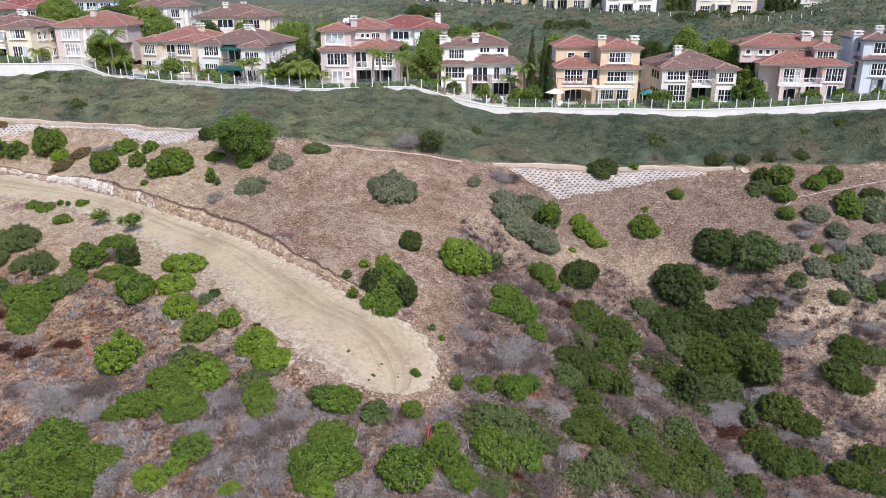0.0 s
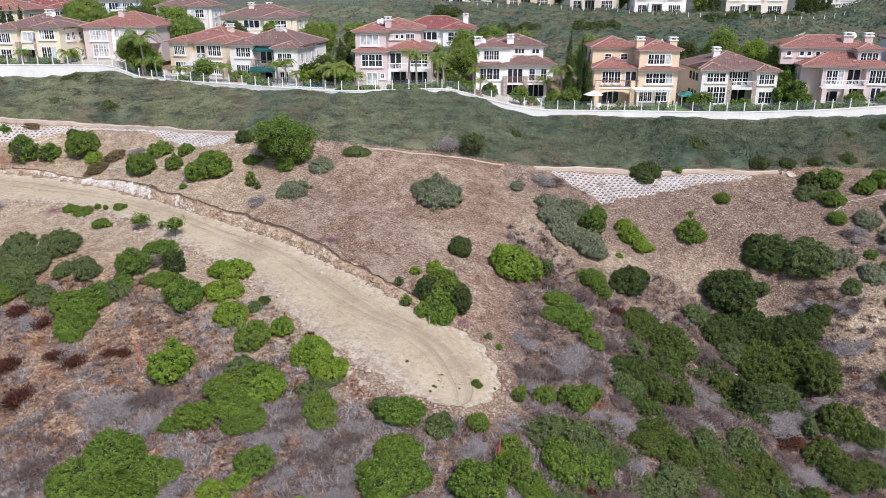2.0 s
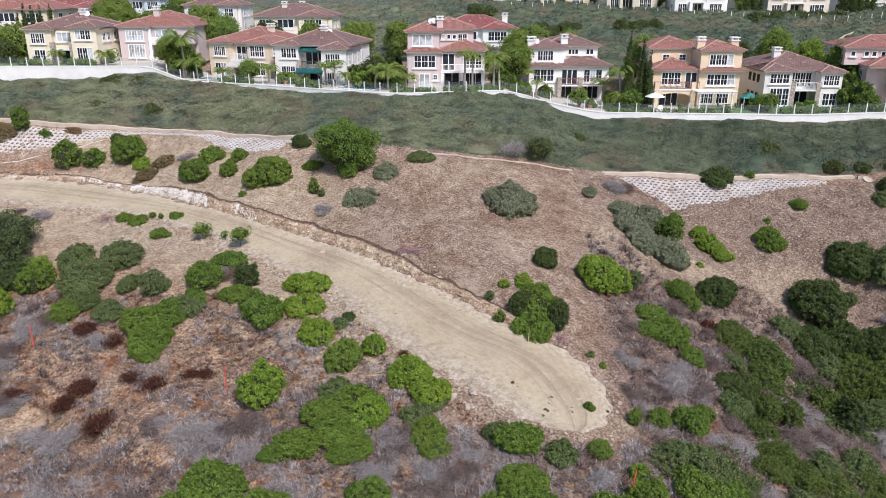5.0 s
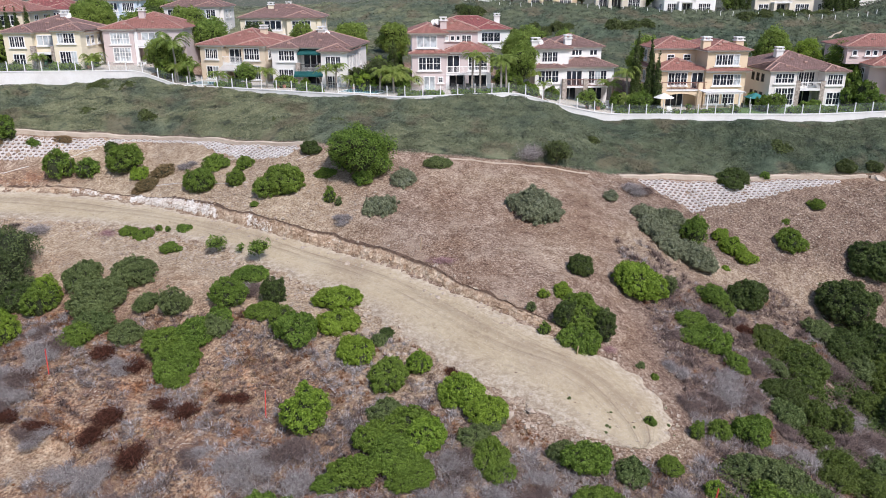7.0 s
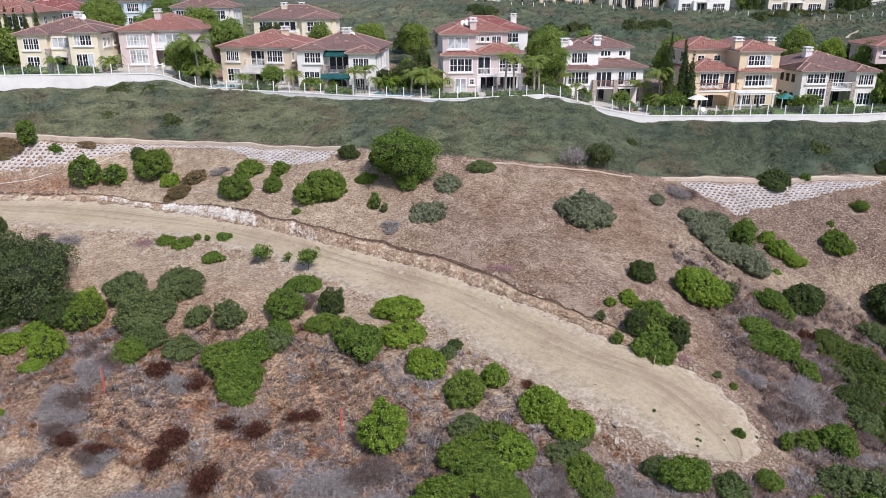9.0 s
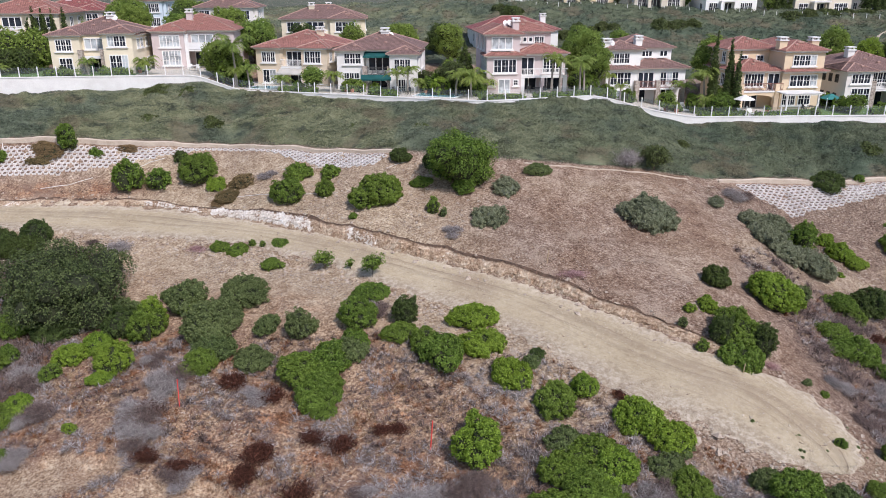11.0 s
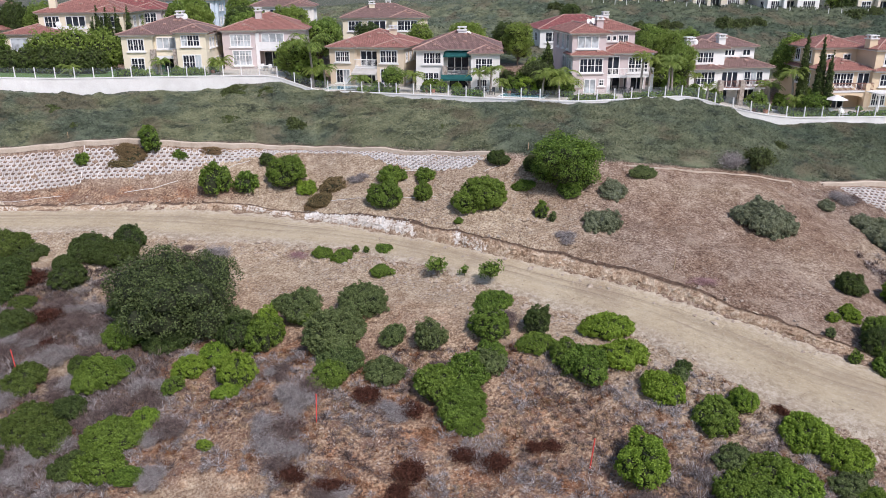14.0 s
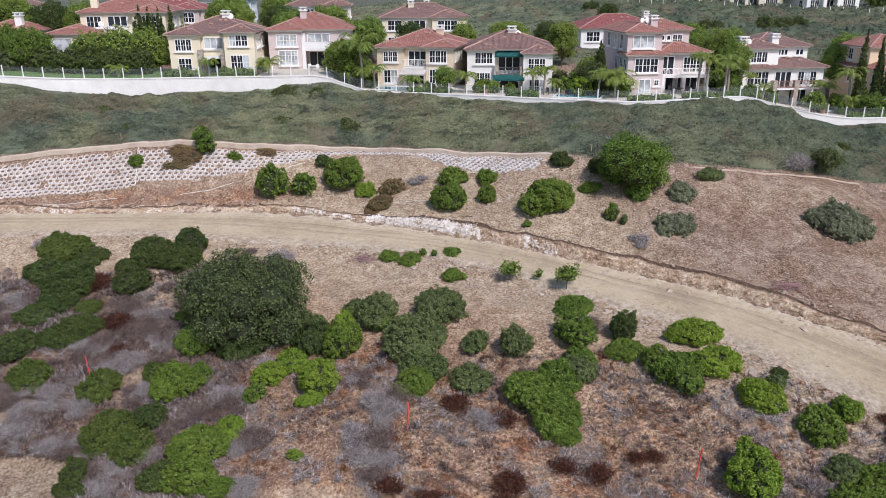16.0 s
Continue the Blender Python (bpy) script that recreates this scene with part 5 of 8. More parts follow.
def house_rosy():
    h = House((46.4, 111.6), (61.5, 108.8), 14.9, "rosy three-storey stucco house with red tile roofs and white curved balconies", STUCCO["rosy"], ROOF_RED)
    h.block(0, 11.6, 1.4, 13, 0, 5.0), h.block(2.6, 6.0, 0.0, 1.4, 2.4, 4.9), h.block(8.4, 11.6, 0, 1.4, 0, 5.0), h.block(-2.4, 10.4, 4.0, 13, 5.0, 7.3), h.block(7.4, 10.4, 1.6, 4.0, 5.0, 7.3)
    h.roof(0, 11.6, 0, 13, 5.05, 0.36, 0.5, 1.6), h.roof(-2.4, 10.4, 4.0, 13, 7.35, 0.30), h.roof(7.4, 10.4, 1.6, 9, 7.3)
    h.window("f", 0, 3.2, 5.4, 2.7, 4.5), h.window("f", 1.4, 6.3, 8.0, 2.6, 4.6, 2, 0), h.window("f", 0, 8.9, 11.2, 2.9, 4.6), h.window("f", 1.6, 7.8, 10.0, 5.6, 6.9), h.window("f", 4.0, 5.6, 6.3, 5.9, 6.9, 1, 1)
    for k in (-1.6, 0.2, 1.2, 2.4, 3.4):
        h.window("f", 4.0, k, k + 0.5, 6.3, 6.85, 1, 0)
    h.balcony(2.4, 6.2, -1.2, 0.0, 2.35, (2.9, 5.8), TRIM, True, h.wall, 2.1), h.balcony(6.4, 8.5, -0.6, 1.4, 2.35, (), TRIM)
    h.arch(3.2, 5.4, -0.9, 1.4, 2.1, 0.3, h.wall), h.window("f", 1.4, 3.2, 5.4, 0.05, 2.1, 2, 0, PANE, False), h.window("f", 0, 9.4, 10.6, 0.4, 2.2, 2, 0), h.window("f", 1.4, 6.6, 8.0, 0.05, 2.1, 2, 0, PANE, False)
    h.window("l", 0, 3.0, 4.0, 2.9, 4.5, 1, 1), h.window("l", 0, 6.0, 7.0, 2.9, 4.5, 1, 1), h.window("l", -2.4, 5.5, 7.5, 5.6, 6.9, 2, 0)
    h.chimney(6.9, 6.0, 7.6, 9.0, 1.3), h.chimney(10.2, 7.5, 7.4, 8.9, 1.1), h.dish(7.7, 5.6, 8.6)


def house_blue():
    h = House((60.6, 110.6), (75, 107.8), 16.0, "light blue three-storey stucco house with slate blue trim", STUCCO["blue"], ROOF_BROWN, BLUETRIM)
    h.block(0, 4.2, 0, 12, 0, 4.7), h.block(0, 4.0, 1.0, 12, 4.7, 7.3), h.block(4.2, 12, 1.0, 12, 0, 4.9)
    h.roof(0, 4.2, 0, 3, 4.7, 0.34, 0.5, 0.8), h.roof(0, 4.0, 1.0, 12, 7.35), h.roof(4.2, 12, 1.0, 12, 4.95)
    h.window("f", 0, 1.2, 3.4, 2.6, 4.2, 3, 1, None, True, TRIM), h.window("f", 1.0, 1.4, 3.2, 5.6, 7.0, 2, 1, None, True, TRIM), h.window("f", 1.0, 5.4, 7.4, 2.6, 4.4, 2, 0, None, False, TRIM), h.window("f", 0, 1.6, 3.0, 0.2, 2.0, 2, 0)
    h.window("l", 0, 2.0, 3.2, 2.6, 4.2, 1, 1), h.window("l", 0, 2.0, 3.2, 0.3, 1.9, 1, 1), h.window("l", 0, 2.6, 3.4, 6.0, 6.9, 1, 1)
    h.balcony(4.4, 10, -1.2, 1.0, 2.4, (4.7, 9.6), TRIM), h.chimney(-0.2, 4.2, 4.0, 8.0, 1.2), h.chimney(3.2, 6.0, 7.6, 8.7, 1.0)


def plain_house(at, toward, ground, wide, deep, storeys, wall, roof, label, chimneys=((0.3, 0.5),), trim=TRIM):
    """A house of the rows behind: a hipped block with a wing, ranks of windows, and its chimneys."""
    h = House(at, toward, ground, label, STUCCO[wall], roof, trim)
    top = 2.75 * storeys
    h.block(0, wide, 0.8, deep, 0, top), h.block(wide * 0.58, wide * 0.94, 0, 0.8, 0, top)
    h.roof(0, wide, 0.8, deep, top + 0.05), h.roof(wide * 0.58, wide * 0.94, 0, deep * 0.5, top + 0.05)
    for s in range(storeys):
        z = s * 2.75
        h.window("f", 0.8, wide * 0.07, wide * 0.22, z + 0.8, z + 2.3, 2), h.window("f", 0.8, wide * 0.30, wide * 0.50, z + (0.1 if s == 0 else 0.8), z + 2.3, 3, 0)
        h.window("f", 0, wide * 0.65, wide * 0.87, z + 0.8, z + 2.3, 3)
        h.window("l", 0, deep * 0.25, deep * 0.37, z + 0.9, z + 2.2, 1), h.window("r", wide, deep * 0.25, deep * 0.37, z + 0.9, z + 2.2, 1), h.window("r", wide, deep * 0.6, deep * 0.7, z + 0.9, z + 2.2, 1)
    if storeys > 1:
        h.balcony(wide * 0.26, wide * 0.56, -0.5, 0.8, 2.75, (wide * 0.28, wide * 0.54), TRIM, True, STUCCO[wall], 2.5)
    for a, b in chimneys:
        h.chimney(wide * a, deep * b, top + 0.5, top + 2.3, 1.0, STUCCO[wall])
    return h


RAIL_BROWN = surface("brown_rail", (0.16, 0.07, 0.05), (0.26, 0.13, 0.10), 2.0, 9.0, 0.7, 0.1, 0.01)
plain_house((-48.6, 152.4), (-33.9, 152.2), 19.7, 14.7, 12, 2, "cream", ROOF_BROWN, "cream house with a brown hipped roof in the second row", ((0.35, 0.4), (0.55, 0.6)))
plain_house((-14.2, 150.4), (0.8, 150.4), 17.6, 15.0, 12, 2, "white", ROOF_ROSE, "white house with a rose tile roof in the second row", ((0.88, 0.5),))
plain_house((-65.8, 165.5), (-54.2, 165.5), 21.4, 11.6, 11, 2, "sand", ROOF_BROWN, "grey house with a brown roof in the second row", ((0.5, 0.5),))
hedged = plain_house((-94.0, 140.6), (-80.8, 141.4), 21.2, 13.2, 12, 2, "cream", ROOF_RED, "cream house with a red roof above tall hedges", ((0.15, 0.2),))
hedged.block(-4.0, 3.4, -2.6, 5, 0, 2.6), hedged.roof(-4.0, 3.4, -2.6, 5, 2.65, 0.3), hedged.window("f", -2.6, -3.2, -0.8, 0.4, 2.1, 1, 0), hedged.window("f", -2.6, 0.2, 2.6, 0.4, 2.1, 1, 0), hedged.dish(3.6, -2.0, 3.6)
plain_house((-109.5, 141.0), (-101.0, 141.0), 18.6, 8.4, 8, 2, "white", ROOF_RED, "white house with a red roof among trees", ((0.7, 0.3),))
plain_house((-92.0, 157.0), (-79.0, 157.0), 21.2, 13.0, 10, 2, "mauve", ROOF_ROSE, "mauve house with a rose roof behind the first row", ((0.4, 0.5),))
plain_house((-84.0, 178.0), (-74.0, 178.0), 22.5, 10.0, 10, 2, "blue", ROOF_BROWN, "grey-blue house behind the trees", ((0.4, 0.5),))
plain_house((-131.0, 176.0), (-116.0, 176.0), 21.5, 15.0, 12, 2, "blue", ROOF_BROWN, "grey-blue house with many windows above the trees", ((0.4, 0.5),))
plain_house((34.0, 163.4), (44.4, 162.8), 25.1, 10.4, 10, 3, "white", ROOF_RED, "white stucco house on the upper terrace", ((0.4, 0.5),))
plain_house((53.0, 163.4), (66.6, 165.4), 24.9, 13.6, 10, 3, "buff", ROOF_RED, "pale buff house with balconies on the upper terrace", ((0.4, 0.5),))
plain_house((21.6, 170.2), (31.6, 168.2), 25.9, 10.2, 10, 3, "buff", ROOF_BROWN, "buff stucco house on the upper terrace", ((0.4, 0.5),))
plain_house((8.5, 177.0), (19.0, 175.5), 26.4, 10.5, 10, 3, "peach", ROOF_RED, "peach stucco house on the upper terrace", ((0.4, 0.5),))
plain_house((-7.0, 191.0), (5.0, 189.0), 27.0, 12, 10, 3, "white", ROOF_RED, "white house high on the upper terrace", ((0.4, 0.5),))
plain_house((70.5, 168.0), (83.0, 168.0), 25.0, 12.5, 10, 2, "sand", ROOF_RED, "sand-coloured house at the end of the upper terrace", ((0.4, 0.5),))
house_cream(), house_mauve_small(), house_tan(), house_pearl(), house_mauve(), house_white(), house_peach(), house_sand(), house_rosy(), house_blue()

# ---- where the shrubs stand: x, y, width, depth, height ----
DARK_A = [
    (-83.2, 90.9, 3.7, 3.3, 1.2), (-82.4, 80.0, 3.6, 3.6, 1.5), (-82.0, 84.4, 3.5, 2.4, 1.0), (-80.6, 86.1, 4.1, 2.8, 1.2), (-80.3, 88.3, 5.9, 4.7, 2.0),
    (-79.2, 92.3, 3.1, 2.2, 0.9), (-78.8, 80.7, 4.2, 2.1, 1.3), (-77.5, 82.5, 3.9, 2.7, 1.2), (-75.5, 90.3, 2.4, 2.4, 0.9), (-74.4, 88.0, 3.2, 3.2, 2.1),
    (-73.3, 92.1, 4.4, 4.4, 1.9), (-73.1, 66.4, 2.1, 2.1, 1.4), (-73.0, 65.0, 2.7, 1.1, 0.8), (-72.7, 91.2, 2.7, 2.7, 1.7), (-70.7, 91.2, 4.7, 3.3, 1.5),
    (-70.2, 94.2, 3.0, 3.0, 1.1), (-70.0, 93.2, 3.2, 3.2, 2.1), (-68.7, 70.4, 2.6, 2.6, 1.5)]
DARK_B = [
    (-66.7, 64.4, 3.3, 2.6, 1.1), (-62.8, 77.3, 4.4, 3.1, 1.3), (-57.0, 105.7, 1.7, 1.7, 1.0), (-56.8, 76.6, 3.0, 3.0, 2.3), (-31.9, 71.5, 2.3, 2.3, 2.3),
    (-30.8, 97.5, 2.3, 2.3, 1.2), (-27.5, 95.3, 1.8, 1.8, 1.6), (-21.7, 66.0, 1.2, 1.2, 0.4), (-6.6, 65.8, 2.1, 2.1, 2.1), (-3.7, 65.2, 2.5, 2.5, 2.6),
    (-3.4, 74.2, 2.5, 2.5, 1.5), (12.5, 63.6, 4.3, 4.3, 1.6), (15.2, 77.8, 4.2, 4.2, 2.2), (21.2, 96.7, 3.8, 3.4, 1.1), (23.9, 65.3, 3.1, 3.1, 3.1),
    (24.8, 75.1, 5.1, 5.1, 1.7), (26.8, 79.9, 5.9, 5.9, 3.7), (28.6, 75.9, 5.9, 5.3, 2.1)]
DARK_C = [
    (32.2, 74.4, 5.9, 5.9, 2.1), (32.6, 84.2, 5.2, 5.2, 2.1), (35.3, 75.4, 2.9, 2.9, 1.4), (40.8, 93.6, 2.4, 2.4, 1.3), (47.6, 75.0, 2.1, 2.1, 1.3),
    (52.4, 88.4, 2.8, 2.6, 0.9)]
SPOTS_DARK = (DARK_A, DARK_B, DARK_C,)
GREEN_A = [
    (-78.3, 106.9, 2.0, 1.4, 0.6), (-70.8, 108.5, 2.0, 2.0, 1.6), (-70.5, 107.4, 2.4, 2.4, 2.5), (-68.8, 83.5, 2.2, 1.5, 0.6), (-67.4, 73.7, 4.9, 3.9, 1.6),
    (-67.1, 106.9, 1.5, 1.0, 0.5), (-66.6, 79.1, 4.5, 4.1, 1.5), (-65.6, 74.3, 1.7, 1.7, 1.3), (-64.6, 63.7, 4.0, 2.8, 1.4), (-64.3, 66.3, 4.7, 3.3, 1.5),
    (-62.6, 102.9, 3.3, 3.3, 2.8), (-62.5, 62.7, 2.5, 1.5, 0.9), (-61.0, 70.8, 1.6, 1.6, 1.2), (-59.3, 102.5, 2.9, 2.9, 1.8), (-54.4, 75.8, 3.3, 3.3, 2.5),
    (-54.4, 102.5, 4.4, 4.4, 2.9), (-51.3, 78.2, 2.9, 2.9, 1.3), (-50.0, 88.2, 2.0, 2.0, 0.6)]
GREEN_B = [
    (-48.7, 69.6, 3.1, 3.1, 1.4), (-48.0, 87.3, 2.1, 1.9, 0.7), (-46.7, 88.2, 0.7, 0.7, 0.6), (-45.6, 87.8, 0.6, 0.6, 0.6), (-44.2, 83.4, 2.0, 2.0, 0.8),
    (-43.9, 87.8, 1.6, 1.5, 0.5), (-43.3, 94.4, 3.5, 3.5, 2.3), (-42.5, 99.3, 2.9, 2.9, 1.0), (-40.6, 66.9, 3.7, 3.7, 1.6), (-39.3, 94.7, 2.1, 2.1, 1.7),
    (-38.9, 64.8, 4.3, 3.9, 1.4), (-38.7, 62.8, 1.9, 1.5, 0.7), (-38.6, 98.1, 2.3, 2.3, 1.0), (-38.2, 67.6, 3.5, 3.5, 1.3), (-36.3, 88.6, 0.9, 0.9, 0.5),
    (-36.1, 69.0, 2.2, 2.2, 1.0), (-35.9, 71.2, 3.3, 3.3, 2.1), (-35.0, 75.8, 3.6, 2.5, 1.1)]
GREEN_C = [
    (-33.5, 91.8, 5.4, 5.4, 2.4), (-32.7, 69.3, 3.0, 2.4, 0.9), (-31.1, 47.3, 4.9, 4.9, 2.0), (-30.6, 67.7, 2.4, 2.4, 1.8), (-29.6, 49.5, 4.9, 4.4, 1.6),
    (-29.3, 66.3, 3.6, 3.6, 2.0), (-28.8, 93.1, 2.7, 1.4, 0.7), (-28.1, 88.1, 1.3, 1.3, 1.6), (-27.4, 45.7, 6.6, 2.6, 1.6), (-25.7, 47.3, 4.0, 2.8, 1.2),
    (-25.4, 51.6, 3.2, 1.3, 0.8), (-24.4, 91.2, 2.4, 2.4, 1.1), (-23.9, 52.0, 4.0, 2.4, 1.3), (-22.6, 54.7, 3.4, 2.7, 1.2), (-21.7, 60.5, 3.3, 3.3, 1.4),
    (-21.1, 53.0, 4.4, 3.5, 1.4), (-20.2, 51.2, 4.3, 1.7, 1.1), (-20.2, 55.8, 3.7, 2.6, 1.2)]
GREEN_D = [
    (-18.7, 47.6, 3.0, 2.4, 0.9), (-14.6, 52.5, 2.8, 2.8, 1.0), (-14.2, 51.0, 2.2, 2.0, 0.7), (-10.0, 46.0, 2.6, 2.0, 0.8), (-8.5, 65.1, 1.0, 1.0, 1.0),
    (-8.3, 45.4, 5.4, 3.3, 1.6), (-8.2, 51.2, 3.8, 2.6, 1.3), (-8.1, 47.3, 4.3, 3.0, 1.3), (-5.6, 64.0, 3.3, 3.3, 1.2), (-5.1, 66.7, 4.5, 4.5, 2.0),
    (-2.6, 44.7, 4.1, 3.3, 1.5), (-2.4, 51.0, 1.8, 1.8, 0.9), (-2.3, 55.5, 0.8, 0.8, 0.7), (-0.1, 61.0, 0.7, 0.7, 0.4), (0.0, 46.3, 2.4, 2.4, 1.8),
    (0.8, 45.3, 2.1, 2.1, 1.3), (1.1, 55.1, 1.1, 1.1, 1.4), (1.4, 44.7, 2.5, 2.2, 0.9)]
GREEN_E = [
    (3.2, 56.0, 2.1, 2.1, 1.1), (3.7, 47.8, 3.9, 3.9, 1.3), (5.4, 68.1, 2.2, 2.2, 0.9), (5.8, 56.1, 3.1, 3.1, 1.6), (6.1, 48.3, 3.1, 3.1, 1.3),
    (6.4, 70.5, 3.4, 2.7, 1.0), (7.3, 58.0, 2.2, 2.2, 1.2), (7.4, 68.4, 3.7, 3.7, 1.4), (8.9, 66.0, 2.4, 2.4, 1.1), (10.6, 76.2, 2.8, 2.8, 1.5),
    (11.5, 74.9, 2.1, 2.1, 1.4), (12.9, 87.4, 3.2, 3.2, 2.9), (24.8, 88.2, 3.3, 3.3, 1.3), (25.2, 96.9, 1.2, 1.2, 0.7), (25.4, 90.7, 0.9, 0.8, 0.3),
    (29.5, 91.9, 1.8, 1.8, 1.0), (41.4, 86.6, 2.2, 2.2, 1.1), (42.1, 89.4, 2.6, 2.6, 1.5)]
GREEN_F = [
    (42.8, 92.6, 3.1, 3.1, 2.0), (43.0, 81.1, 1.4, 1.4, 0.6), (44.5, 79.6, 2.2, 1.3, 0.7), (45.9, 75.0, 2.1, 2.1, 0.8), (46.5, 90.9, 2.5, 2.5, 1.5),
    (48.8, 92.2, 2.9, 2.9, 1.6), (48.9, 87.0, 3.7, 3.7, 1.6)]
SPOTS_GREEN = (GREEN_A, GREEN_B, GREEN_C, GREEN_D, GREEN_E, GREEN_F,)
BRIGHT_A = [
    (-62.5, 67.8, 2.4, 2.2, 0.9), (-60.1, 73.0, 2.6, 2.6, 1.4), (-58.4, 74.8, 2.6, 2.6, 1.0), (-57.5, 64.4, 1.0, 1.0, 0.7), (-56.7, 69.7, 2.5, 1.2, 0.8),
    (-56.3, 71.5, 2.4, 2.4, 2.1), (-56.0, 71.2, 3.1, 3.1, 2.1), (-54.2, 76.8, 2.7, 2.7, 2.5), (-52.1, 100.5, 2.2, 2.2, 0.8), (-27.7, 57.7, 3.7, 3.7, 2.5),
    (-26.4, 71.3, 4.2, 3.0, 1.3), (-25.8, 67.7, 3.7, 2.9, 1.2), (-24.3, 63.7, 3.2, 3.2, 1.2), (-21.0, 45.3, 2.7, 1.9, 0.8), (-19.6, 46.3, 1.8, 1.6, 0.6),
    (-19.3, 61.5, 2.1, 2.1, 1.3), (-19.0, 54.2, 3.1, 3.1, 1.4), (-16.1, 58.4, 3.6, 3.2, 1.2)]
BRIGHT_B = [
    (-14.9, 44.1, 1.7, 0.9, 0.5), (-14.4, 56.4, 3.3, 3.0, 1.1), (-8.8, 43.5, 3.3, 1.3, 0.8), (-7.8, 69.6, 1.0, 1.0, 0.7), (-5.9, 70.2, 1.9, 1.9, 0.9),
    (-0.4, 46.6, 2.1, 2.1, 1.4), (0.0, 48.9, 1.3, 1.3, 1.0), (1.8, 73.3, 5.3, 5.3, 2.3), (15.2, 83.2, 0.9, 0.9, 0.4), (16.8, 89.0, 2.0, 2.0, 1.1),
    (17.4, 87.1, 2.8, 2.8, 1.5), (18.6, 85.6, 2.2, 2.2, 1.1)]
SPOTS_BRIGHT = (BRIGHT_A, BRIGHT_B,)
SAGE_A = [
    (-22.3, 85.5, 3.4, 3.4, 1.9), (-19.9, 90.5, 2.8, 2.8, 1.5), (-7.5, 85.9, 2.7, 2.7, 1.2), (-5.7, 85.2, 5.2, 5.2, 1.7), (-5.2, 84.5, 4.0, 4.0, 1.2),
    (3.8, 90.2, 1.8, 1.8, 1.5), (7.3, 88.4, 3.2, 3.2, 2.5), (7.7, 85.4, 4.1, 4.1, 2.3), (8.9, 83.4, 4.0, 4.0, 2.2), (11.0, 82.5, 4.9, 4.9, 2.7),
    (11.0, 89.7, 4.2, 4.2, 1.8), (39.8, 80.9, 2.8, 2.8, 1.0), (42.2, 78.7, 3.1, 2.8, 0.9), (44.6, 86.0, 3.0, 3.0, 1.0), (44.9, 77.7, 2.8, 2.8, 1.1),
    (45.7, 75.8, 2.8, 2.8, 1.4), (46.0, 82.9, 2.7, 2.7, 2.1), (46.7, 79.6, 3.6, 3.6, 2.9)]
SAGE_B = [
    (50.1, 81.3, 3.3, 3.3, 2.2), (51.4, 86.3, 3.9, 3.9, 1.3)]
SPOTS_SAGE = (SAGE_A, SAGE_B,)
DUSTY_A = [
    (-57.5, 79.2, 3.3, 3.3, 1.0), (-53.3, 80.8, 1.8, 1.8, 0.7), (-51.8, 80.1, 3.0, 1.5, 0.9), (-51.3, 78.7, 3.8, 3.8, 1.9), (-48.2, 74.3, 6.1, 4.9, 2.0),
    (-48.0, 71.4, 4.3, 3.5, 1.4), (-46.0, 77.5, 4.3, 4.3, 1.9), (-44.5, 69.4, 3.5, 2.4, 1.0), (-43.6, 72.8, 2.2, 2.2, 1.2), (-40.7, 71.3, 2.4, 2.4, 2.1),
    (-36.4, 68.1, 2.8, 2.5, 1.0), (-27.0, 87.3, 0.8, 0.8, 0.9), (-22.4, 65.1, 1.4, 1.4, 0.5), (-21.8, 57.1, 2.4, 2.1, 0.8), (-15.9, 93.0, 3.5, 1.4, 0.9),
    (-15.4, 54.2, 2.3, 2.1, 0.7), (-13.9, 55.5, 1.8, 1.5, 0.6), (-9.6, 52.1, 2.3, 1.6, 0.8)]
DUSTY_B = [
    (-9.2, 67.4, 0.8, 0.8, 0.7), (-5.2, 50.4, 2.4, 2.4, 0.9), (-1.0, 62.2, 0.7, 0.7, 0.4), (3.4, 51.4, 3.1, 3.1, 1.3), (3.5, 44.5, 2.3, 1.6, 0.7),
    (5.4, 50.2, 4.0, 4.0, 1.5), (5.4, 74.7, 1.8, 1.8, 1.7), (8.0, 49.8, 1.8, 1.8, 1.0), (10.7, 48.3, 2.5, 2.5, 0.8), (11.3, 61.0, 3.2, 3.2, 1.2),
    (12.6, 50.1, 3.1, 3.1, 1.3), (13.7, 67.9, 2.3, 2.3, 1.0), (17.1, 56.5, 2.9, 2.9, 1.2), (21.4, 58.3, 3.8, 3.8, 1.4), (22.4, 76.1, 3.2, 3.2, 1.1),
    (23.2, 54.2, 3.2, 2.9, 1.2), (25.3, 72.3, 3.8, 3.4, 1.4), (28.4, 68.1, 5.6, 2.8, 1.7)]
DUSTY_C = [
    (29.5, 63.1, 1.8, 1.8, 1.6), (31.1, 80.9, 1.8, 1.8, 1.2), (36.6, 81.9, 5.3, 5.3, 2.4), (37.0, 84.1, 2.0, 2.0, 0.7), (39.6, 77.6, 2.1, 1.9, 0.7),
    (40.1, 91.6, 2.9, 2.9, 1.0), (42.7, 74.7, 2.1, 2.1, 1.1), (43.5, 68.1, 3.3, 2.3, 1.1)]
SPOTS_DUSTY = (DUSTY_A, DUSTY_B, DUSTY_C,)
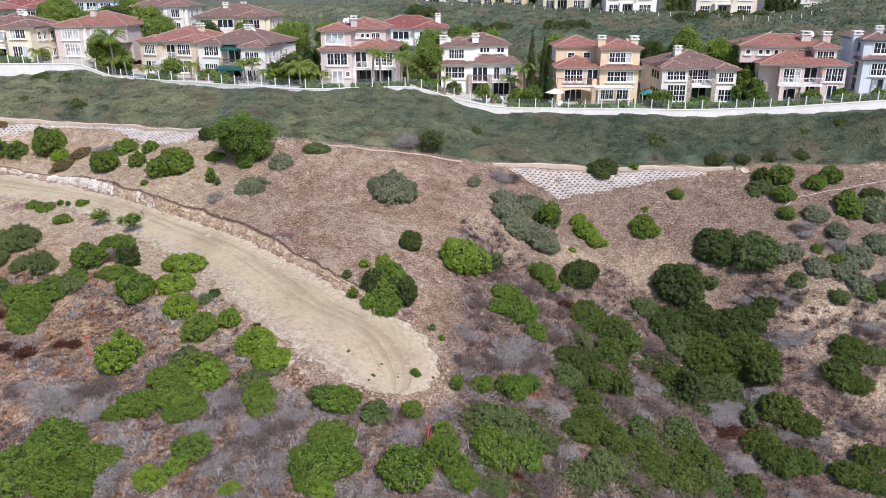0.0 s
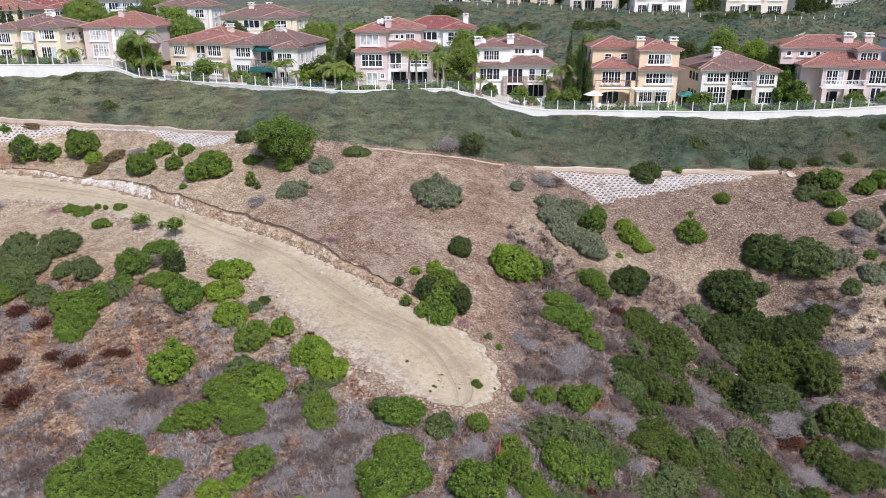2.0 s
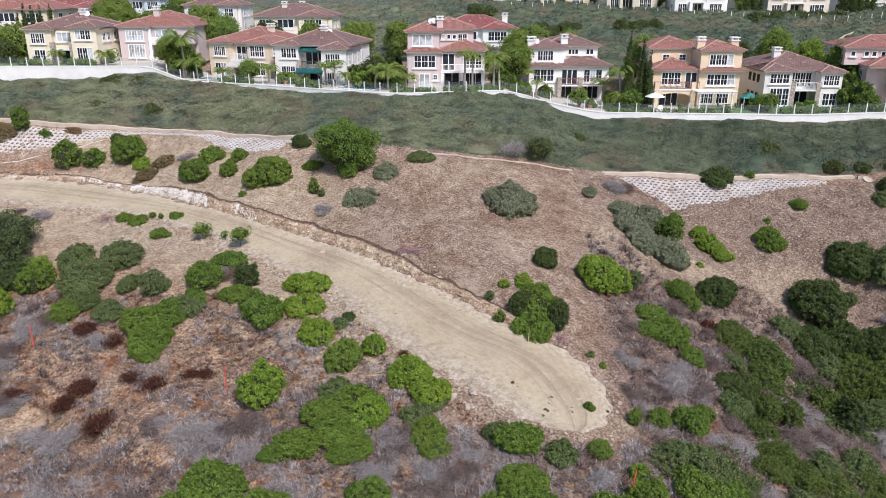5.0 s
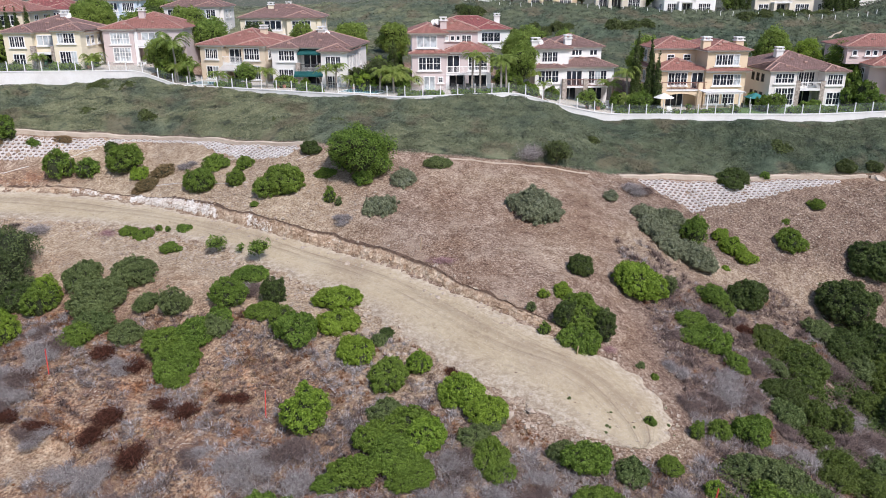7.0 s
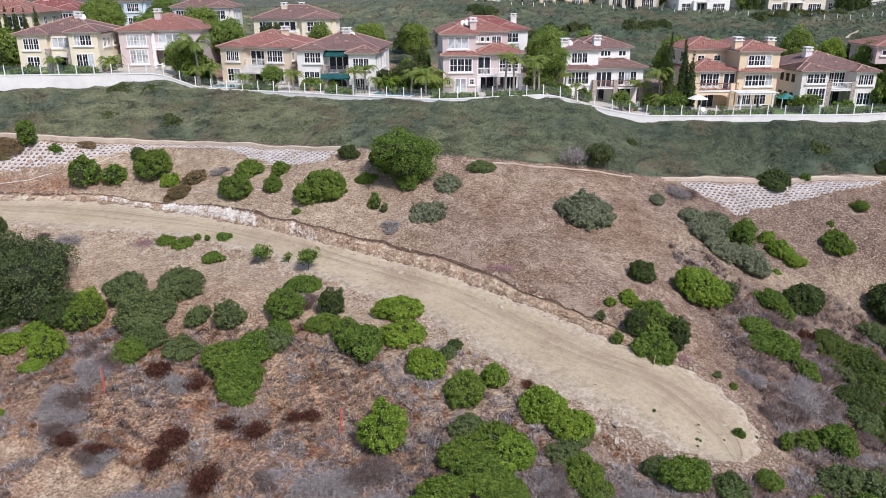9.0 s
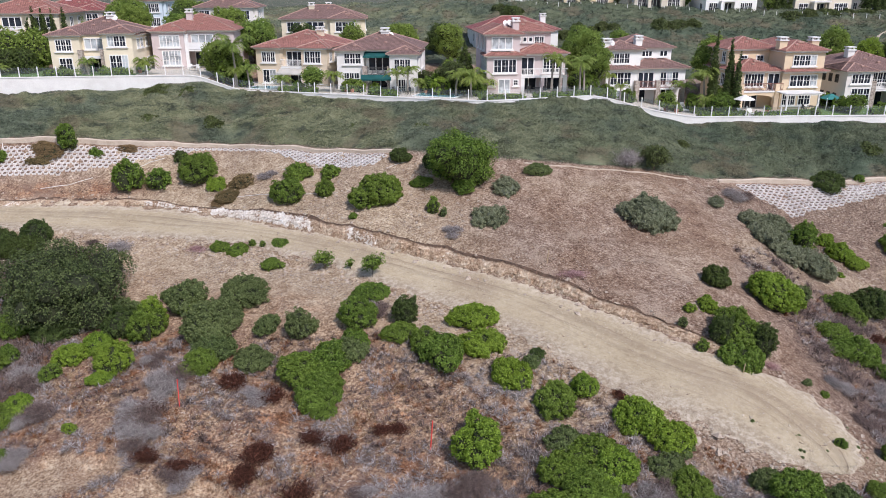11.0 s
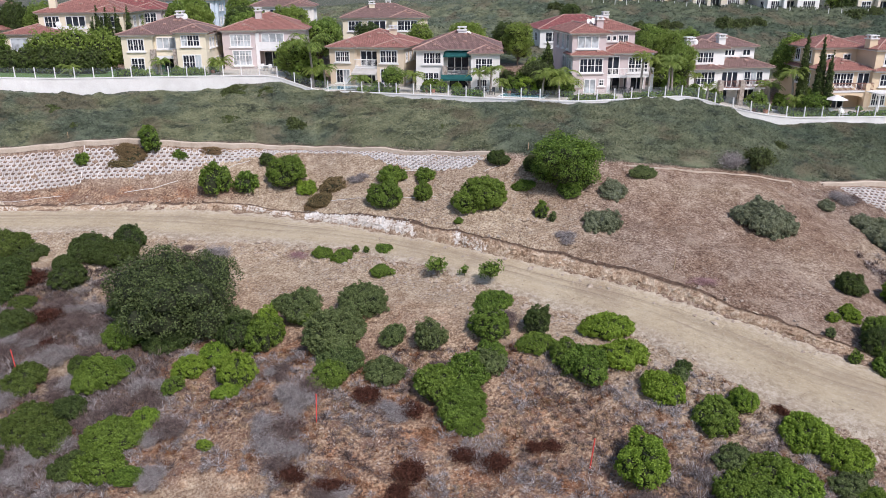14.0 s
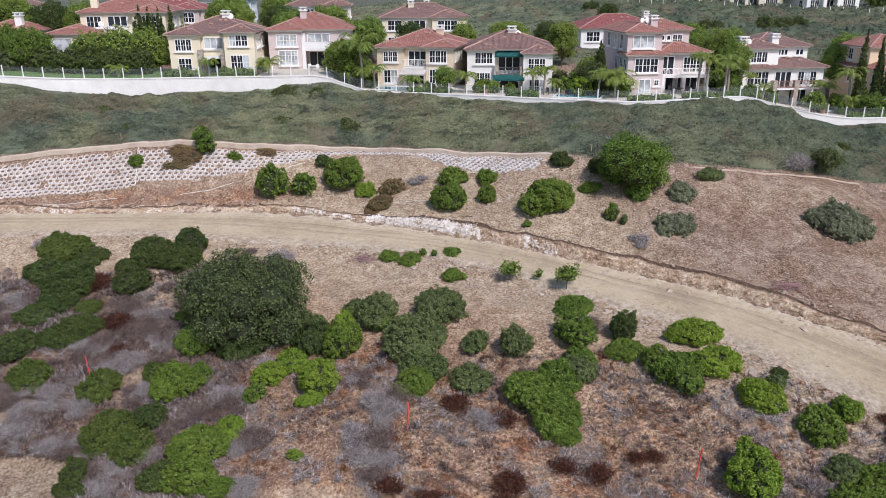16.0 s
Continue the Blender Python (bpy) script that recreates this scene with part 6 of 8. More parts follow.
RUST_A = [
    (-77.9, 88.6, 2.4, 2.4, 1.2), (-74.6, 83.4, 2.8, 2.8, 1.1), (-73.7, 79.5, 2.3, 1.6, 0.7), (-51.8, 65.5, 2.6, 2.1, 0.8), (-51.1, 60.9, 2.0, 1.6, 0.6),
    (-48.4, 59.5, 2.2, 1.1, 0.6), (-45.9, 67.4, 1.8, 1.8, 1.3), (-44.0, 58.4, 2.3, 1.6, 0.8), (-43.1, 60.2, 2.4, 1.9, 0.8), (-42.6, 65.4, 1.8, 1.8, 0.7),
    (-40.1, 56.1, 3.0, 1.8, 1.0), (-39.3, 60.8, 1.9, 1.5, 0.6), (-37.2, 60.0, 1.8, 1.8, 0.8), (-34.3, 60.8, 1.3, 1.2, 0.5), (-33.2, 60.8, 1.4, 1.1, 0.5),
    (-16.6, 60.9, 1.6, 0.9, 0.4), (5.0, 46.4, 1.7, 0.7, 0.4), (12.8, 72.9, 1.6, 1.6, 1.1)]
RUST_B = [
    (27.3, 62.1, 2.9, 2.1, 0.9), (30.6, 62.4, 2.2, 1.7, 0.7)]
SPOTS_RUST = (RUST_A, RUST_B,)
DEAD_A = [
    (-84.0, 86.6, 3.0, 2.7, 0.9), (-84.0, 95.3, 3.9, 2.7, 1.2), (-80.6, 75.0, 3.1, 2.8, 1.0), (-78.6, 73.2, 4.1, 2.4, 1.1), (-76.2, 79.6, 3.2, 3.2, 1.0),
    (-75.0, 69.6, 2.9, 2.0, 1.0), (-74.8, 73.3, 3.0, 2.7, 1.0), (-73.9, 78.1, 2.6, 2.6, 1.0), (-72.4, 77.8, 3.1, 2.5, 1.1), (-72.0, 84.1, 3.8, 3.1, 1.3),
    (-71.0, 66.1, 2.9, 2.6, 0.9), (-70.6, 74.2, 2.5, 2.5, 0.9), (-69.8, 80.6, 3.1, 3.1, 1.1), (-68.0, 67.0, 1.8, 1.8, 1.8), (-62.9, 71.2, 2.5, 2.5, 2.6),
    (-61.4, 65.9, 1.9, 1.9, 2.1), (-61.0, 62.5, 2.4, 2.4, 1.0), (-55.2, 74.9, 0.9, 0.9, 1.2)]
DEAD_B = [
    (-52.9, 71.4, 2.2, 2.2, 0.8), (-52.5, 64.1, 3.4, 3.4, 1.5), (-52.5, 65.1, 4.1, 2.9, 1.3), (-51.8, 62.5, 3.0, 2.7, 1.0), (-51.2, 67.4, 2.5, 2.5, 0.9),
    (-50.9, 68.3, 3.2, 3.2, 1.7), (-48.2, 58.6, 2.9, 2.0, 0.8), (-46.2, 100.4, 2.3, 1.8, 0.7), (-43.8, 65.4, 3.0, 1.8, 0.9), (-43.4, 54.9, 4.9, 2.5, 1.3),
    (-39.4, 68.3, 2.8, 2.8, 0.9), (-38.8, 68.1, 1.8, 1.3, 0.6), (-35.8, 55.4, 2.2, 1.9, 0.7), (-34.4, 73.0, 2.3, 2.3, 1.1), (-32.4, 53.9, 2.9, 2.9, 1.2),
    (-30.3, 54.6, 2.5, 2.5, 1.0), (-28.3, 55.4, 1.7, 1.7, 1.1), (-26.5, 84.0, 2.0, 2.0, 0.8)]
DEAD_C = [
    (-24.7, 46.3, 3.2, 2.6, 1.0), (-17.9, 49.2, 2.3, 2.1, 0.8), (-16.8, 52.0, 2.2, 2.2, 1.1), (-16.8, 52.3, 2.4, 2.4, 1.6), (-16.7, 46.5, 2.7, 1.9, 0.8),
    (-13.8, 48.4, 4.0, 2.4, 1.1), (-12.1, 44.3, 2.5, 1.3, 0.8), (-11.6, 45.9, 2.1, 1.3, 0.7), (-11.5, 49.8, 2.2, 2.0, 0.8), (1.8, 58.6, 2.5, 1.7, 0.7),
    (2.4, 62.8, 2.6, 1.6, 0.8), (4.9, 60.1, 3.1, 1.8, 0.9), (7.2, 62.7, 3.2, 1.6, 0.9), (7.9, 54.7, 2.4, 2.4, 1.0), (8.1, 60.9, 2.6, 2.1, 0.8),
    (8.1, 93.4, 3.2, 3.2, 1.1), (9.6, 50.1, 1.8, 1.8, 1.0), (14.4, 51.1, 1.9, 1.9, 0.6)]
DEAD_D = [
    (19.9, 65.1, 2.9, 2.9, 1.5), (26.5, 57.6, 3.4, 3.0, 1.1), (28.2, 64.0, 3.6, 2.9, 1.3), (30.4, 57.1, 2.3, 1.4, 0.7), (31.7, 66.3, 3.7, 1.5, 0.9),
    (33.3, 61.5, 3.0, 1.8, 0.8), (34.7, 77.1, 2.7, 2.7, 1.0), (35.7, 60.7, 2.4, 1.9, 0.8), (37.2, 71.0, 3.3, 2.0, 1.0), (37.4, 66.8, 2.6, 1.8, 0.8),
    (38.1, 75.3, 2.7, 1.6, 0.8), (39.1, 62.0, 3.1, 1.6, 0.9), (42.5, 84.1, 2.9, 2.6, 1.0), (44.2, 71.0, 3.4, 1.7, 1.0), (45.3, 81.4, 2.2, 2.2, 1.1),
    (48.4, 76.6, 2.1, 2.1, 0.9)]
SPOTS_DEAD = (DEAD_A, DEAD_B, DEAD_C, DEAD_D,)
SUCCULENT_A = [
    (-73.6, 106.1, 3.0, 1.2, 0.8), (-72.8, 107.0, 4.6, 1.8, 1.2), (-63.6, 107.3, 2.7, 1.1, 0.7), (-51.4, 97.4, 2.0, 2.0, 0.6), (-50.5, 97.7, 2.6, 2.6, 1.8),
    (-49.2, 100.1, 2.9, 2.9, 1.6)]
SPOTS_SUCCULENT = (SUCCULENT_A,)
MID_A = [
    (-82.5, 93.9, 5.3, 4.7, 1.5), (-79.9, 76.7, 3.5, 3.1, 1.2), (-77.7, 85.2, 2.5, 1.8, 0.7), (-73.8, 75.1, 3.3, 3.0, 1.1), (-71.6, 69.9, 4.4, 3.9, 1.4),
    (-69.6, 75.7, 2.2, 2.2, 1.1), (-69.4, 67.6, 3.4, 3.1, 1.2), (10.9, 52.8, 2.9, 2.6, 1.0), (12.3, 55.1, 4.0, 2.0, 1.3), (12.7, 58.6, 2.6, 2.6, 1.1),
    (13.8, 53.6, 3.9, 2.7, 1.3), (14.4, 62.1, 3.2, 3.2, 1.7), (15.3, 72.1, 4.8, 4.3, 1.5), (16.3, 61.5, 2.6, 2.6, 2.6), (16.6, 67.5, 3.5, 3.5, 1.3),
    (17.1, 52.2, 3.0, 3.0, 0.9), (17.2, 54.5, 3.0, 3.0, 0.9), (17.9, 70.8, 5.4, 4.8, 1.7)]
MID_B = [
    (20.1, 53.1, 4.1, 3.7, 1.2), (22.3, 56.7, 4.3, 4.3, 1.4), (22.9, 67.5, 3.4, 3.4, 1.9), (26.5, 54.8, 2.7, 2.7, 1.4), (28.1, 71.7, 6.3, 5.1, 2.2),
    (30.1, 60.7, 4.1, 3.3, 1.4), (30.5, 58.3, 4.6, 3.7, 1.6), (31.7, 70.8, 7.0, 5.6, 2.3), (32.6, 68.2, 3.8, 3.8, 2.6), (32.8, 64.1, 3.7, 3.7, 1.4),
    (33.2, 58.5, 2.9, 2.9, 1.4), (34.8, 62.4, 3.1, 2.5, 1.1), (36.5, 56.7, 3.5, 3.5, 1.1), (38.0, 55.4, 2.9, 2.4, 0.9), (39.3, 58.4, 3.6, 2.9, 1.2),
    (39.9, 66.6, 3.5, 3.5, 1.3), (41.0, 65.4, 2.6, 2.1, 0.9), (41.6, 68.9, 3.9, 2.8, 1.3)]
SPOTS_MID = (MID_A, MID_B,)

# ---- garden trees: x, y, height, width ----
TREES_ROUND = [(-54.7, 124.0, 6.5, 6.2), (-41.3, 117.5, 3.9, 3.3), (-2.2, 118.0, 8.0, 4.9), (18.4, 126.0, 11.1, 5.3), (41.2, 131.0, 10.0, 6.9), (6.0, 111.5, 3.1, 2.5), (-6.9, 126.0, 6.4, 3.4), (-2.0, 124.0, 9.7, 4.8)]
TREES_FAR = [(-74.0, 150.0, 9.8, 8.9), (-61.9, 141.0, 8.8, 9.3), (-52.0, 141.0, 8.1, 9.4), (-36.0, 141.0, 7.7, 4.3), (-27.9, 141.0, 7.4, 7.6), (-20.5, 139.0, 8.2, 5.2), (-0.9, 135.0, 7.4, 4.6), (-71.6, 145.0, 9.1, 7.1), (-83.2, 150.0, 8.4, 5.5)]
TREES_OLIVE = [(-23.0, 115.0, 5.0, 3.9)]
TREES_HILL = [(-6.0, 163.0, 6.7, 5.3)]
TREES_DARK = [(12.7, 110.0, 3.4, 3.1), (31.8, 109.5, 3.0, 3.3), (45.9, 119.0, 10.0, 6.4), (47.6, 117.0, 6.1, 5.2), (68.8, 125.0, 8.3, 4.6), (-96.3, 128.0, 6.5, 6.1), (-99.9, 130.0, 6.8, 3.9)]
TREES_BRIGHT = [(46.1, 129.0, 8.2, 3.5)]
CYPRESSES = [(13.1, 113.5, 10.3, 1.1), (14.8, 112.5, 9.5, 1.1), (15.6, 111.5, 7.7, 1.0), (-20.8, 118.0, 6.3, 1.6), (-85.4, 141.0, 7.9, 1.0), (-84.0, 141.0, 7.6, 1.0), (-82.5, 141.0, 7.6, 1.0), (-80.8, 141.0, 7.7, 1.0), (-85.4, 139.0, 6.5, 1.0), (-84.2, 139.0, 6.7, 1.0), (-82.9, 139.0, 6.9, 1.0), (-81.7, 139.0, 6.9, 1.0)]
PALMS = [(-52.1, 121.5, 5.6, 5.0), (-64.6, 123.5, 1.5, 3.3), (-50.5, 122.0, 2.6, 3.4), (-45.9, 119.0, 1.5, 2.9), (-38.7, 117.5, 2.1, 2.8), (-30.1, 116.0, 2.6, 2.8), (-28.8, 115.5, 2.9, 2.8), (-20.8, 111.0, 2.6, 4.5), (-22.7, 112.0, 2.7, 3.3), (-10.2, 111.0, 4.8, 2.7), (-9.1, 111.0, 4.4, 2.6), (-6.1, 112.0, 4.1, 3.4), (-5.2, 113.0, 3.8, 3.1), (12.3, 114.0, 5.0, 3.7), (-0.8, 116.0, 2.7, 2.1), (-84.3, 124.0, 0.8, 2.7), (-72.5, 124.0, 1.7, 2.4), (-27.3, 116.0, 1.4, 2.4), (-74.0, 123.0, 0.5, 2.1), (0.2, 114.0, 2.0, 1.9), (-52.3, 121.0, 2.2, 2.6), (-21.5, 116.6, 1.6, 3.4), (-19.6, 115.6, 2.0, 3.6), (-18.4, 114.6, 1.4, 3.0), (10.6, 116.8, 3.0, 3.4), (11.6, 112.4, 1.6, 3.0)]

# ---- plants ----
def leaf_quads(points, outward, size, r, long=1.35, spread=0.7):
    """A small four-cornered leaf clump at each point, facing roughly outward."""
    n = len(points)
    face = outward + r.normal(0, spread, (n, 3))
    face /= np.linalg.norm(face, axis=1)[:, None]
    a = np.cross(face, r.normal(0, 1, (n, 3)))
    a /= np.linalg.norm(a, axis=1)[:, None]
    b = np.cross(face, a)
    s = (size * (0.6 + 0.8 * r.random(n)))[:, None]
    fold = face * s * 0.25
    v = np.stack([points - a * s * 0.55 - b * s * 0.3, points + a * s * 0.55 - b * s * 0.3 + fold, points + b * s * 0.8 * long], 1)
    return v.reshape(-1, 3), np.arange(3 * n).reshape(n, 3)


def sphere(n, m):
    """A coarse ball: vertices and faces."""
    vs = [(math.cos(2 * math.pi * i / n) * math.sin(math.pi * j / m), math.sin(2 * math.pi * i / n) * math.sin(math.pi * j / m), math.cos(math.pi * j / m)) for j in range(m + 1) for i in range(n)]
    fs = [[j * n + i, (j + 1) * n + i, (j + 1) * n + (i + 1) % n, j * n + (i + 1) % n] for j in range(m) for i in range(n)]
    return np.array(vs), fs


BALL, BALL_FACES = sphere(8, 5)


def crown(name, lobes, count, size, material, r, floor=0.0, core=0.72, inside=UNDER, loose=0.0):
    """A crown of leaf clumps over the lobes (x, y, z, rx, ry, rz), with solid cores inside, coloured as the shade among
    the twigs.
    """
    lobes = np.array(lobes, float)
    area = lobes[:, 3] * lobes[:, 4] + lobes[:, 3] * lobes[:, 5] + lobes[:, 4] * lobes[:, 5]
    each = 5
    tufts_in = max(20, count // each)
    pick = r.choice(len(lobes), int(tufts_in * 2.2), p=area / area.sum())
    d = r.normal(0, 1, (len(pick), 3))
    d /= np.linalg.norm(d, axis=1)[:, None]
    wave = 1 + 0.10 * np.sin(d[:, 0] * 7 + pick) * np.sin(d[:, 1] * 6 + 2 * pick) + 0.08 * np.sin(d[:, 2] * 13 + d[:, 0] * 11)
    depth = wave * (1 - 0.22 * r.random(len(pick)) ** 2 + (0.14 + loose) * r.random(len(pick)) ** 3 + 0.22 * (r.random(len(pick)) < 0.05))
    p = lobes[pick, :3] + d * lobes[pick, 3:] * depth[:, None]
    inner = np.zeros(len(p), bool)
    for k, lobe in enumerate(lobes):
        inner |= (pick != k) & ((((p - lobe[:3]) / (lobe[3:] * 0.8)) ** 2).sum(1) < 1)
    keep = ~inner & (p[:, 2] > floor)
    p, d, pick = p[keep][:tufts_in], d[keep][:tufts_in], pick[keep][:tufts_in]
    out = d / lobes[pick, 3:]
    out /= np.linalg.norm(out, axis=1)[:, None]
    shift = r.normal(0, 1, (len(p) * each, 3))
    shift /= np.linalg.norm(shift, axis=1)[:, None]
    p = np.repeat(p, each, 0) + shift * size * 1.25 * r.random((len(shift), 1)) ** 0.5
    p[:, 2] = np.maximum(p[:, 2], floor)
    v, f = leaf_quads(p, np.repeat(out, each, 0) + 0.45 * shift + (0, 0, 0.15), size, r)
    faces, slots = f.tolist(), [0] * len(f)
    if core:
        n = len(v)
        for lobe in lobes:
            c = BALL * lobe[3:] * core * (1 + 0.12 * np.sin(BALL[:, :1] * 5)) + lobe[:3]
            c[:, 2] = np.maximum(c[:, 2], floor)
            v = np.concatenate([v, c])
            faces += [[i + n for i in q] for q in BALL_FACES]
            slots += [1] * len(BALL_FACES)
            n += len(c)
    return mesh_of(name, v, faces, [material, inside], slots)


def mound_lobes(r):
    """The main lobes of a mound one wide and one high."""
    lobes, main, turn = [], 5 + int(r.integers(3)), r.random() * 6.283
    for k in range(main):
        a = turn + 2 * math.pi * (k + 0.7 * r.random()) / main
        d, top, s = 0.16 + 0.13 * r.random(), 0.58 + 0.42 * r.random(), 0.19 + 0.09 * r.random()
        lobes.append((d * math.cos(a), d * math.sin(a), top * 0.38, s, s * (0.8 + 0.35 * r.random()), top * 0.56))
    lobes.append((0.05 * r.normal(), 0.05 * r.normal(), 0.38, 0.29, 0.27, 0.58))
    return np.array(lobes)


def clumped(name, lobes, r, clumps, each, size, material, loose=0.0, floor=0.01, core=0.82, gap=None):
    """Foliage over lobes (x, y, z, rx, ry, rz): leafy clumps standing proud, leaves between them, and solid cores
    behind, coloured as the shade among the twigs.
    """
    lobes = np.array(lobes, float)
    area = lobes[:, 3] * lobes[:, 4] + lobes[:, 3] * lobes[:, 5] + lobes[:, 4] * lobes[:, 5]
    share = area / area.sum()
    gap = gap or 0.62 / math.sqrt(clumps)
    pick = r.choice(len(lobes), clumps * 5, p=share)
    d = r.normal(0, 1, (len(pick), 3))
    d[:, 2] = np.abs(d[:, 2]) * 1.1 - 0.3
    d /= np.linalg.norm(d, axis=1)[:, None]
    c = lobes[pick, :3] + d * lobes[pick, 3:] * (0.86 + 0.19 * r.random((len(pick), 1)) + (loose + 0.12) * r.random((len(pick), 1)) ** 4)
    inner = c[:, 2] < floor + 0.2 * gap
    for k, lobe in enumerate(lobes):
        inner |= (pick != k) & ((((c - lobe[:3]) / (lobe[3:] * 0.88)) ** 2).sum(1) < 1)
    c, d, pick = c[~inner], d[~inner], pick[~inner]
    keep = [0]
    for i in range(1, len(c)):
        if len(keep) < clumps and np.abs(c[keep] - c[i]).max(1).min() > gap * 0.72:
            keep.append(i)
    c, out = c[keep], d[keep] / lobes[pick[keep], 3:]
    out /= np.linalg.norm(out, axis=1)[:, None]
    wide = gap * (0.75 + 0.75 * r.random(len(c)))
    n = len(c) * each
    q = r.normal(0, 1, (n, 3)) + np.repeat(out, each, 0) * 0.75 + (0, 0, 0.25)
    q /= np.linalg.norm(q, axis=1)[:, None]
    p = np.repeat(c, each, 0) + q * np.repeat(wide, each)[:, None] * (0.35 + 0.65 * r.random((n, 1)) ** 0.6) * (1 + 0.35 * (r.random((n, 1)) < 0.06))
    m = n // 2
    k = r.choice(len(lobes), m, p=share)
    g = r.normal(0, 1, (m, 3))
    g /= np.linalg.norm(g, axis=1)[:, None]
    p = np.concatenate([p, lobes[k, :3] + g * lobes[k, 3:] * (0.86 + 0.16 * r.random((m, 1)))])
    q = np.concatenate([q + 0.4 * np.repeat(out, each, 0), g])
    q, p = q[p[:, 2] > floor], p[p[:, 2] > floor]
    v, f = leaf_quads(p, q + (0, 0, 0.15), size, r, 1.2, 0.9)
    faces, slots, m = f.tolist(), [0] * len(f), len(v)
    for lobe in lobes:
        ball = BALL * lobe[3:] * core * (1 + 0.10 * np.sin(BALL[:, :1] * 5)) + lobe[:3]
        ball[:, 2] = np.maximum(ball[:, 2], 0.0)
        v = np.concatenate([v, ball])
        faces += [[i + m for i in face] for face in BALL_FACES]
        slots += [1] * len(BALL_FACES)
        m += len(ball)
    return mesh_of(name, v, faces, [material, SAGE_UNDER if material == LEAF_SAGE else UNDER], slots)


# clumps on a shrub, leaves on a clump, leaf size as a share of the shrub's width
SIZES = {"tiny": (20, 36, 0.085), "small": (44, 46, 0.050), "medium": (125, 70, 0.0255), "large": (220, 76, 0.0182)}
SQUAT = (0.32, 0.50, 0.75, 1.05)
GROWTH = {}


def growth(material, size, variant, loose=0.0, squat=0.75):
    key = (material.name, size, variant, squat)
    if key not in GROWTH:
        r = np.random.default_rng(100 * variant + len(size) + int(50 * squat))
        GROWTH[key] = clumped("foliage", mound_lobes(r) * (1, 1, squat, 1, 1, squat), r, *SIZES[size], material, loose)
    return GROWTH[key]


def stems_mesh():
    r = np.random.default_rng(5)
    pieces = [tube([(0.05 * math.cos(a), 0.05 * math.sin(a), -0.12), (0.12 * math.cos(a), 0.12 * math.sin(a), 0.15), (0.25 * math.cos(a + 0.4), 0.25 * math.sin(a + 0.4), 0.5)], 0.025, 4, 0.5) for a in r.random(5) * 6.3]
    return mesh_of("woody_base", *joined(pieces), BARK)


STEMS = stems_mesh()


def lean_to(x, y, share):
    """A pose on the ground, tipped with the slope by a share."""
    here, east, north = land(np.array([x, x + 0.6, x]), np.array([y, y, y + 0.6]))
    n = Vector((-(east - here) / 0.6 * share, -(north - here) / 0.6 * share, 1)).normalized()
    return Matrix.Translation((x, y, here)) @ Vector((0, 0, 1)).rotation_difference(n).to_matrix().to_4x4()


def shrub(x, y, wide, deep, high, material, label, name="shrub", category="shrub", group="shrubs on the hillside", loose=0.0):
    size = "small" if wide < 1.7 else "medium" if wide < 4.3 else "large"
    if y > 98:
        size = {"small": "tiny", "medium": "small", "large": "medium"}[size]
    e = new(name)
    turn = rng.choice((0, 180)) + rng.uniform(-25, 25) if deep < 0.95 * wide else rng.random() * 360
    lean = lean_to(x, y, 0.85 if high < 0.5 * wide else 0.3)
    squat = min(SQUAT, key=lambda k: abs(math.log(k * wide / high)))
    e.matrix_basis = lean @ pose(0, 0, -0.06) @ Matrix.Diagonal((wide * 1.04, deep * 1.04, high * 1.10 / squat, 1)) @ pose(0, 0, 0, 0, 0, turn)
    tagged(e, label, category, group)
    under(new("foliage", growth(material, size, int(rng.integers(3)), loose, squat)), e)
    under(new("woody_base", STEMS), e).scale = (1, 1, squat)
    return e


def twig_burst(name, seed, count, material, droop=0.25, width=0.012, dense=1.0):
    """A dead shrub: forked bare twigs bursting from one foot, one wide and one high."""
    r = np.random.default_rng(seed)
    vs, fs = [], []

    def strip(a, b, w):
        side = np.cross(b - a, r.normal(0, 1, 3))
        side *= w / (np.linalg.norm(side) + 1e-9)
        n = len(vs)
        vs.extend([a - side, a + side, b + side * 0.5, b - side * 0.5])
        fs.append([n, n + 1, n + 2, n + 3])

    for _ in range(count):
        a = 2 * math.pi * r.random()
        lean = r.random() ** 0.6
        foot = np.array([0.22 * r.normal(), 0.22 * r.normal(), -0.04])
        tip = foot * 0.5 + np.array([0.48 * lean * math.cos(a), 0.48 * lean * math.sin(a), (1 - droop * lean) * (0.45 + 0.55 * r.random()) * (1 - 0.45 * lean)])
        knee = (foot + tip) / 2 + r.normal(0, 0.06, 3)
        strip(foot, knee, width), strip(knee, tip, width * 0.8)
        for _ in range(int(3 * dense)):
            k = knee + (tip - knee) * r.random()
            strip(k, k + r.normal(0, 0.10, 3) + (0, 0, 0.05), width * 0.6)
    return mesh_of(name, np.array(vs), fs, material)


DEAD = [twig_burst("twigs", s, 330, TWIG, 0.25, 0.0052, 3.0) for s in (1, 2, 3)]
BROWNED = [twig_burst("twigs", s, 330, BROWNTWIG, 0.3, 0.0058, 3.0) for s in (6, 7)]
RUSTY = [twig_burst("twigs", s, 420, RUSTTWIG, 0.2, 0.016) for s in (4, 5)]


def dead_shrub(x, y, wide, deep, high, meshes, label):
    ob = new("dead_shrub", meshes[int(rng.integers(len(meshes)))])
    ob.matrix_basis = pose(x, y, float(land(x, y)) - 0.03, 0, 0, rng.random() * 360) @ Matrix.Diagonal((wide * 1.1, deep * 1.1, high * 1.1, 1))
    return tagged(ob, label, "dead shrub", "dead shrubs on the hillside")


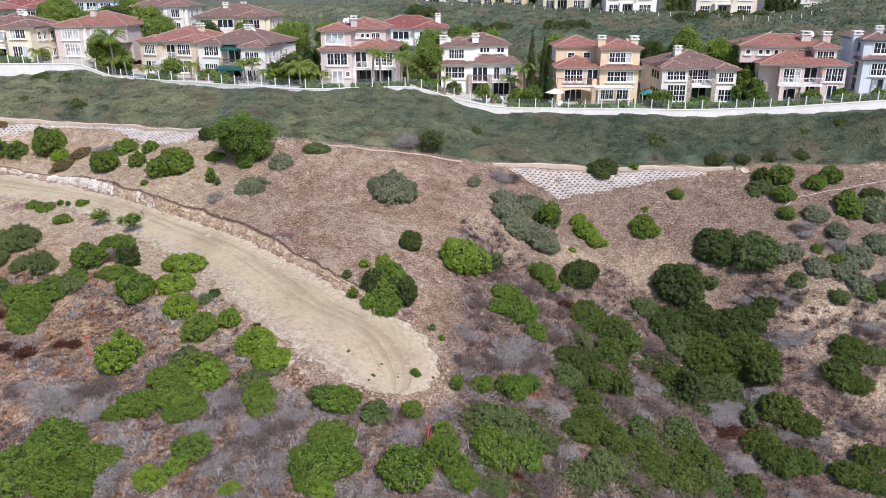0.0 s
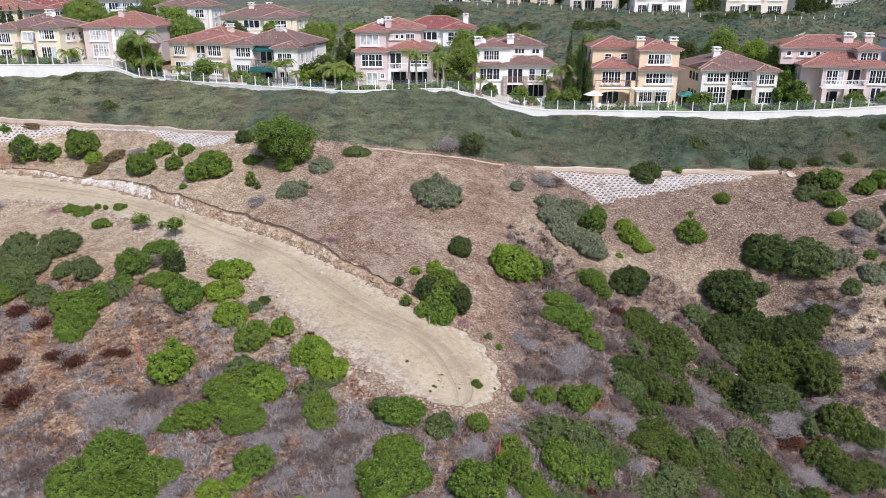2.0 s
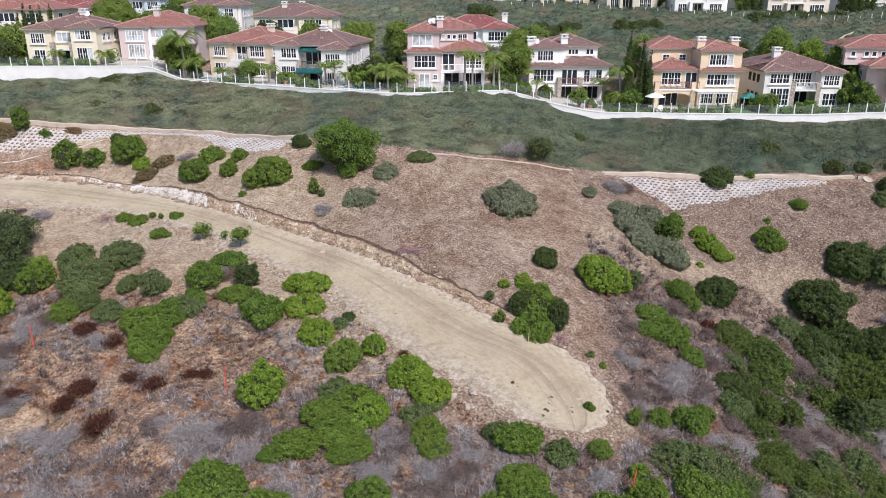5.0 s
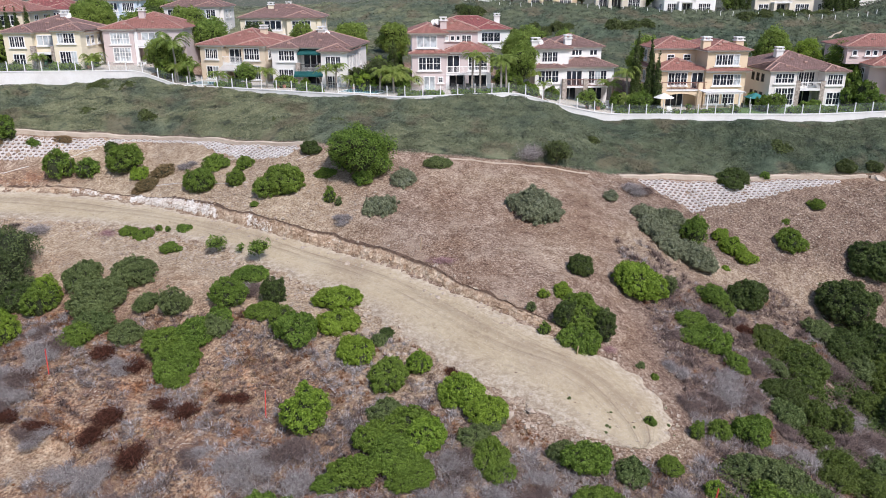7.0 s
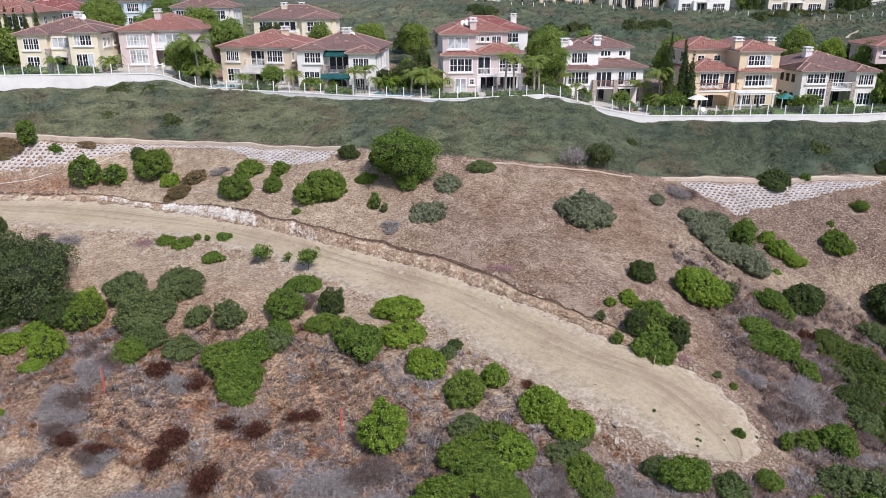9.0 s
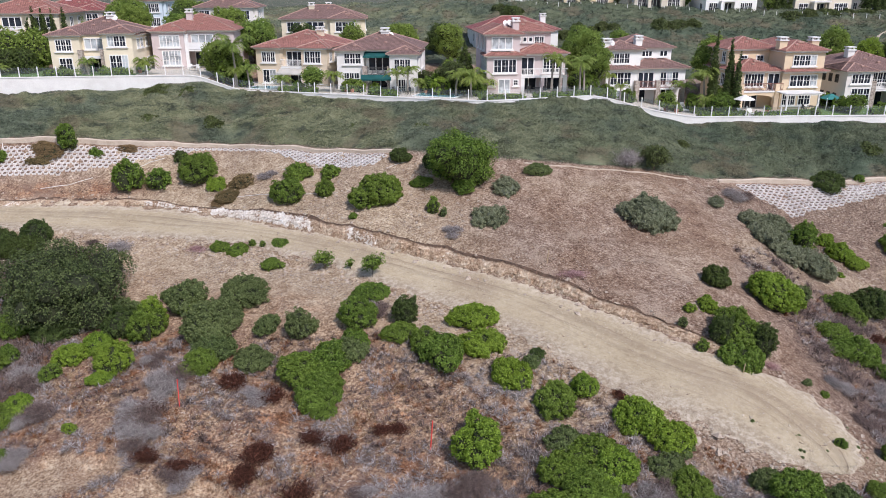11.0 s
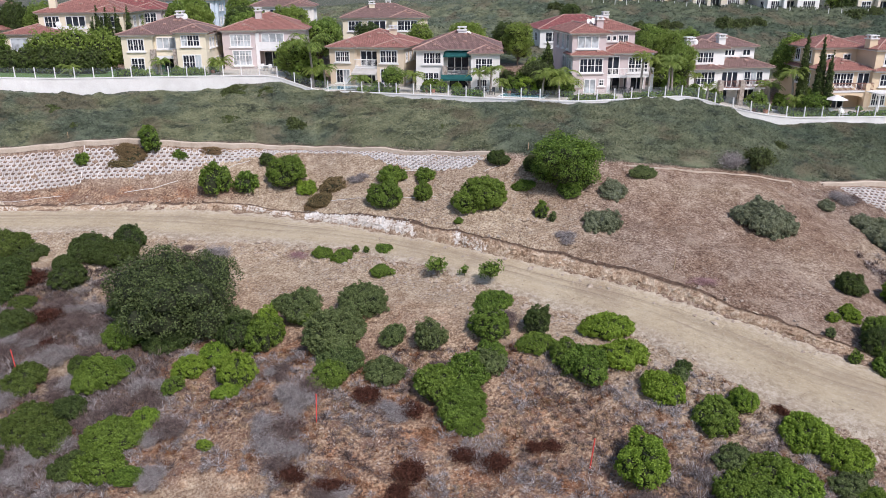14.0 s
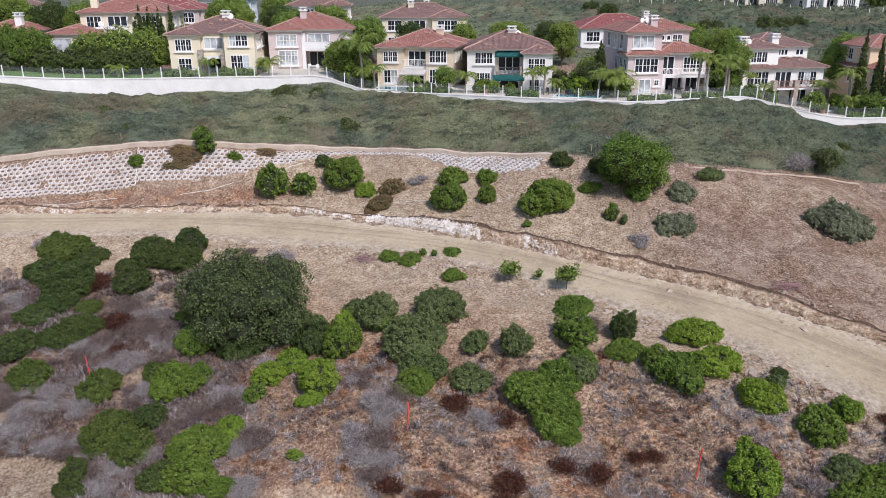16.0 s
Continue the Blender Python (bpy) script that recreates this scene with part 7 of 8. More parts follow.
for kind, material, label, loose in ((SPOTS_DARK, LEAF_DARK, "dark green rounded evergreen shrub on dry soil", 0.0), (SPOTS_GREEN, LEAF_GREEN, "leafy green mounded shrub on the dry slope", 0.0),
                                     (SPOTS_MID, LEAF_MID, "tangled mid-green scrub in the gully", 0.1),
                                     (SPOTS_BRIGHT, LEAF_BRIGHT, "bright yellow-green leafy shrub on the dry slope", 0.0), (SPOTS_DUSTY, LEAF_DUSTY, "dull green spreading shrub with bare twigs showing", 0.15)):
    for spots in kind:
        for s in spots:
            shrub(*s, material, label, loose=loose)
for spots in SPOTS_SAGE:
    for x, y, wide, deep, high in spots:
        shrub(x, y, wide, deep, min(high, (0.5 if wide < 2.8 else 0.32) * wide), LEAF_SAGE, "grey-green feathery sage shrub on bare soil", loose=0.3)
for spots in SPOTS_SUCCULENT:
    for x, y, wide, deep, high in spots:
        shrub(x, y, wide, deep, high * 0.4, LEAF_SUCCULENT, "low red and green succulent patch", "succulent_mat", "succulent", "succulents")
for spots in SPOTS_DEAD:
    for x, y, wide, deep, high in spots:
        few = 1 if wide < 1.9 else 3
        for k in range(few):
            a, d, share = 2.1 * k + rng.random(), (0.27 if few > 1 else 0.0), (0.55 + 0.2 * rng.random() if few > 1 else 1.0)
            if rng.random() < 0.25:
                dead_shrub(x + d * wide * math.cos(a), y + d * deep * math.sin(a), wide * share, deep * share, min(high, 0.6 * wide) * 0.8, BROWNED, "bare brown dead shrub with fine twigs")
            else:
                dead_shrub(x + d * wide * math.cos(a), y + d * deep * math.sin(a), wide * share, deep * share, min(high, 0.6 * wide) * 0.8, DEAD, "bare grey dead shrub with fine twigs")
PINKED = [twig_burst("twigs", 9, 300, PINKTWIG, 0.5, 0.006, 2.0)]
for x, y, wide, deep, high in ((-16.5, 75.2, 2.6, 1.8, 0.4), (-52.2, 89.1, 2.4, 2.0, 0.4), (-3.3, 63.7, 1.2, 1.2, 0.4)):
    dead_shrub(x, y, wide, deep, high, PINKED, "flattened pinkish dead stalks on the bare slope")
for spots in SPOTS_RUST:
    for x, y, wide, deep, high in spots:
        dead_shrub(x, y, wide, deep, min(high, 0.5 * wide), RUSTY, "dead rust-brown shrub of matted twigs")


# ---- trees ----
def tree(x, y, ground, high, wide, material, label, seed, trunk=0.35, dense=1.0, lobes=12, bark=BARK, name="tree", low=0.28):
    """A tapered trunk that forks into limbs, under a lobed crown."""
    r = np.random.default_rng(seed)
    t = thing(name, pose(x, y, ground, 0, 0, r.random() * 360), label, "tree", "trees")
    fork = high * low
    pieces = [tube([(0, 0, -0.4), (0.05 * wide * r.normal() * 0.3, 0, fork * 0.6), (0, 0, fork + high * 0.1)], trunk * 0.5, 8, 0.7)]
    shapes = [(0, 0, fork + (high - fork) * 0.52, wide * 0.34, wide * 0.34, (high - fork) * 0.46)]
    for k in range(lobes):
        a = 2 * math.pi * (k + r.random() * 0.6) * 0.382
        d = wide * 0.5 * (0.35 + 0.40 * r.random())
        z = fork + (high - fork) * (0.15 + 0.68 * r.random())
        s = wide * (0.12 + 0.09 * r.random())
        shapes.append((d * math.cos(a), d * math.sin(a), z, s, s, s * (0.8 + 0.4 * r.random())))
        if k < 7:
            pieces.append(tube([(0, 0, fork * 0.8), (d * 0.5 * math.cos(a), d * 0.5 * math.sin(a), (fork + z) * 0.5), (d * math.cos(a), d * math.sin(a), z)], trunk * 0.2, 5, 0.4))
    under(new("trunk", mesh_of("trunk", *joined(pieces), bark)), t)
    leaf = min(0.17, max(0.12, 0.024 * wide)) if y > 96 else 0.12
    leaf, gap = (0.125, 0.60) if wide > 9 else (leaf, 0.36 + 0.02 * wide)
    clumps = int(min(420, 1.5 * dense * wide * high / gap ** 2))
    under(new("crown", clumped("crown", shapes, r, clumps, int(2.6 * (gap / leaf) ** 2 + 16), leaf, material, 0.05, fork * 0.5, 0.80, gap)), t)
    return t


def cypress(x, y, ground, high, wide, seed, label="slim dark green cypress tree"):
    r = np.random.default_rng(seed)
    t = thing("cypress", pose(x, y, ground), label, "tree", "cypresses")
    under(new("trunk", mesh_of("trunk", *tube([(0, 0, -0.3), (0, 0, high * 0.3)], 0.12, 6, 0.6), BARK)), t)
    shapes = [(0.05 * wide * r.normal(), 0.05 * wide * r.normal(), high * (0.06 + 0.9 * k / 9), *(2 * [wide * 0.5 * (1.02 - (k / 9.5) ** 2.2)]), high * 0.10) for k in range(10)]
    under(new("crown", crown("crown", shapes, int(420 * high * wide), 0.13, LEAF_DARK, r, 0.05, 0.8)), t)
    return t


def palm(x, y, ground, high, spread, seed, fronds=22, label="slender palm with arching green fronds"):
    """A ringed trunk and arching feather fronds."""
    r = np.random.default_rng(seed)
    t = thing("palm", pose(x, y, ground), label, "palm tree", "palms")
    bend = r.normal(0, 0.05, 2) * high
    stem = [(bend[0] * k * k, bend[1] * k * k, -0.3 + (high + 0.3) * k) for k in np.linspace(0, 1, 6)]
    under(new("trunk", mesh_of("trunk", *tube(stem, 0.16, 8, 0.75), PALE_BARK)), t)
    vs, fs = [], []
    top = np.array(stem[-1])
    for k in range(fronds):
        a, lift = 2.4 * k + r.random() * 0.4, 0.25 + 1.25 * r.random()
        way, side = np.array([math.cos(a), math.sin(a), 0]), np.array([-math.sin(a), math.cos(a), 0])
        long = spread * 0.55 * (0.75 + 0.4 * r.random())
        spine = [top + way * long * f * (1 - 0.15 * f) + np.array([0, 0, long * (lift * f - (0.40 + lift * 0.62) * f * f)]) for f in np.linspace(0, 1, 9)]
        for i, p in enumerate(spine[:-1]):
            q = spine[i + 1]
            w = long * 0.22 * math.sin(math.pi * min(0.97, (i + 0.9) / 9)) + 0.03
            for j in range(4):
                o = p + (q - p) * j / 4
                for sgn in (-1, 1):
                    n = len(vs)
                    tip = o + side * sgn * w + (q - p) * 0.9 + np.array([0, 0, -w * 0.45])
                    vs += [o, o + (q - p) * 0.22, tip]
                    fs.append([n, n + 1, n + 2])
    under(new("fronds", mesh_of("fronds", np.array(vs), fs, LEAF_PALM)), t)
    return t


def hedge(x0, y0, x1, y1, ground, high, deep, material, label, seed=1):
    """A clipped hedge as a row of leafy lumps."""
    r = np.random.default_rng(seed)
    long = math.hypot(x1 - x0, y1 - y0)
    t = thing("hedge", pose(x0, y0, ground, 0, 0, math.degrees(math.atan2(y1 - y0, x1 - x0))), label, "hedge", "hedges")
    n = max(2, int(long / (0.7 * deep)))
    shapes = [(long * (k + 0.5) / n, 0.08 * r.normal(), high * 0.5, long / n * 0.75, deep * 0.5, high * (0.5 + 0.05 * r.normal())) for k in range(n)]
    under(new("foliage", crown("foliage", shapes, int(min(17000, 190 * long * (high + deep))), 0.18, material, r, 0.02, 0.85)), t)
    return t

LEAF_FOR = {"round": LEAF_TREE, "far": LEAF_TREE, "hill": LEAF_DARK, "dark": LEAF_GREEN, "olive": LEAF_OLIVE, "bright": LEAF_BRIGHT}
LABEL_FOR = {"round": "round leafy green garden tree behind the fence", "far": "broad green tree behind the houses", "hill": "dark green tree on the upper slope", "dark": "dense dark green garden tree",
             "olive": "olive-green bushy garden tree", "bright": "bright yellow-green young tree"}
seed = 20
for kind, spots in (("round", TREES_ROUND), ("far", TREES_FAR), ("hill", TREES_HILL), ("dark", TREES_DARK), ("olive", TREES_OLIVE), ("bright", TREES_BRIGHT)):
    for x, y, high, wide in spots:
        seed += 1
        tree(x, y, float(land(x, y)), 0.8 * high, max(0.9 * wide, 0.5 * high), LEAF_FOR[kind], LABEL_FOR[kind], seed, 0.3, 1.0, 11, low=0.16)
for x, y, high, wide in CYPRESSES:
    seed += 1
    cypress(x, y, float(land(x, y)), high, wide * 1.15, seed)
for x, y, high, wide in PALMS:
    seed += 1
    palm(x, y, float(land(x, y)), high, wide * 1.25, seed)

# ---- big trees on the hillside ----
tree(-62.5, 80.5, float(land(-62.5, 80.5)), 4.6, 10.6, LEAF_OAK, "large dark green spreading oak on the slope", 301, 0.7, 1.6, 30, low=0.03)
tree(-24.6, 91.6, float(land(-24.6, 91.6)), 5.3, 7.2, LEAF_GREEN, "broad dull green tree on the upper slope", 302, 0.5, 1.2, 13, low=0.02)


# ---- ground cover on the slope below the wall and on the slope behind the houses ----
def cover_points(n, seed):
    r = np.random.default_rng(seed)
    x = r.uniform(-108, 86, n)
    a, b = along(DRAIN, x, 1) + 0.9, along(EDGE, x, 1) - 0.4
    return x, a + (b - a) * r.random(n), r


def back_points(n, seed):
    r = np.random.default_rng(seed)
    x = r.uniform(-110, 110, n)
    a, b = along(BACK, x, 1) + 1, along(BROW, x, 1) + 10
    return x, a + (b - a) * r.random(n), r


def lumps(x, y):
    a = np.sin(0.75 * x + 0.5 * y + 2 * np.sin(0.31 * x)) * np.sin(1.15 * y - 0.35 * x + np.sin(0.4 * x))
    b = np.sin(0.31 * x + 0.55 * y + np.sin(0.17 * x)) * np.sin(0.48 * y - 0.22 * x + 1.3)
    return 0.34 * (1 + b) + 0.26 * (1 + a) + 0.10 * np.sin(2.1 * x + 1.4 * y + 2 * a) * np.sin(2.6 * y - 0.7 * x) + 0.05 * np.sin(5.1 * x) * np.sin(4.7 * y + x)


def tufts(name, x, y, r, size, material, lift, label, category="ground cover", flat=0.9):
    lift = lift * np.clip(np.minimum((along(EDGE, x, 1) - y) / 1.5, (y - along(DRAIN, x, 1) - 0.5) / 2.2), 0.12, 1) if y.max() < 125 else lift
    z = land(x, y) + lift + size * 0.2 * r.random(len(x))
    up = np.tile((0.0, -0.3, flat), (len(x), 1))
    v, f = leaf_quads(np.stack([x, y, z], -1), up, size, r, 1.1, 0.45)
    return tagged(new(name, mesh_of(name, v, f, material)), label, category, kind="stuff")


def carpet(name, x0, x1, low_line, high_line, step, rows, label):
    x = np.arange(x0, x1, step)
    f = np.linspace(0, 1, rows)[None]
    a, b = low_line(x)[:, None], high_line(x)[:, None]
    X, Y = np.repeat(x[:, None], rows, 1), a + (b - a) * f
    rim = np.clip(np.minimum(f * rows / 9, (1 - f) * rows / 4), 0, 1) ** 0.7
    Z = land(X, Y) + (lumps(X, Y) + rng.normal(0, 0.05, X.shape)) * rim + 0.10 * rim - 0.04
    return tagged(new(name, mesh_of(name, np.stack([X, Y, Z], -1).reshape(-1, 3), grid_faces(len(x), rows), COVER_BED)), label, "ground cover", kind="stuff")


COVER_BED = cover_leaf("matted_ground_cover", True)
carpet("ground_cover_mat", -108, 86, lambda x: along(DRAIN, x, 1) + 0.75 + 0.3 * np.sin(x * 0.9), lambda x: along(EDGE, x, 1) - 0.3, 0.3, 46, "matted grey-green ground cover on the slope")
carpet("ground_cover_mat", -112, 112, lambda x: along(BACK, x, 1) + 1, lambda x: along(BROW, x, 1) + 8, 0.8, 50, "matted grey-green ground cover on the upper slope")
x, y, r = cover_points(250000, 11)
tufts("ground_cover_leaves", x, y, r, 0.12, LEAF_COVER, 0.12 + lumps(x, y), "grey-green leafy ground cover on the slope")
x, y, r = cover_points(26000, 13)
y = along(DRAIN, x, 1) + 0.45 + 2.0 * r.random(len(x))
tufts("ground_cover_leaves", x, y, r, 0.13, LEAF_COVER, 0.10 + 0.5 * lumps(x, y), "grey-green leafy fringe of the ground cover")
x, y, r = back_points(110000, 12)
tufts("ground_cover_leaves", x, y, r, 0.22, LEAF_COVER, 0.14 + lumps(x, y), "grey-green leafy ground cover on the upper slope")


# ---- low dry brush over the lower slope and the gully ----
def brush_blades(name, n, seed, where, size, material, label, blades=12, width=0.022):
    """Low dead brush: rounded tussocks of many fine twigs that burst from one foot."""
    r = np.random.default_rng(seed)
    x, y = where(r, n)
    k = np.repeat(np.arange(len(x)), blades)
    a, up = r.uniform(0, 6.283, len(k)), r.uniform(0.12, 1.0, len(k))
    out = np.sqrt(1 - up * up)
    s = (size * (0.35 + 1.1 * r.random(len(x)) ** 1.6))[k]
    high = r.uniform(0.55, 0.95, len(x))[k]
    d = np.stack([np.cos(a) * out, np.sin(a) * out, up * high], -1)
    start = r.uniform(0.0, 0.55, len(k))
    spot = np.stack([x, y, land(x, y) - 0.02], -1)[k]
    foot = spot + d * (s * start)[:, None] + r.normal(0, 0.10, (len(k), 3)) * s[:, None] * (1, 1, 0)
    tip = spot + (d + r.normal(0, 0.16, (len(k), 3))) * (s * r.uniform(0.8, 1.15, len(k)))[:, None]
    side = np.stack([-np.sin(a), np.cos(a), 0 * a], -1) * width
    v = np.stack([foot - side, foot + side, tip + side * 0.3], 1)
    return tagged(new(name, mesh_of(name, v.reshape(-1, 3), np.arange(3 * len(k)).reshape(-1, 3), material)), label, "dry brush", kind="stuff")


def lower_slope(r, n):
    x = r.uniform(-100, 10, n)
    a, b = along(SPUR, x, 1) - 11, along(ROAD_LOW, x, 1) - 2.0 - np.interp(x, [-75, -55, -40, -28, -20], [3, 14, 10, 4, 0])
    y = a + (b - a) * r.random(n) ** 0.8
    keep = ~bare(x, y)
    return x[keep], y[keep]


def gully(r, n):
    x = r.uniform(2, 62, n)
    return x, r.uniform(40, 81, n) - 0.1 * x + 2 * np.sin(x * 0.4)


def patchy(where, scale, cut, phase):
    def pick(r, n):
        x, y = where(r, int(n * 2.2))
        keep = np.sin(x * scale + phase) * np.sin(y * scale * 1.2 - phase) + 0.5 * np.sin(x * scale * 2.3 + y * scale * 1.7) + r.normal(0, 0.3, len(x)) > cut
        return x[keep][:n], y[keep][:n]
    return pick


def upper_slope(r, n):
    x = r.uniform(-100, 60, n)
    a, b = along(ROAD_HIGH, x, 1) + 1.3, along(DRAIN, x, 1) - 0.8
    y = a + (b - a) * r.random(n)
    keep = (x > -52) | (y < along(DRAIN, x, 1) - 5.5)
    return x[keep], y[keep]


def near_foot(r, n):
    x, y = r.uniform(-52, 4, n), r.uniform(40, 58, n)
    keep = (y < 60 + 0.25 * (x + 14)) & ~bare(x, y) & ((x < -17) | (y < 51.2) | (x > 1.5))
    return x[keep], y[keep]


def west_slope(r, n):
    x, y = r.uniform(-100, -62, n), r.uniform(62, 90, n)
    keep = ~bare(x, y)
    return x[keep], y[keep]


def verge(r, n):
    x = r.uniform(-100, -14, n)
    a, b = along(SHOULDER, x, 1), along(ROAD_LOW, x, 1) - 1.0
    return x, a + (b - a) * r.random(n)


brush_blades("grey_brush", 3790, 31, patchy(lower_slope, 0.45, 0.15, 0.3), 0.62, TWIG, "low tangle of dead grey brush on the slope", 46, 0.019)
brush_blades("brown_brush", 3790, 38, patchy(lower_slope, 0.36, -0.1, 3.3), 0.50, BROWNTWIG, "low dead brown brush on the slope", 36, 0.022)
brush_blades("straw_grass", 5670, 32, patchy(lower_slope, 0.38, 0.0, 2.0), 0.34, STRAW, "tufts of dry tan grass on the slope", 22, 0.022)
brush_blades("rust_brush", 3400, 33, patchy(lower_slope, 0.6, 0.3, 4.0), 0.46, RUSSET, "patches of low russet dead brush", 40, 0.022)
brush_blades("grey_brush", 2025, 34, patchy(gully, 0.5, 0.15, 1.0), 0.75, TWIG, "low tangle of dead grey brush in the gully", 46, 0.020)
brush_blades("brown_brush", 5130, 39, patchy(gully, 0.42, -0.5, 2.0), 0.80, BROWNTWIG, "dense tangle of dead brown brush in the gully", 46, 0.025)
brush_blades("straw_grass", 1620, 35, patchy(gully, 0.4, 0.1, 3.0), 0.42, STRAW, "tufts of dry tan grass in the gully", 22, 0.022)
brush_blades("rust_brush", 945, 43, patchy(gully, 0.55, 0.2, 0.4), 0.5, RUSSET, "patches of low russet dead brush in the gully", 36, 0.022)
brush_blades("brown_brush", 4860, 40, patchy(west_slope, 0.4, -0.6, 1.9), 0.72, BROWNTWIG, "dense dead brown brush on the western slope", 44, 0.023)
brush_blades("grey_brush", 2025, 44, patchy(west_slope, 0.5, 0.0, 0.6), 0.75, TWIG, "low tangle of dead grey brush on the western slope", 44, 0.020)
brush_blades("grey_brush", 2106, 41, patchy(near_foot, 0.5, -0.1, 1.1), 0.72, TWIG, "low tangle of dead grey brush at the foot of the slope", 50, 0.019)
brush_blades("brown_brush", 2737, 42, patchy(near_foot, 0.4, -0.5, 2.7), 0.58, BROWNTWIG, "low dead brown brush at the foot of the slope", 40, 0.022)
brush_blades("straw_grass", 4050, 36, patchy(upper_slope, 0.5, -0.2, 1.5), 0.16, STRAW, "short dry grass on the bare slope", 10, 0.019)
brush_blades("grey_brush", 1620, 37, patchy(verge, 0.5, -0.1, 2.5), 0.18, TWIG, "short dead brush on the verge of the track", 12, 0.019)

# ---- litter: flat chips and straw lying on the slopes ----
def litter(name, n, seed, where, low, high, material, label):
    r = np.random.default_rng(seed)
    x, y = where(r, n)
    s, a = low + (high - low) * r.random(len(x)) ** 2, r.uniform(0, 6.283, len(x))
    along_way = np.stack([np.cos(a), np.sin(a), r.normal(0, 0.15, len(x))], -1) * s[:, None]
    side = np.stack([-np.sin(a), np.cos(a), r.normal(0.2, 0.3, len(x))], -1) * (s * 0.28)[:, None]
    c = np.stack([x, y, land(x, y) + 0.03 + 0.04 * r.random(len(x))], -1)
    v = np.stack([c - along_way, c + side, c + along_way, c - side], 1)
    return tagged(new(name, mesh_of(name, v.reshape(-1, 3), np.arange(4 * len(x)).reshape(-1, 4), material)), label, "litter", kind="stuff")


def east_slope(r, n):
    x = r.uniform(2, 66, n)
    b = along(DRAIN, x, 1) - 1.0
    return x, 66 + (b - 66) * r.random(n)


MULCH = surface("pale_dry_mulch", (0.32, 0.25, 0.19), (0.58, 0.50, 0.41), 0.6, 7.0, 0.95, 0.2, 0.01)
SHADE_LITTER = surface("dark_dry_litter", (0.11, 0.066, 0.048), (0.25, 0.165, 0.12), 0.6, 7.0, 0.95, 0.2, 0.01)
litter("mulch", 14000, 51, patchy(east_slope, 0.35, -0.2, 0.7), 0.06, 0.26, MULCH, "pale chips and straw on the bare slope")
litter("dark_litter", 14000, 52, patchy(east_slope, 0.45, 0.1, 2.2), 0.06, 0.22, SHADE_LITTER, "dark dry leaf litter on the bare slope")
litter("mulch", 12000, 53, patchy(upper_slope, 0.30, 0.0, 1.2), 0.05, 0.18, MULCH, "pale chips and straw above the track")
litter("dark_litter", 16000, 54, patchy(upper_slope, 0.42, -0.1, 3.1), 0.05, 0.20, SHADE_LITTER, "dark dry leaf litter above the track")
litter("dark_litter", 9000, 55, patchy(lower_slope, 0.5, -0.1, 0.9), 0.06, 0.24, SHADE_LITTER, "dark dry leaf litter on the lower slope")
litter("mulch", 13000, 56, patchy(lower_slope, 0.33, 0.1, 5.0), 0.05, 0.20, MULCH, "pale chips and straw on the lower slope")
def shoulder(r, n):
    q = lower[r.integers(250, 895, n)] + r.normal(0, 0.35, (n, 2))
    way = np.array((0.45, 0.89)) * (r.random(n) ** 1.6 * 4.5 - 1.2)[:, None]
    return (q + way).T


litter("debris", 2600, 58, shoulder, 0.05, 0.24, SHADE_LITTER, "dark broken twigs and roots on the edge of the track")
litter("chips", 3200, 59, shoulder, 0.04, 0.16, MULCH, "pale chips of rock and root on the edge of the track")
litter("mulch", 5000, 57, patchy(verge, 0.5, -0.1, 0.5), 0.05, 0.16, MULCH, "pale chips on the verge of the track")

# ---- bare scrub between the shrubs of the western slope and of the gully ----
standing = [(o.location.x, o.location.y, o.scale.x) for o in scene.objects if o.name.startswith("shrub")] + [(-62.5, 80.5, 10.0)]


def bare_scrub(seed, tries, x0, x1, y0, y1, low, high, inside, label, grey=0.4):
    r = np.random.default_rng(seed)
    for _ in range(tries):
        x, y, wide = r.uniform(x0, x1), r.uniform(y0, y1), r.uniform(low, high)
        if not inside(x, y) or bare(x, y) or any(math.hypot(x - a, y - b) < 0.42 * (wide + c) for a, b, c in standing):
            continue
        standing.append((x, y, wide))
        dead_shrub(x, y, wide, wide, wide * 0.45, DEAD if r.random() < grey else BROWNED, label)


bare_scrub(78, 380, -98, -60, 60, 92, 1.2, 2.8, lambda x, y: 74 - 0.35 * (x + 98) < y < 90 + 0.3 * (x + 75), "bare dead shrub on the western slope")
bare_scrub(77, 420, 3, 48, 44, 78, 1.2, 3.0, lambda x, y: y < 80 - 0.14 * x and (x > 9 or y < 68) and (x < 36 or y < 62 or y > 74), "bare dead shrub in the gully", 0.2)

# ---- low matted scrub that joins the shrubs of the gully ----
def scrub_carpet(cx, cy, rx, ry, n, seed, material, label):
    r = np.random.default_rng(seed)
    a, d = r.uniform(0, 6.283, n), np.sqrt(r.random(n))
    x, y = cx + rx * d * np.cos(a), cy + ry * d * np.sin(a)
    keep = np.sin(x * 0.8 + 1.3 * np.sin(y * 0.6)) * np.sin(y * 0.9 + x * 0.25) + 0.35 * np.sin(x * 2.2 + y * 1.7) > -0.15
    x, y = x[keep], y[keep]
    lift = 0.1 + (0.55 + 0.35 * np.sin(x * 1.3) * np.sin(y * 1.6)) * r.random(len(x)) ** 0.6
    v, f = leaf_quads(np.stack([x, y, land(x, y) + lift], -1), np.tile((0.0, -0.2, 0.9), (len(x), 1)), 0.16, r, 1.2, 0.6)
    return tagged(new("low_scrub", mesh_of("low_scrub", v, f, material)), label, "scrub", kind="stuff")


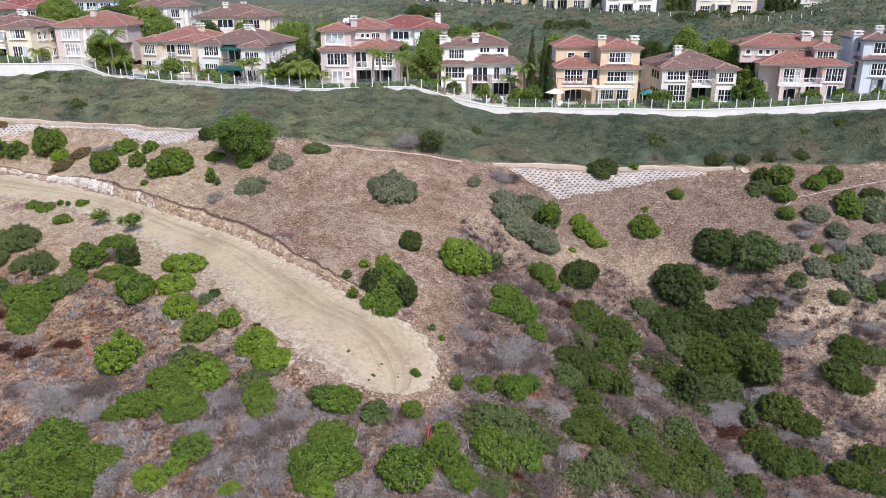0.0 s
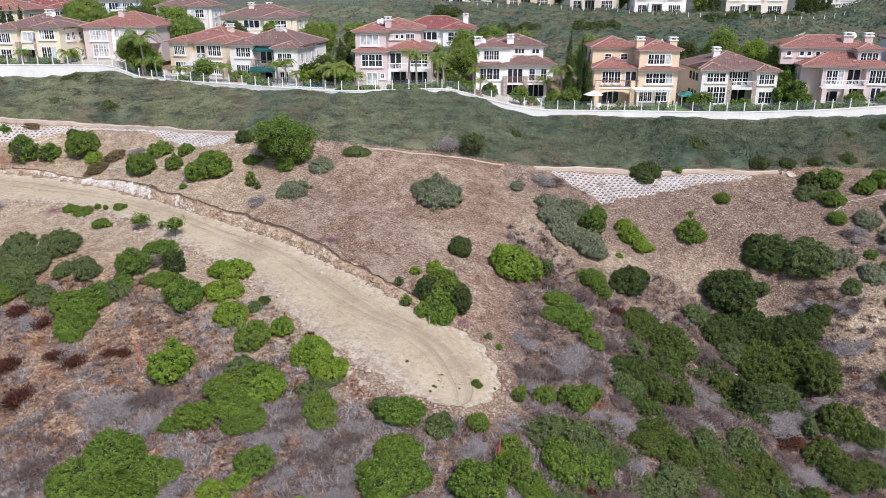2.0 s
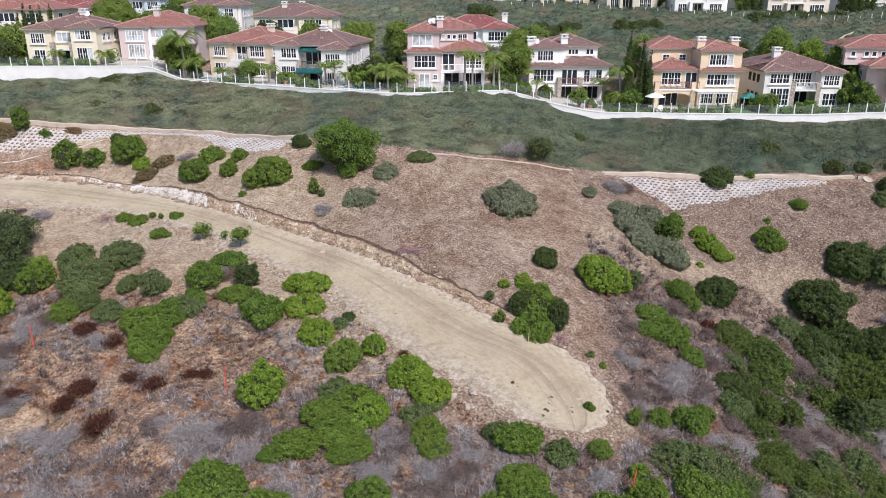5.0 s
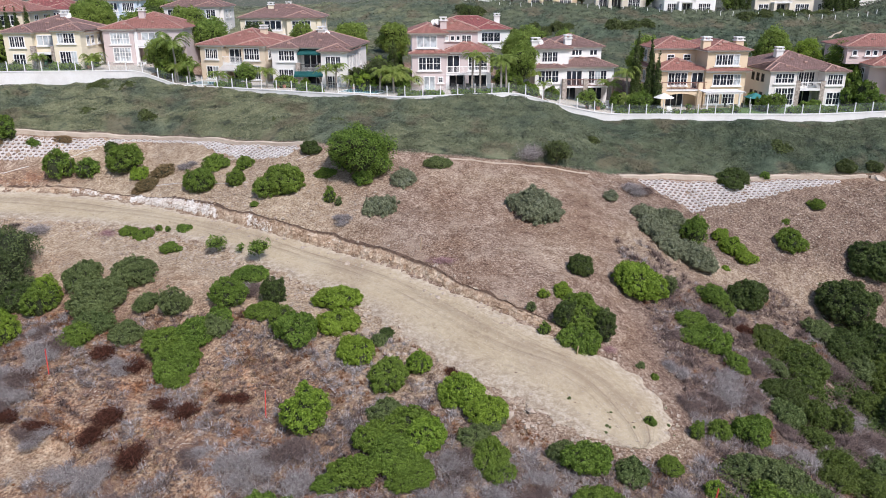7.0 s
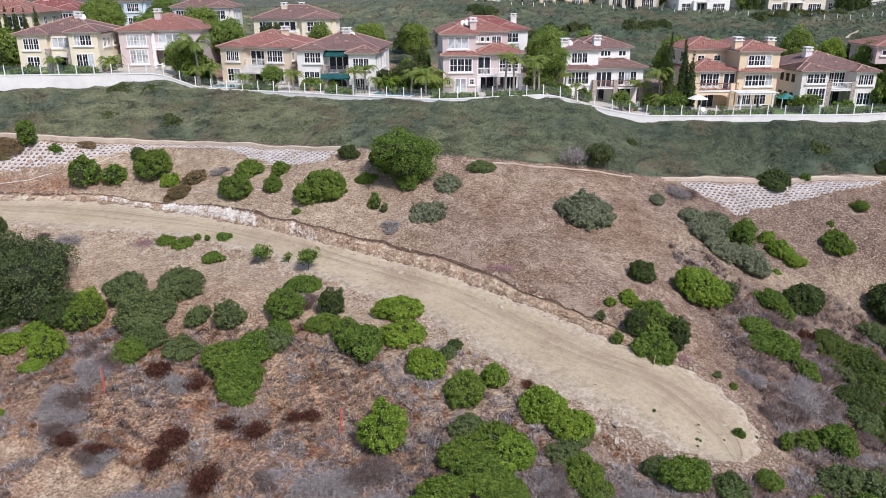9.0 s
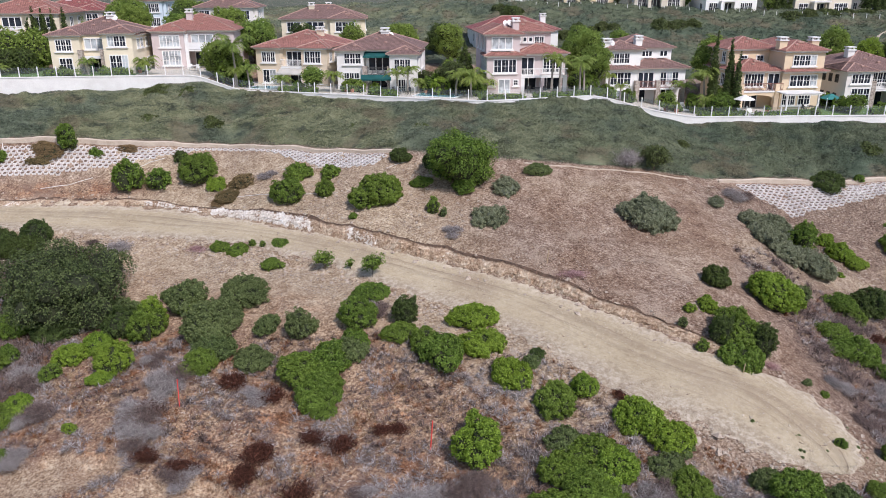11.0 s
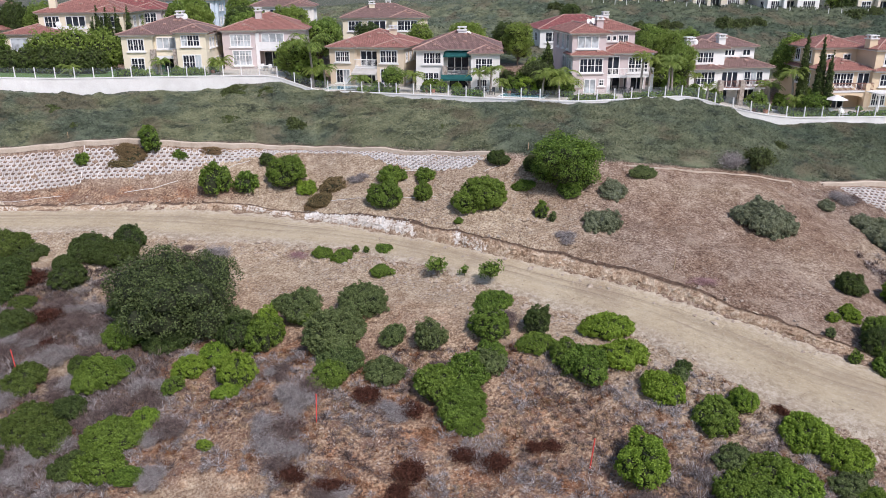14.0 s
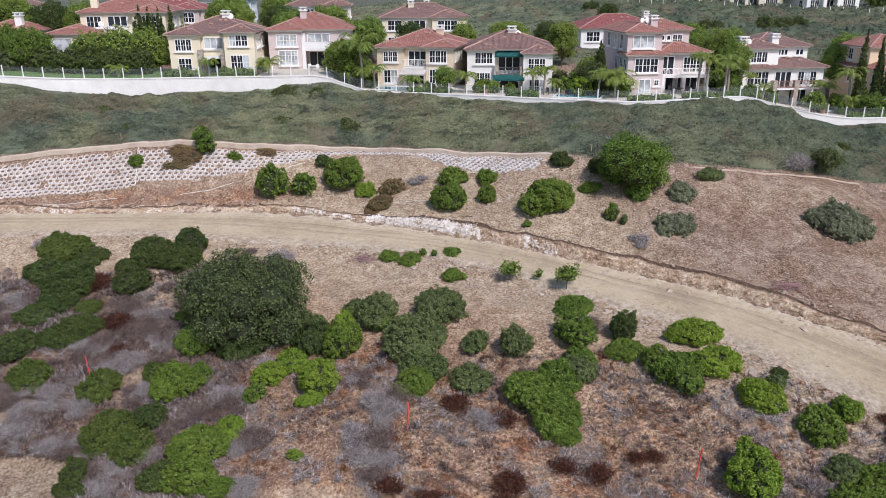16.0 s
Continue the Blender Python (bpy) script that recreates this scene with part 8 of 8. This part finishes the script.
scrub_carpet(25, 69, 9, 6, 14000, 91, LEAF_DARK, "low dark green scrub matted across the gully")
scrub_carpet(9, 49, 9, 5, 8000, 92, LEAF_OLIVE, "low green scrub matted across the foot of the gully")
scrub_carpet(18, 54, 8, 4, 7000, 93, LEAF_OLIVE, "low olive-green scrub matted across the gully")
r = np.random.default_rng(94)
for _ in range(46):
    x, y, wide = r.uniform(-50, 6), r.uniform(42, 58), r.uniform(1.2, 2.8)
    if y > 59 + 0.25 * (x + 14) or (-19 < x < 2.5 and y > 50.5) or bare(x, y) or any(math.hypot(x - a, y - b) < 0.40 * (wide + c) for a, b, c in standing):
        continue
    dead_shrub(x, y, wide, wide, wide * 0.45, DEAD if r.random() < 0.6 else BROWNED, "bare dead shrub with fine twigs at the foot of the slope")

# ---- olive mounds on the slopes of ground cover ----
for x, y, wide, high in ((4, 158, 3.0, 1.6), (6, 157, 3.4, 1.8), (8.5, 157, 3.0, 1.6), (11, 158, 3.2, 1.7), (2.5, 160, 2.8, 1.5), (7, 160, 3.0, 1.6), (13, 157, 2.8, 1.4), (-3, 172, 3.5, 1.8), (-6, 174, 3.5, 1.8),
                         (22, 156, 4.2, 1.6), (25, 156, 4.0, 1.6), (28, 156, 3.6, 1.4), (48, 157, 4.0, 1.2), (52, 157, 4.4, 1.3), (56, 157, 4.2, 1.2), (60, 158, 4.0, 1.2), (64, 157, 4.0, 1.3)):
    shrub(x, y, wide, 0.8 * wide, high, LEAF_OLIVE, "low olive-green mounded shrub on the upper slope", group="mounds on the upper slope")
for x, y, wide, high in ((-84, 115.5, 2.6, 0.9), (-62, 118.5, 4.6, 1.0), (-58, 117.6, 3.0, 0.9), (-46, 113, 1.8, 0.6), (-36, 106, 2.2, 0.7), (-28, 103, 2.0, 0.6), (-62, 112.5, 2.4, 0.8), (-54, 111.5, 2.6, 0.8), (-47, 110.6, 2.6, 0.8),
                         (4.5, 102.3, 1.8, 0.8), (29, 101.2, 3.2, 0.9), (49, 101.5, 2.6, 0.8), (55, 102.5, 2.6, 0.7), (-80, 112, 2.0, 0.6), (36, 97.6, 2.6, 1.0), (39.5, 97.3, 2.2, 0.9), (43, 97, 2.0, 0.7), (47, 97, 2.4, 0.8)):
    shrub(x, y, wide, 0.8 * wide, high, LEAF_OLIVE, "low olive shrub rising from the ground cover", group="shrubs in the ground cover")
tree(-1.5, 95.6, float(land(-1.5, 95.6)), 2.6, 3.2, LEAF_OLIVE, "small spreading olive-green tree by the drain", 310, 0.25, 1.0, 8)
dead_shrub(-4.6, 96.2, 3.4, 3.0, 1.8, DEAD, "bare grey dead shrub with fine twigs")

# ---- hedges and planting in the gardens ----
hedge(-91.0, 130, -80.5, 131.5, 19.1, 5.6, 4.2, LEAF_TREE, "tall overgrown green hedge below the house", 5)
hedge(-96, 126.5, -81, 127.5, 19.1, 3.4, 3.0, LEAF_DARK, "dark clipped hedge behind the fence", 6)
hedge(-107, 126, -98, 126.5, 19.6, 2.6, 3.0, LEAF_OLIVE, "loose green hedge behind the fence", 7)
for k, (x0, x1, back, high, material) in enumerate(((-78, -74.5, 2.6, 0.8, LEAF_GREEN), (-70.5, -66.8, 3.0, 0.9, LEAF_GREEN), (-46, -41, 0.9, 0.8, LEAF_GREEN), (-34, -30.5, 0.9, 0.9, LEAF_GREEN), (-20, -14.5, 0.8, 0.7, LEAF_GREEN),
                                                  (-13, -5, 0.8, 0.7, LEAF_GREEN), (9.5, 16, 0.8, 0.7, LEAF_GREEN), (17, 24, 0.7, 0.6, LEAF_GREEN), (33, 44, 0.9, 0.9, LEAF_GREEN), (45, 54, 0.9, 0.8, LEAF_GREEN), (55, 64, 0.9, 0.9, LEAF_GREEN))):
    a, b = (float(along(EDGE, np.array([x]), 1)[0]) + back for x in (x0, x1))
    hedge(x0, a, x1, b, float(along(LOT, np.array([(x0 + x1) / 2]), 1)[0]) - 0.05, high, 0.9, material, "low clipped hedge behind the glass fence", 40 + k)
for x, y, wide, high, material in ((-70.8, 124.8, 1.4, 1.0, LEAF_GREEN), (-76.4, 124.9, 1.6, 1.0, LEAF_DARK), (-66.2, 127.2, 2.2, 1.6, LEAF_GREEN), (-53.5, 123, 3.4, 3.0, LEAF_GREEN), (-36.5, 118, 2.4, 1.6, LEAF_GREEN), (-33.2, 116, 1.6, 1.2, LEAF_GREEN),
                                   (-25.2, 115.5, 2.8, 2.6, LEAF_GREEN), (-21.6, 114.5, 3.0, 3.2, LEAF_GREEN), (-19.6, 112.2, 2.0, 1.6, LEAF_GREEN), (-4.4, 114.5, 3.0, 2.0, LEAF_GREEN), (-2.6, 112.2, 2.2, 1.6, LEAF_GREEN), (1.6, 115.2, 2.2, 1.6, LEAF_GREEN),
                                   (8.0, 113.4, 1.8, 1.2, LEAF_GREEN), (10.6, 112.4, 2.0, 1.6, LEAF_GREEN), (31.2, 111.6, 2.2, 1.8, LEAF_GREEN), (38.2, 111.2, 2.4, 1.2, LEAF_GREEN), (43.8, 112.5, 1.6, 2.6, LEAF_GREEN), (45.4, 109.2, 3.0, 2.2, LEAF_GREEN),
                                   (53, 108.8, 2.6, 1.5, LEAF_GREEN), (-24.5, 113.2, 2.4, 2.2, LEAF_BRIGHT), (-22.6, 117.5, 3.0, 4.0, LEAF_TREE), (-20.6, 120, 2.6, 4.4, LEAF_GREEN), (-26.0, 118.5, 2.4, 2.6, LEAF_OLIVE), (-5.0, 117.5, 2.8, 2.6, LEAF_TREE), (-1.4, 113.4, 1.8, 1.3, LEAF_BRIGHT),
                                   (13.0, 111.4, 2.2, 1.8, LEAF_TREE), (14.6, 115.5, 2.4, 3.0, LEAF_GREEN), (11.2, 115, 2.0, 2.2, LEAF_GREEN), (30.8, 114.5, 1.8, 2.0, LEAF_GREEN), (46.0, 111.6, 2.8, 3.4, LEAF_GREEN), (45.2, 113.8, 2.6, 4.4, LEAF_GREEN),
                                   (-55.0, 126.5, 3.2, 4.2, LEAF_TREE), (-52.6, 125.6, 2.8, 3.4, LEAF_TREE), (-51.4, 123.4, 2.2, 1.8, LEAF_GREEN), (-56.6, 129.5, 2.6, 3.0, LEAF_TREE), (-43.5, 118.6, 1.6, 1.2, LEAF_GREEN), (-35.0, 117.2, 1.6, 1.4, LEAF_TREE), (26.0, 109.4, 1.4, 0.9, LEAF_GREEN),
                                   (57, 108.2, 2.4, 1.4, LEAF_GREEN), (62, 107.6, 2.2, 1.4, LEAF_GREEN)):
    shrub(x, y, wide, wide, high, material, "green garden shrub between house and fence", "garden_shrub", "shrub", "garden shrubs")
for x, y, high, wide, material in ((-57, 151, 8, 8, LEAF_TREE), (-66, 156, 8, 8, LEAF_DARK), (-75, 158, 8, 7, LEAF_TREE), (-28, 150, 6, 6, LEAF_TREE), (-21, 148, 6.5, 6, LEAF_DARK), (4, 146, 6, 6, LEAF_TREE), (9, 142, 6, 5, LEAF_TREE), (30, 138, 5, 6, LEAF_TREE),
                                   (36, 134, 6, 5, LEAF_DARK), (54, 134, 5, 5, LEAF_DARK), (-44, 146, 6, 6, LEAF_DARK), (-96, 148, 9, 7, LEAF_TREE), (-101, 150, 9, 7, LEAF_DARK), (-110, 156, 10, 9, LEAF_TREE), (-120, 150, 9, 9, LEAF_DARK), (-68, 172, 8, 8, LEAF_TREE),
                                   (47.5, 164.5, 6, 4, LEAF_TREE), (50, 166, 7, 4, LEAF_DARK), (68.5, 164, 5, 3.5, LEAF_DARK), (71, 165, 5, 3.5, LEAF_DARK), (6, 184, 7, 5, LEAF_DARK), (20.5, 178, 6, 4, LEAF_DARK), (33, 172, 6, 3, LEAF_TREE)):
    seed += 1
    tree(x, y, float(land(x, y)), 0.85 * high, 0.85 * wide, material, "leafy green tree among the houses", seed, 0.3, 0.8, 10, low=0.15)
for x in (48, 49.3, 50.6, 69.4, 70.6, 71.8, 73):
    cypress(x, 162.2, float(land(x, 162.2)), 3.6, 1.3, int(400 + x))


def terrace_fence():
    fence = thing("terrace_fence", pose(0, 0, 0), "white posts along the edge of the upper terrace", "fence")
    bm = box(-0.05, 0.05, -0.05, 0.05, -0.2, 1.3, bevel=0.01)
    me = bpy.data.meshes.new("post")
    bm.to_mesh(me), bm.free()
    me.materials.append(TRIM)
    for x in np.arange(2, 76, 2.2):
        y = float(along(BROW, np.array([x]), 1)[0]) - 1.0
        under(new("post", me), fence).location = (x, y, float(land(x, y)))


terrace_fence()
# ---- garden ground ----
def garden(x0, x1, near, far, lift, material, name, label, category):
    x = np.arange(x0, x1 + 0.01, 0.5)
    y0, z = along(EDGE, x, 1) + near, along(LOT, x, 1) + lift
    v = np.stack([np.stack([x, y0, z], -1), np.stack([x, y0 + (far - near), z], -1)], 1)
    return tagged(new(name, mesh_of(name, v.reshape(-1, 3), grid_faces(len(x), 2), material)), label, category, kind="structure")


for x0, x1, material, name, label, category in ((-107, -66, LAWN, "lawn", "green lawn behind the fence", "lawn"), (-66, -56, PAVING, "patio", "pale paved patio behind the fence", "patio"), (-52.5, -4, PAVING, "patio", "pale paved patio behind the fence", "patio"),
                                                (0.5, 24, PAVING, "patio", "pale paved patio behind the fence", "patio"), (24, 47, LAWN, "lawn", "green lawn behind the fence", "lawn"), (47, 84, PAVING, "patio", "pale paved patio behind the fence", "patio")):
    garden(x0, x1, 0.3, 12.0, 0.03, material, name, label, category)
ASPHALT = surface("street_asphalt", (0.045, 0.045, 0.047), (0.075, 0.073, 0.072), 0.6, 9.0, 0.9, 0.3, 0.02)
for x0, x1 in ((-104, -60), (-58, 4), (6, 60)):
    garden(x0, x1, 25.5, 31.0, 0.06 if x0 > -60 else 0.9, ASPHALT, "street", "grey asphalt street behind the houses", "street")


def pool(x, y, wide, deep, turn, z):
    p = thing("swimming_pool", pose(x, y, z, 0, 0, turn), "blue-green swimming pool in the patio", "pool", "pools")
    bm = box(-wide / 2 - 0.3, wide / 2 + 0.3, -deep / 2 - 0.3, deep / 2 + 0.3, 0, 0.10, bevel=0.02)
    part("coping", bm, TRIM, p, "white stone coping")
    part("water", box(-wide / 2, wide / 2, -deep / 2, deep / 2, 0.02, 0.112), POOL, p)


pool(-47.0, 121.3, 6.5, 2.8, -18, 17.25), pool(-25.0, 112.6, 5.5, 2.6, -25, 16.98), pool(51.5, 108.0, 4.0, 2.2, -8, 14.7)


def parasol(x, y, z):
    p = thing("parasol", pose(x, y, z), "white canvas parasol standing open on the patio", "parasol")
    part("pole", mesh_to_bmesh(*tube([(0, 0, 0), (0, 0, 2.5)], 0.03, 6)), TRIM, p)
    bm = bmesh.new()
    bmesh.ops.create_cone(bm, segments=8, radius1=1.45, radius2=0.05, depth=0.6, cap_ends=False, matrix=pose(0, 0, 2.35))
    bmesh.ops.solidify(bm, geom=bm.faces[:], thickness=0.02)
    part("canopy", bm, CANVAS, p)
    part("base", box(-0.3, 0.3, -0.3, 0.3, 0, 0.08, bevel=0.02), STONE, p)


def mesh_to_bmesh(vs, fs):
    bm = bmesh.new()
    made = [bm.verts.new(v) for v in vs]
    for f in fs:
        bm.faces.new([made[i] for i in f])
    return bm


def lounger(x, y, z, turn):
    p = thing("sun_lounger", pose(x, y, z, 0, 0, turn), "white sun lounger on the patio", "sun lounger", "sun loungers")
    part("seat", box(-0.32, 0.32, -1.0, 0.4, 0.28, 0.38, bevel=0.02), CANVAS, p)
    bm = box(-0.32, 0.32, 0, 0.8, -0.05, 0.05, bevel=0.02)
    bm.transform(pose(0, 0.4, 0.33, 40, 0, 0))
    part("backrest", bm, CANVAS, p)
    for a in (-0.28, 0.28):
        for b in (-0.9, 0.3):
            part("leg", box(a - 0.03, a + 0.03, b - 0.03, b + 0.03, 0, 0.28), TRIM, p)


parasol(16.3, 110.4, 14.05), lounger(15.9, 109.6, 14.05, 8), lounger(17.1, 109.6, 14.05, -4), lounger(9.2, 113.8, 14.05, 30), lounger(-24.0, 115.2, 16.95, 20)


for _ in range(16):
    x, y, wide = rng.uniform(-9, 1), rng.uniform(52.6, 58), rng.uniform(0.15, 0.34)
    if math.hypot(x + 4.2, y - 57) < 5:
        shrub(x, y, wide, wide, wide * 0.6, LEAF_DUSTY, "small weed sprouting on the bare pad", "weed", "weed", "weeds on the pad")

# ---- stakes, pipes and small planted trees along the track ----
def stake(x, y, high, material, label, lean=0.0, wide=0.05):
    s = tagged(new("survey_stake", bpy.data.meshes.new("survey_stake")), label, "stake", "survey stakes")
    bm = box(-wide / 2, wide / 2, -wide / 2, wide / 2, -0.3, high, bevel=0.006)
    bm.to_mesh(s.data), bm.free()
    s.data.materials.append(material)
    s.matrix_basis = pose(x, y, float(land(x, y)), lean, lean * 0.6, 20)


for x, y, high, lean in ((-49.6, 65.2, 2.4, 3), (-74.8, 75.8, 2.4, -6), (-31.0, 58.8, 2.4, 4), (-1.2, 46.6, 2.4, 5)):
    stake(x, y, high, RED_PAINT, "tall red-painted wooden survey stake", lean, 0.075)
for x, y, high in ((-18.5, 76.9, 1.3), (-40.2, 94.5, 1.0), (-57.5, 100.9, 0.9), (-80.5, 109.6, 0.9), (-27.3, 98.4, 1.0), (-6.3, 62.4, 0.9), (-72.6, 104.5, 0.8)):
    stake(x, y, high, WOOD, "bare wooden survey stake in the slope", 4.0, 0.07)


def pipe(points, radius, label, lift=0.06):
    q = even(points, 24)
    path = [(x, y, float(z) + lift) for (x, y), z in zip(q, land(q[:, 0], q[:, 1]))]
    tagged(new("pipe", mesh_of("pipe", *tube(path, radius, 6), PIPE)), label, "pipe", "white pipes")


pipe([(-78.2, 108.4), (-78.2, 105.0)], 0.045, "white plastic pipe down the slope blocks")
pipe([(-73, 103.4), (-69.8, 103.9), (-67.2, 104.6)], 0.035, "white plastic pipe along the bank")
pipe([(-63, 105.0), (-60.6, 105.8), (-59, 106)], 0.035, "white plastic pipe along the bank")
pipe([(-44.5, 101.0), (-40, 99.8), (-34, 98.6)], 0.03, "white plastic pipe across the slope")
pipe([(-50, 97.6), (-46, 96.4), (-42, 95.0), (-38, 94.6)], 0.03, "white plastic pipe across the slope")
pipe([(-32.5, 96.6), (-30, 97.0)], 0.03, "white plastic pipe across the slope")
pipe([(-88, 103.5), (-84, 103.6), (-80, 103.8)], 0.03, "white plastic pipe along the bank")
pipe([(40, 87.0), (44, 89.4), (49, 90.2), (56, 91.6)], 0.025, "white plastic pipe across the bare slope")
pipe([(20, 95.0), (26, 95.4), (31, 95.6)], 0.03, "white plastic pipe below the slope blocks")
for x, y, high, wide in ((-34.5, 79.6, 1.9, 1.9), (-39.2, 82.0, 1.7, 1.5), (-36.6, 81.4, 0.9, 0.5)):
    seed += 1
    tree(x, y, float(land(x, y)), high, wide, LEAF_GREEN, "small staked young tree beside the track", seed, 0.07, 0.7, 6, low=0.4)


# ---- small buildings, seats and pots on the patios ----
def hut(x, y, z, turn):
    h = thing("garden_hut", pose(x, y, z, 0, 0, turn), "small reddish wooden garden hut with a tiled roof", "hut")
    for u in (-1.0, 0.85):
        for v in (-0.9, 0.75):
            part("post", box(u, u + 0.15, v, v + 0.15, -0.1, 2.0, bevel=0.01), RUSTWOOD, h)
    part("back_wall", box(-0.84, 0.84, 0.78, 0.86, 0, 1.95), RUSTWOOD, h)
    bm = bmesh.new()
    bmesh.ops.create_cone(bm, segments=4, radius1=1.9, radius2=0.05, depth=0.8, cap_ends=True, matrix=pose(0, 0, 2.4, 0, 0, 45))
    part("roof", bm, ROOF_BROWN, h)


def canopy(x, y, z, turn):
    c = thing("shade_canopy", pose(x, y, z, 0, 0, turn), "teal canvas canopy beside the pale house", "canopy")
    for u in (-1.15, 1.05):
        for v in (-0.95, 0.85):
            part("post", box(u, u + 0.1, v, v + 0.1, -0.1, 2.1, bevel=0.01), TRIM, c)
    bm = bmesh.new()
    bmesh.ops.create_cone(bm, segments=4, radius1=2.5, radius2=0.1, depth=0.7, cap_ends=True, matrix=pose(0, 0, 2.3, 0, 0, 45))
    bm.transform(Matrix.Diagonal((0.72, 0.60, 1, 1)))
    part("cover", bm, TEAL, c)


def patio_chair(x, y, z, turn, material, label):
    c = thing("patio_chair", pose(x, y, z, 0, 0, turn), label, "chair", "patio chairs")
    part("seat", box(-0.26, 0.26, -0.26, 0.26, 0.40, 0.46, bevel=0.01), material, c)
    bm = box(-0.26, 0.26, 0.22, 0.27, 0.46, 0.98, bevel=0.01)
    part("backrest", bm, material, c)
    for u in (-0.25, 0.21):
        for v in (-0.25, 0.21):
            part("leg", box(u, u + 0.04, v, v + 0.04, 0, 0.40), material, c)
        part("armrest", box(u, u + 0.04, -0.24, 0.22, 0.64, 0.68), material, c)


def patio_table(x, y, z, material, label):
    t = thing("patio_table", pose(x, y, z), label, "table", "patio tables")
    bm = bmesh.new()
    bmesh.ops.create_cone(bm, segments=14, radius1=0.55, radius2=0.55, depth=0.05, cap_ends=True, matrix=pose(0, 0, 0.72))
    part("tabletop", bm, material, t)
    for k in range(3):
        a = 2.1 * k
        part("leg", mesh_to_bmesh(*tube([(0.4 * math.cos(a), 0.4 * math.sin(a), 0), (0.2 * math.cos(a), 0.2 * math.sin(a), 0.70)], 0.025, 5)), material, t)


def flower_pot(x, y, z, s, material):
    p = thing("flower_pot", pose(x, y, z), "terracotta pot with a leafy green plant", "flower pot", "flower pots")
    bm = bmesh.new()
    bmesh.ops.create_cone(bm, segments=12, radius1=0.24 * s, radius2=0.34 * s, depth=0.55 * s, cap_ends=True, matrix=pose(0, 0, 0.275 * s))
    part("pot", bm, CLAY, p)
    under(new("plant", growth(material, "tiny", int(rng.integers(2)))), p).matrix_basis = pose(0, 0, 0.5 * s) @ Matrix.Diagonal((1.1 * s, 1.1 * s, 1.0 * s, 1))


RUSTWOOD = surface("red_stained_wood", (0.24, 0.09, 0.05), (0.40, 0.17, 0.10), 2.0, 9.0, 0.8, 0.3, 0.01)
CLAY = surface("terracotta", (0.36, 0.15, 0.09), (0.50, 0.24, 0.15), 2.0, 9.0, 0.85, 0.2, 0.01)
GREEN_METAL = surface("green_painted_metal", (0.04, 0.20, 0.09), (0.07, 0.30, 0.14), 2.0, 9.0, 0.5, 0.1, 0.01)
DARK_METAL = surface("dark_metal", (0.03, 0.03, 0.03), (0.06, 0.055, 0.05), 2.0, 9.0, 0.5, 0.1, 0.01)


def lot(x):
    return float(along(LOT, np.array([x]), 1)[0]) + 0.03


hut(-23.6, 117.4, lot(-23.6), -20), canopy(30.9, 113.8, lot(30.9) - 0.5, 0)
for x, y, turn, material, label in ((-59.4, 127.8, 20, TRIM, "white patio chair outside the mauve house"), (-58.4, 127.4, 200, TRIM, "white patio chair outside the mauve house"), (-74.4, 128.2, 0, GREEN_METAL, "green metal garden chair on the lawn"),
                                    (-73.2, 128.0, 10, GREEN_METAL, "green metal garden chair on the lawn"), (8.2, 115.6, 30, CANVAS, "pale patio chair below the balcony"), (9.8, 115.4, -20, CANVAS, "pale patio chair below the balcony"),
                                    (-12.6, 113.6, 0, DARK_METAL, "dark metal patio chair"), (-10.6, 113.2, 180, DARK_METAL, "dark metal patio chair"), (-30.6, 114.6, 40, DARK_METAL, "dark metal patio chair"), (-28.8, 114.2, -60, DARK_METAL, "dark metal patio chair"),
                                    (26.0, 112.0, 90, DARK_METAL, "dark metal patio chair under the pergola"), (28.0, 112.0, -90, DARK_METAL, "dark metal patio chair under the pergola")):
    patio_chair(x, y, lot(x), turn, material, label)
for x, y, material, label in ((-58.9, 127.6, TRIM, "round white patio table"), (9.0, 115.5, CANVAS, "round pale patio table"), (-11.6, 113.4, DARK_METAL, "round dark metal patio table"), (-29.7, 114.4, DARK_METAL, "round dark metal patio table"), (27.0, 112.0, DARK_METAL, "round dark metal patio table")):
    patio_table(x, y, lot(x), material, label)
for x, y, s in ((-37.0, 117.3, 1.1), (-36.2, 116.9, 0.9), (-24.9, 116.2, 1.0), (-22.6, 115.2, 1.1), (-26.4, 115.0, 0.8), (6.2, 112.4, 0.9), (7.6, 112.0, 1.0), (20.2, 111.2, 0.8), (37.0, 111.6, 0.9), (-66.0, 125.6, 0.9)):
    flower_pot(x, y, lot(x), s, LEAF_TREE)
for way in ([(31.5, 155.0), (33.4, 154.2), (35.0, 152.6), (35.8, 150.0), (35.6, 147.5)], [(56.5, 144.6), (58.4, 146.2), (60.4, 147.8), (63.0, 149.0)]):
    v, f = ribbon(even(way, 24), 1.1, 0.42, 0.8)
    tagged(new("drain", mesh_of("drain", v, f, CONCRETE)), "pale curved concrete drain on the upper slope", "drain", kind="structure")
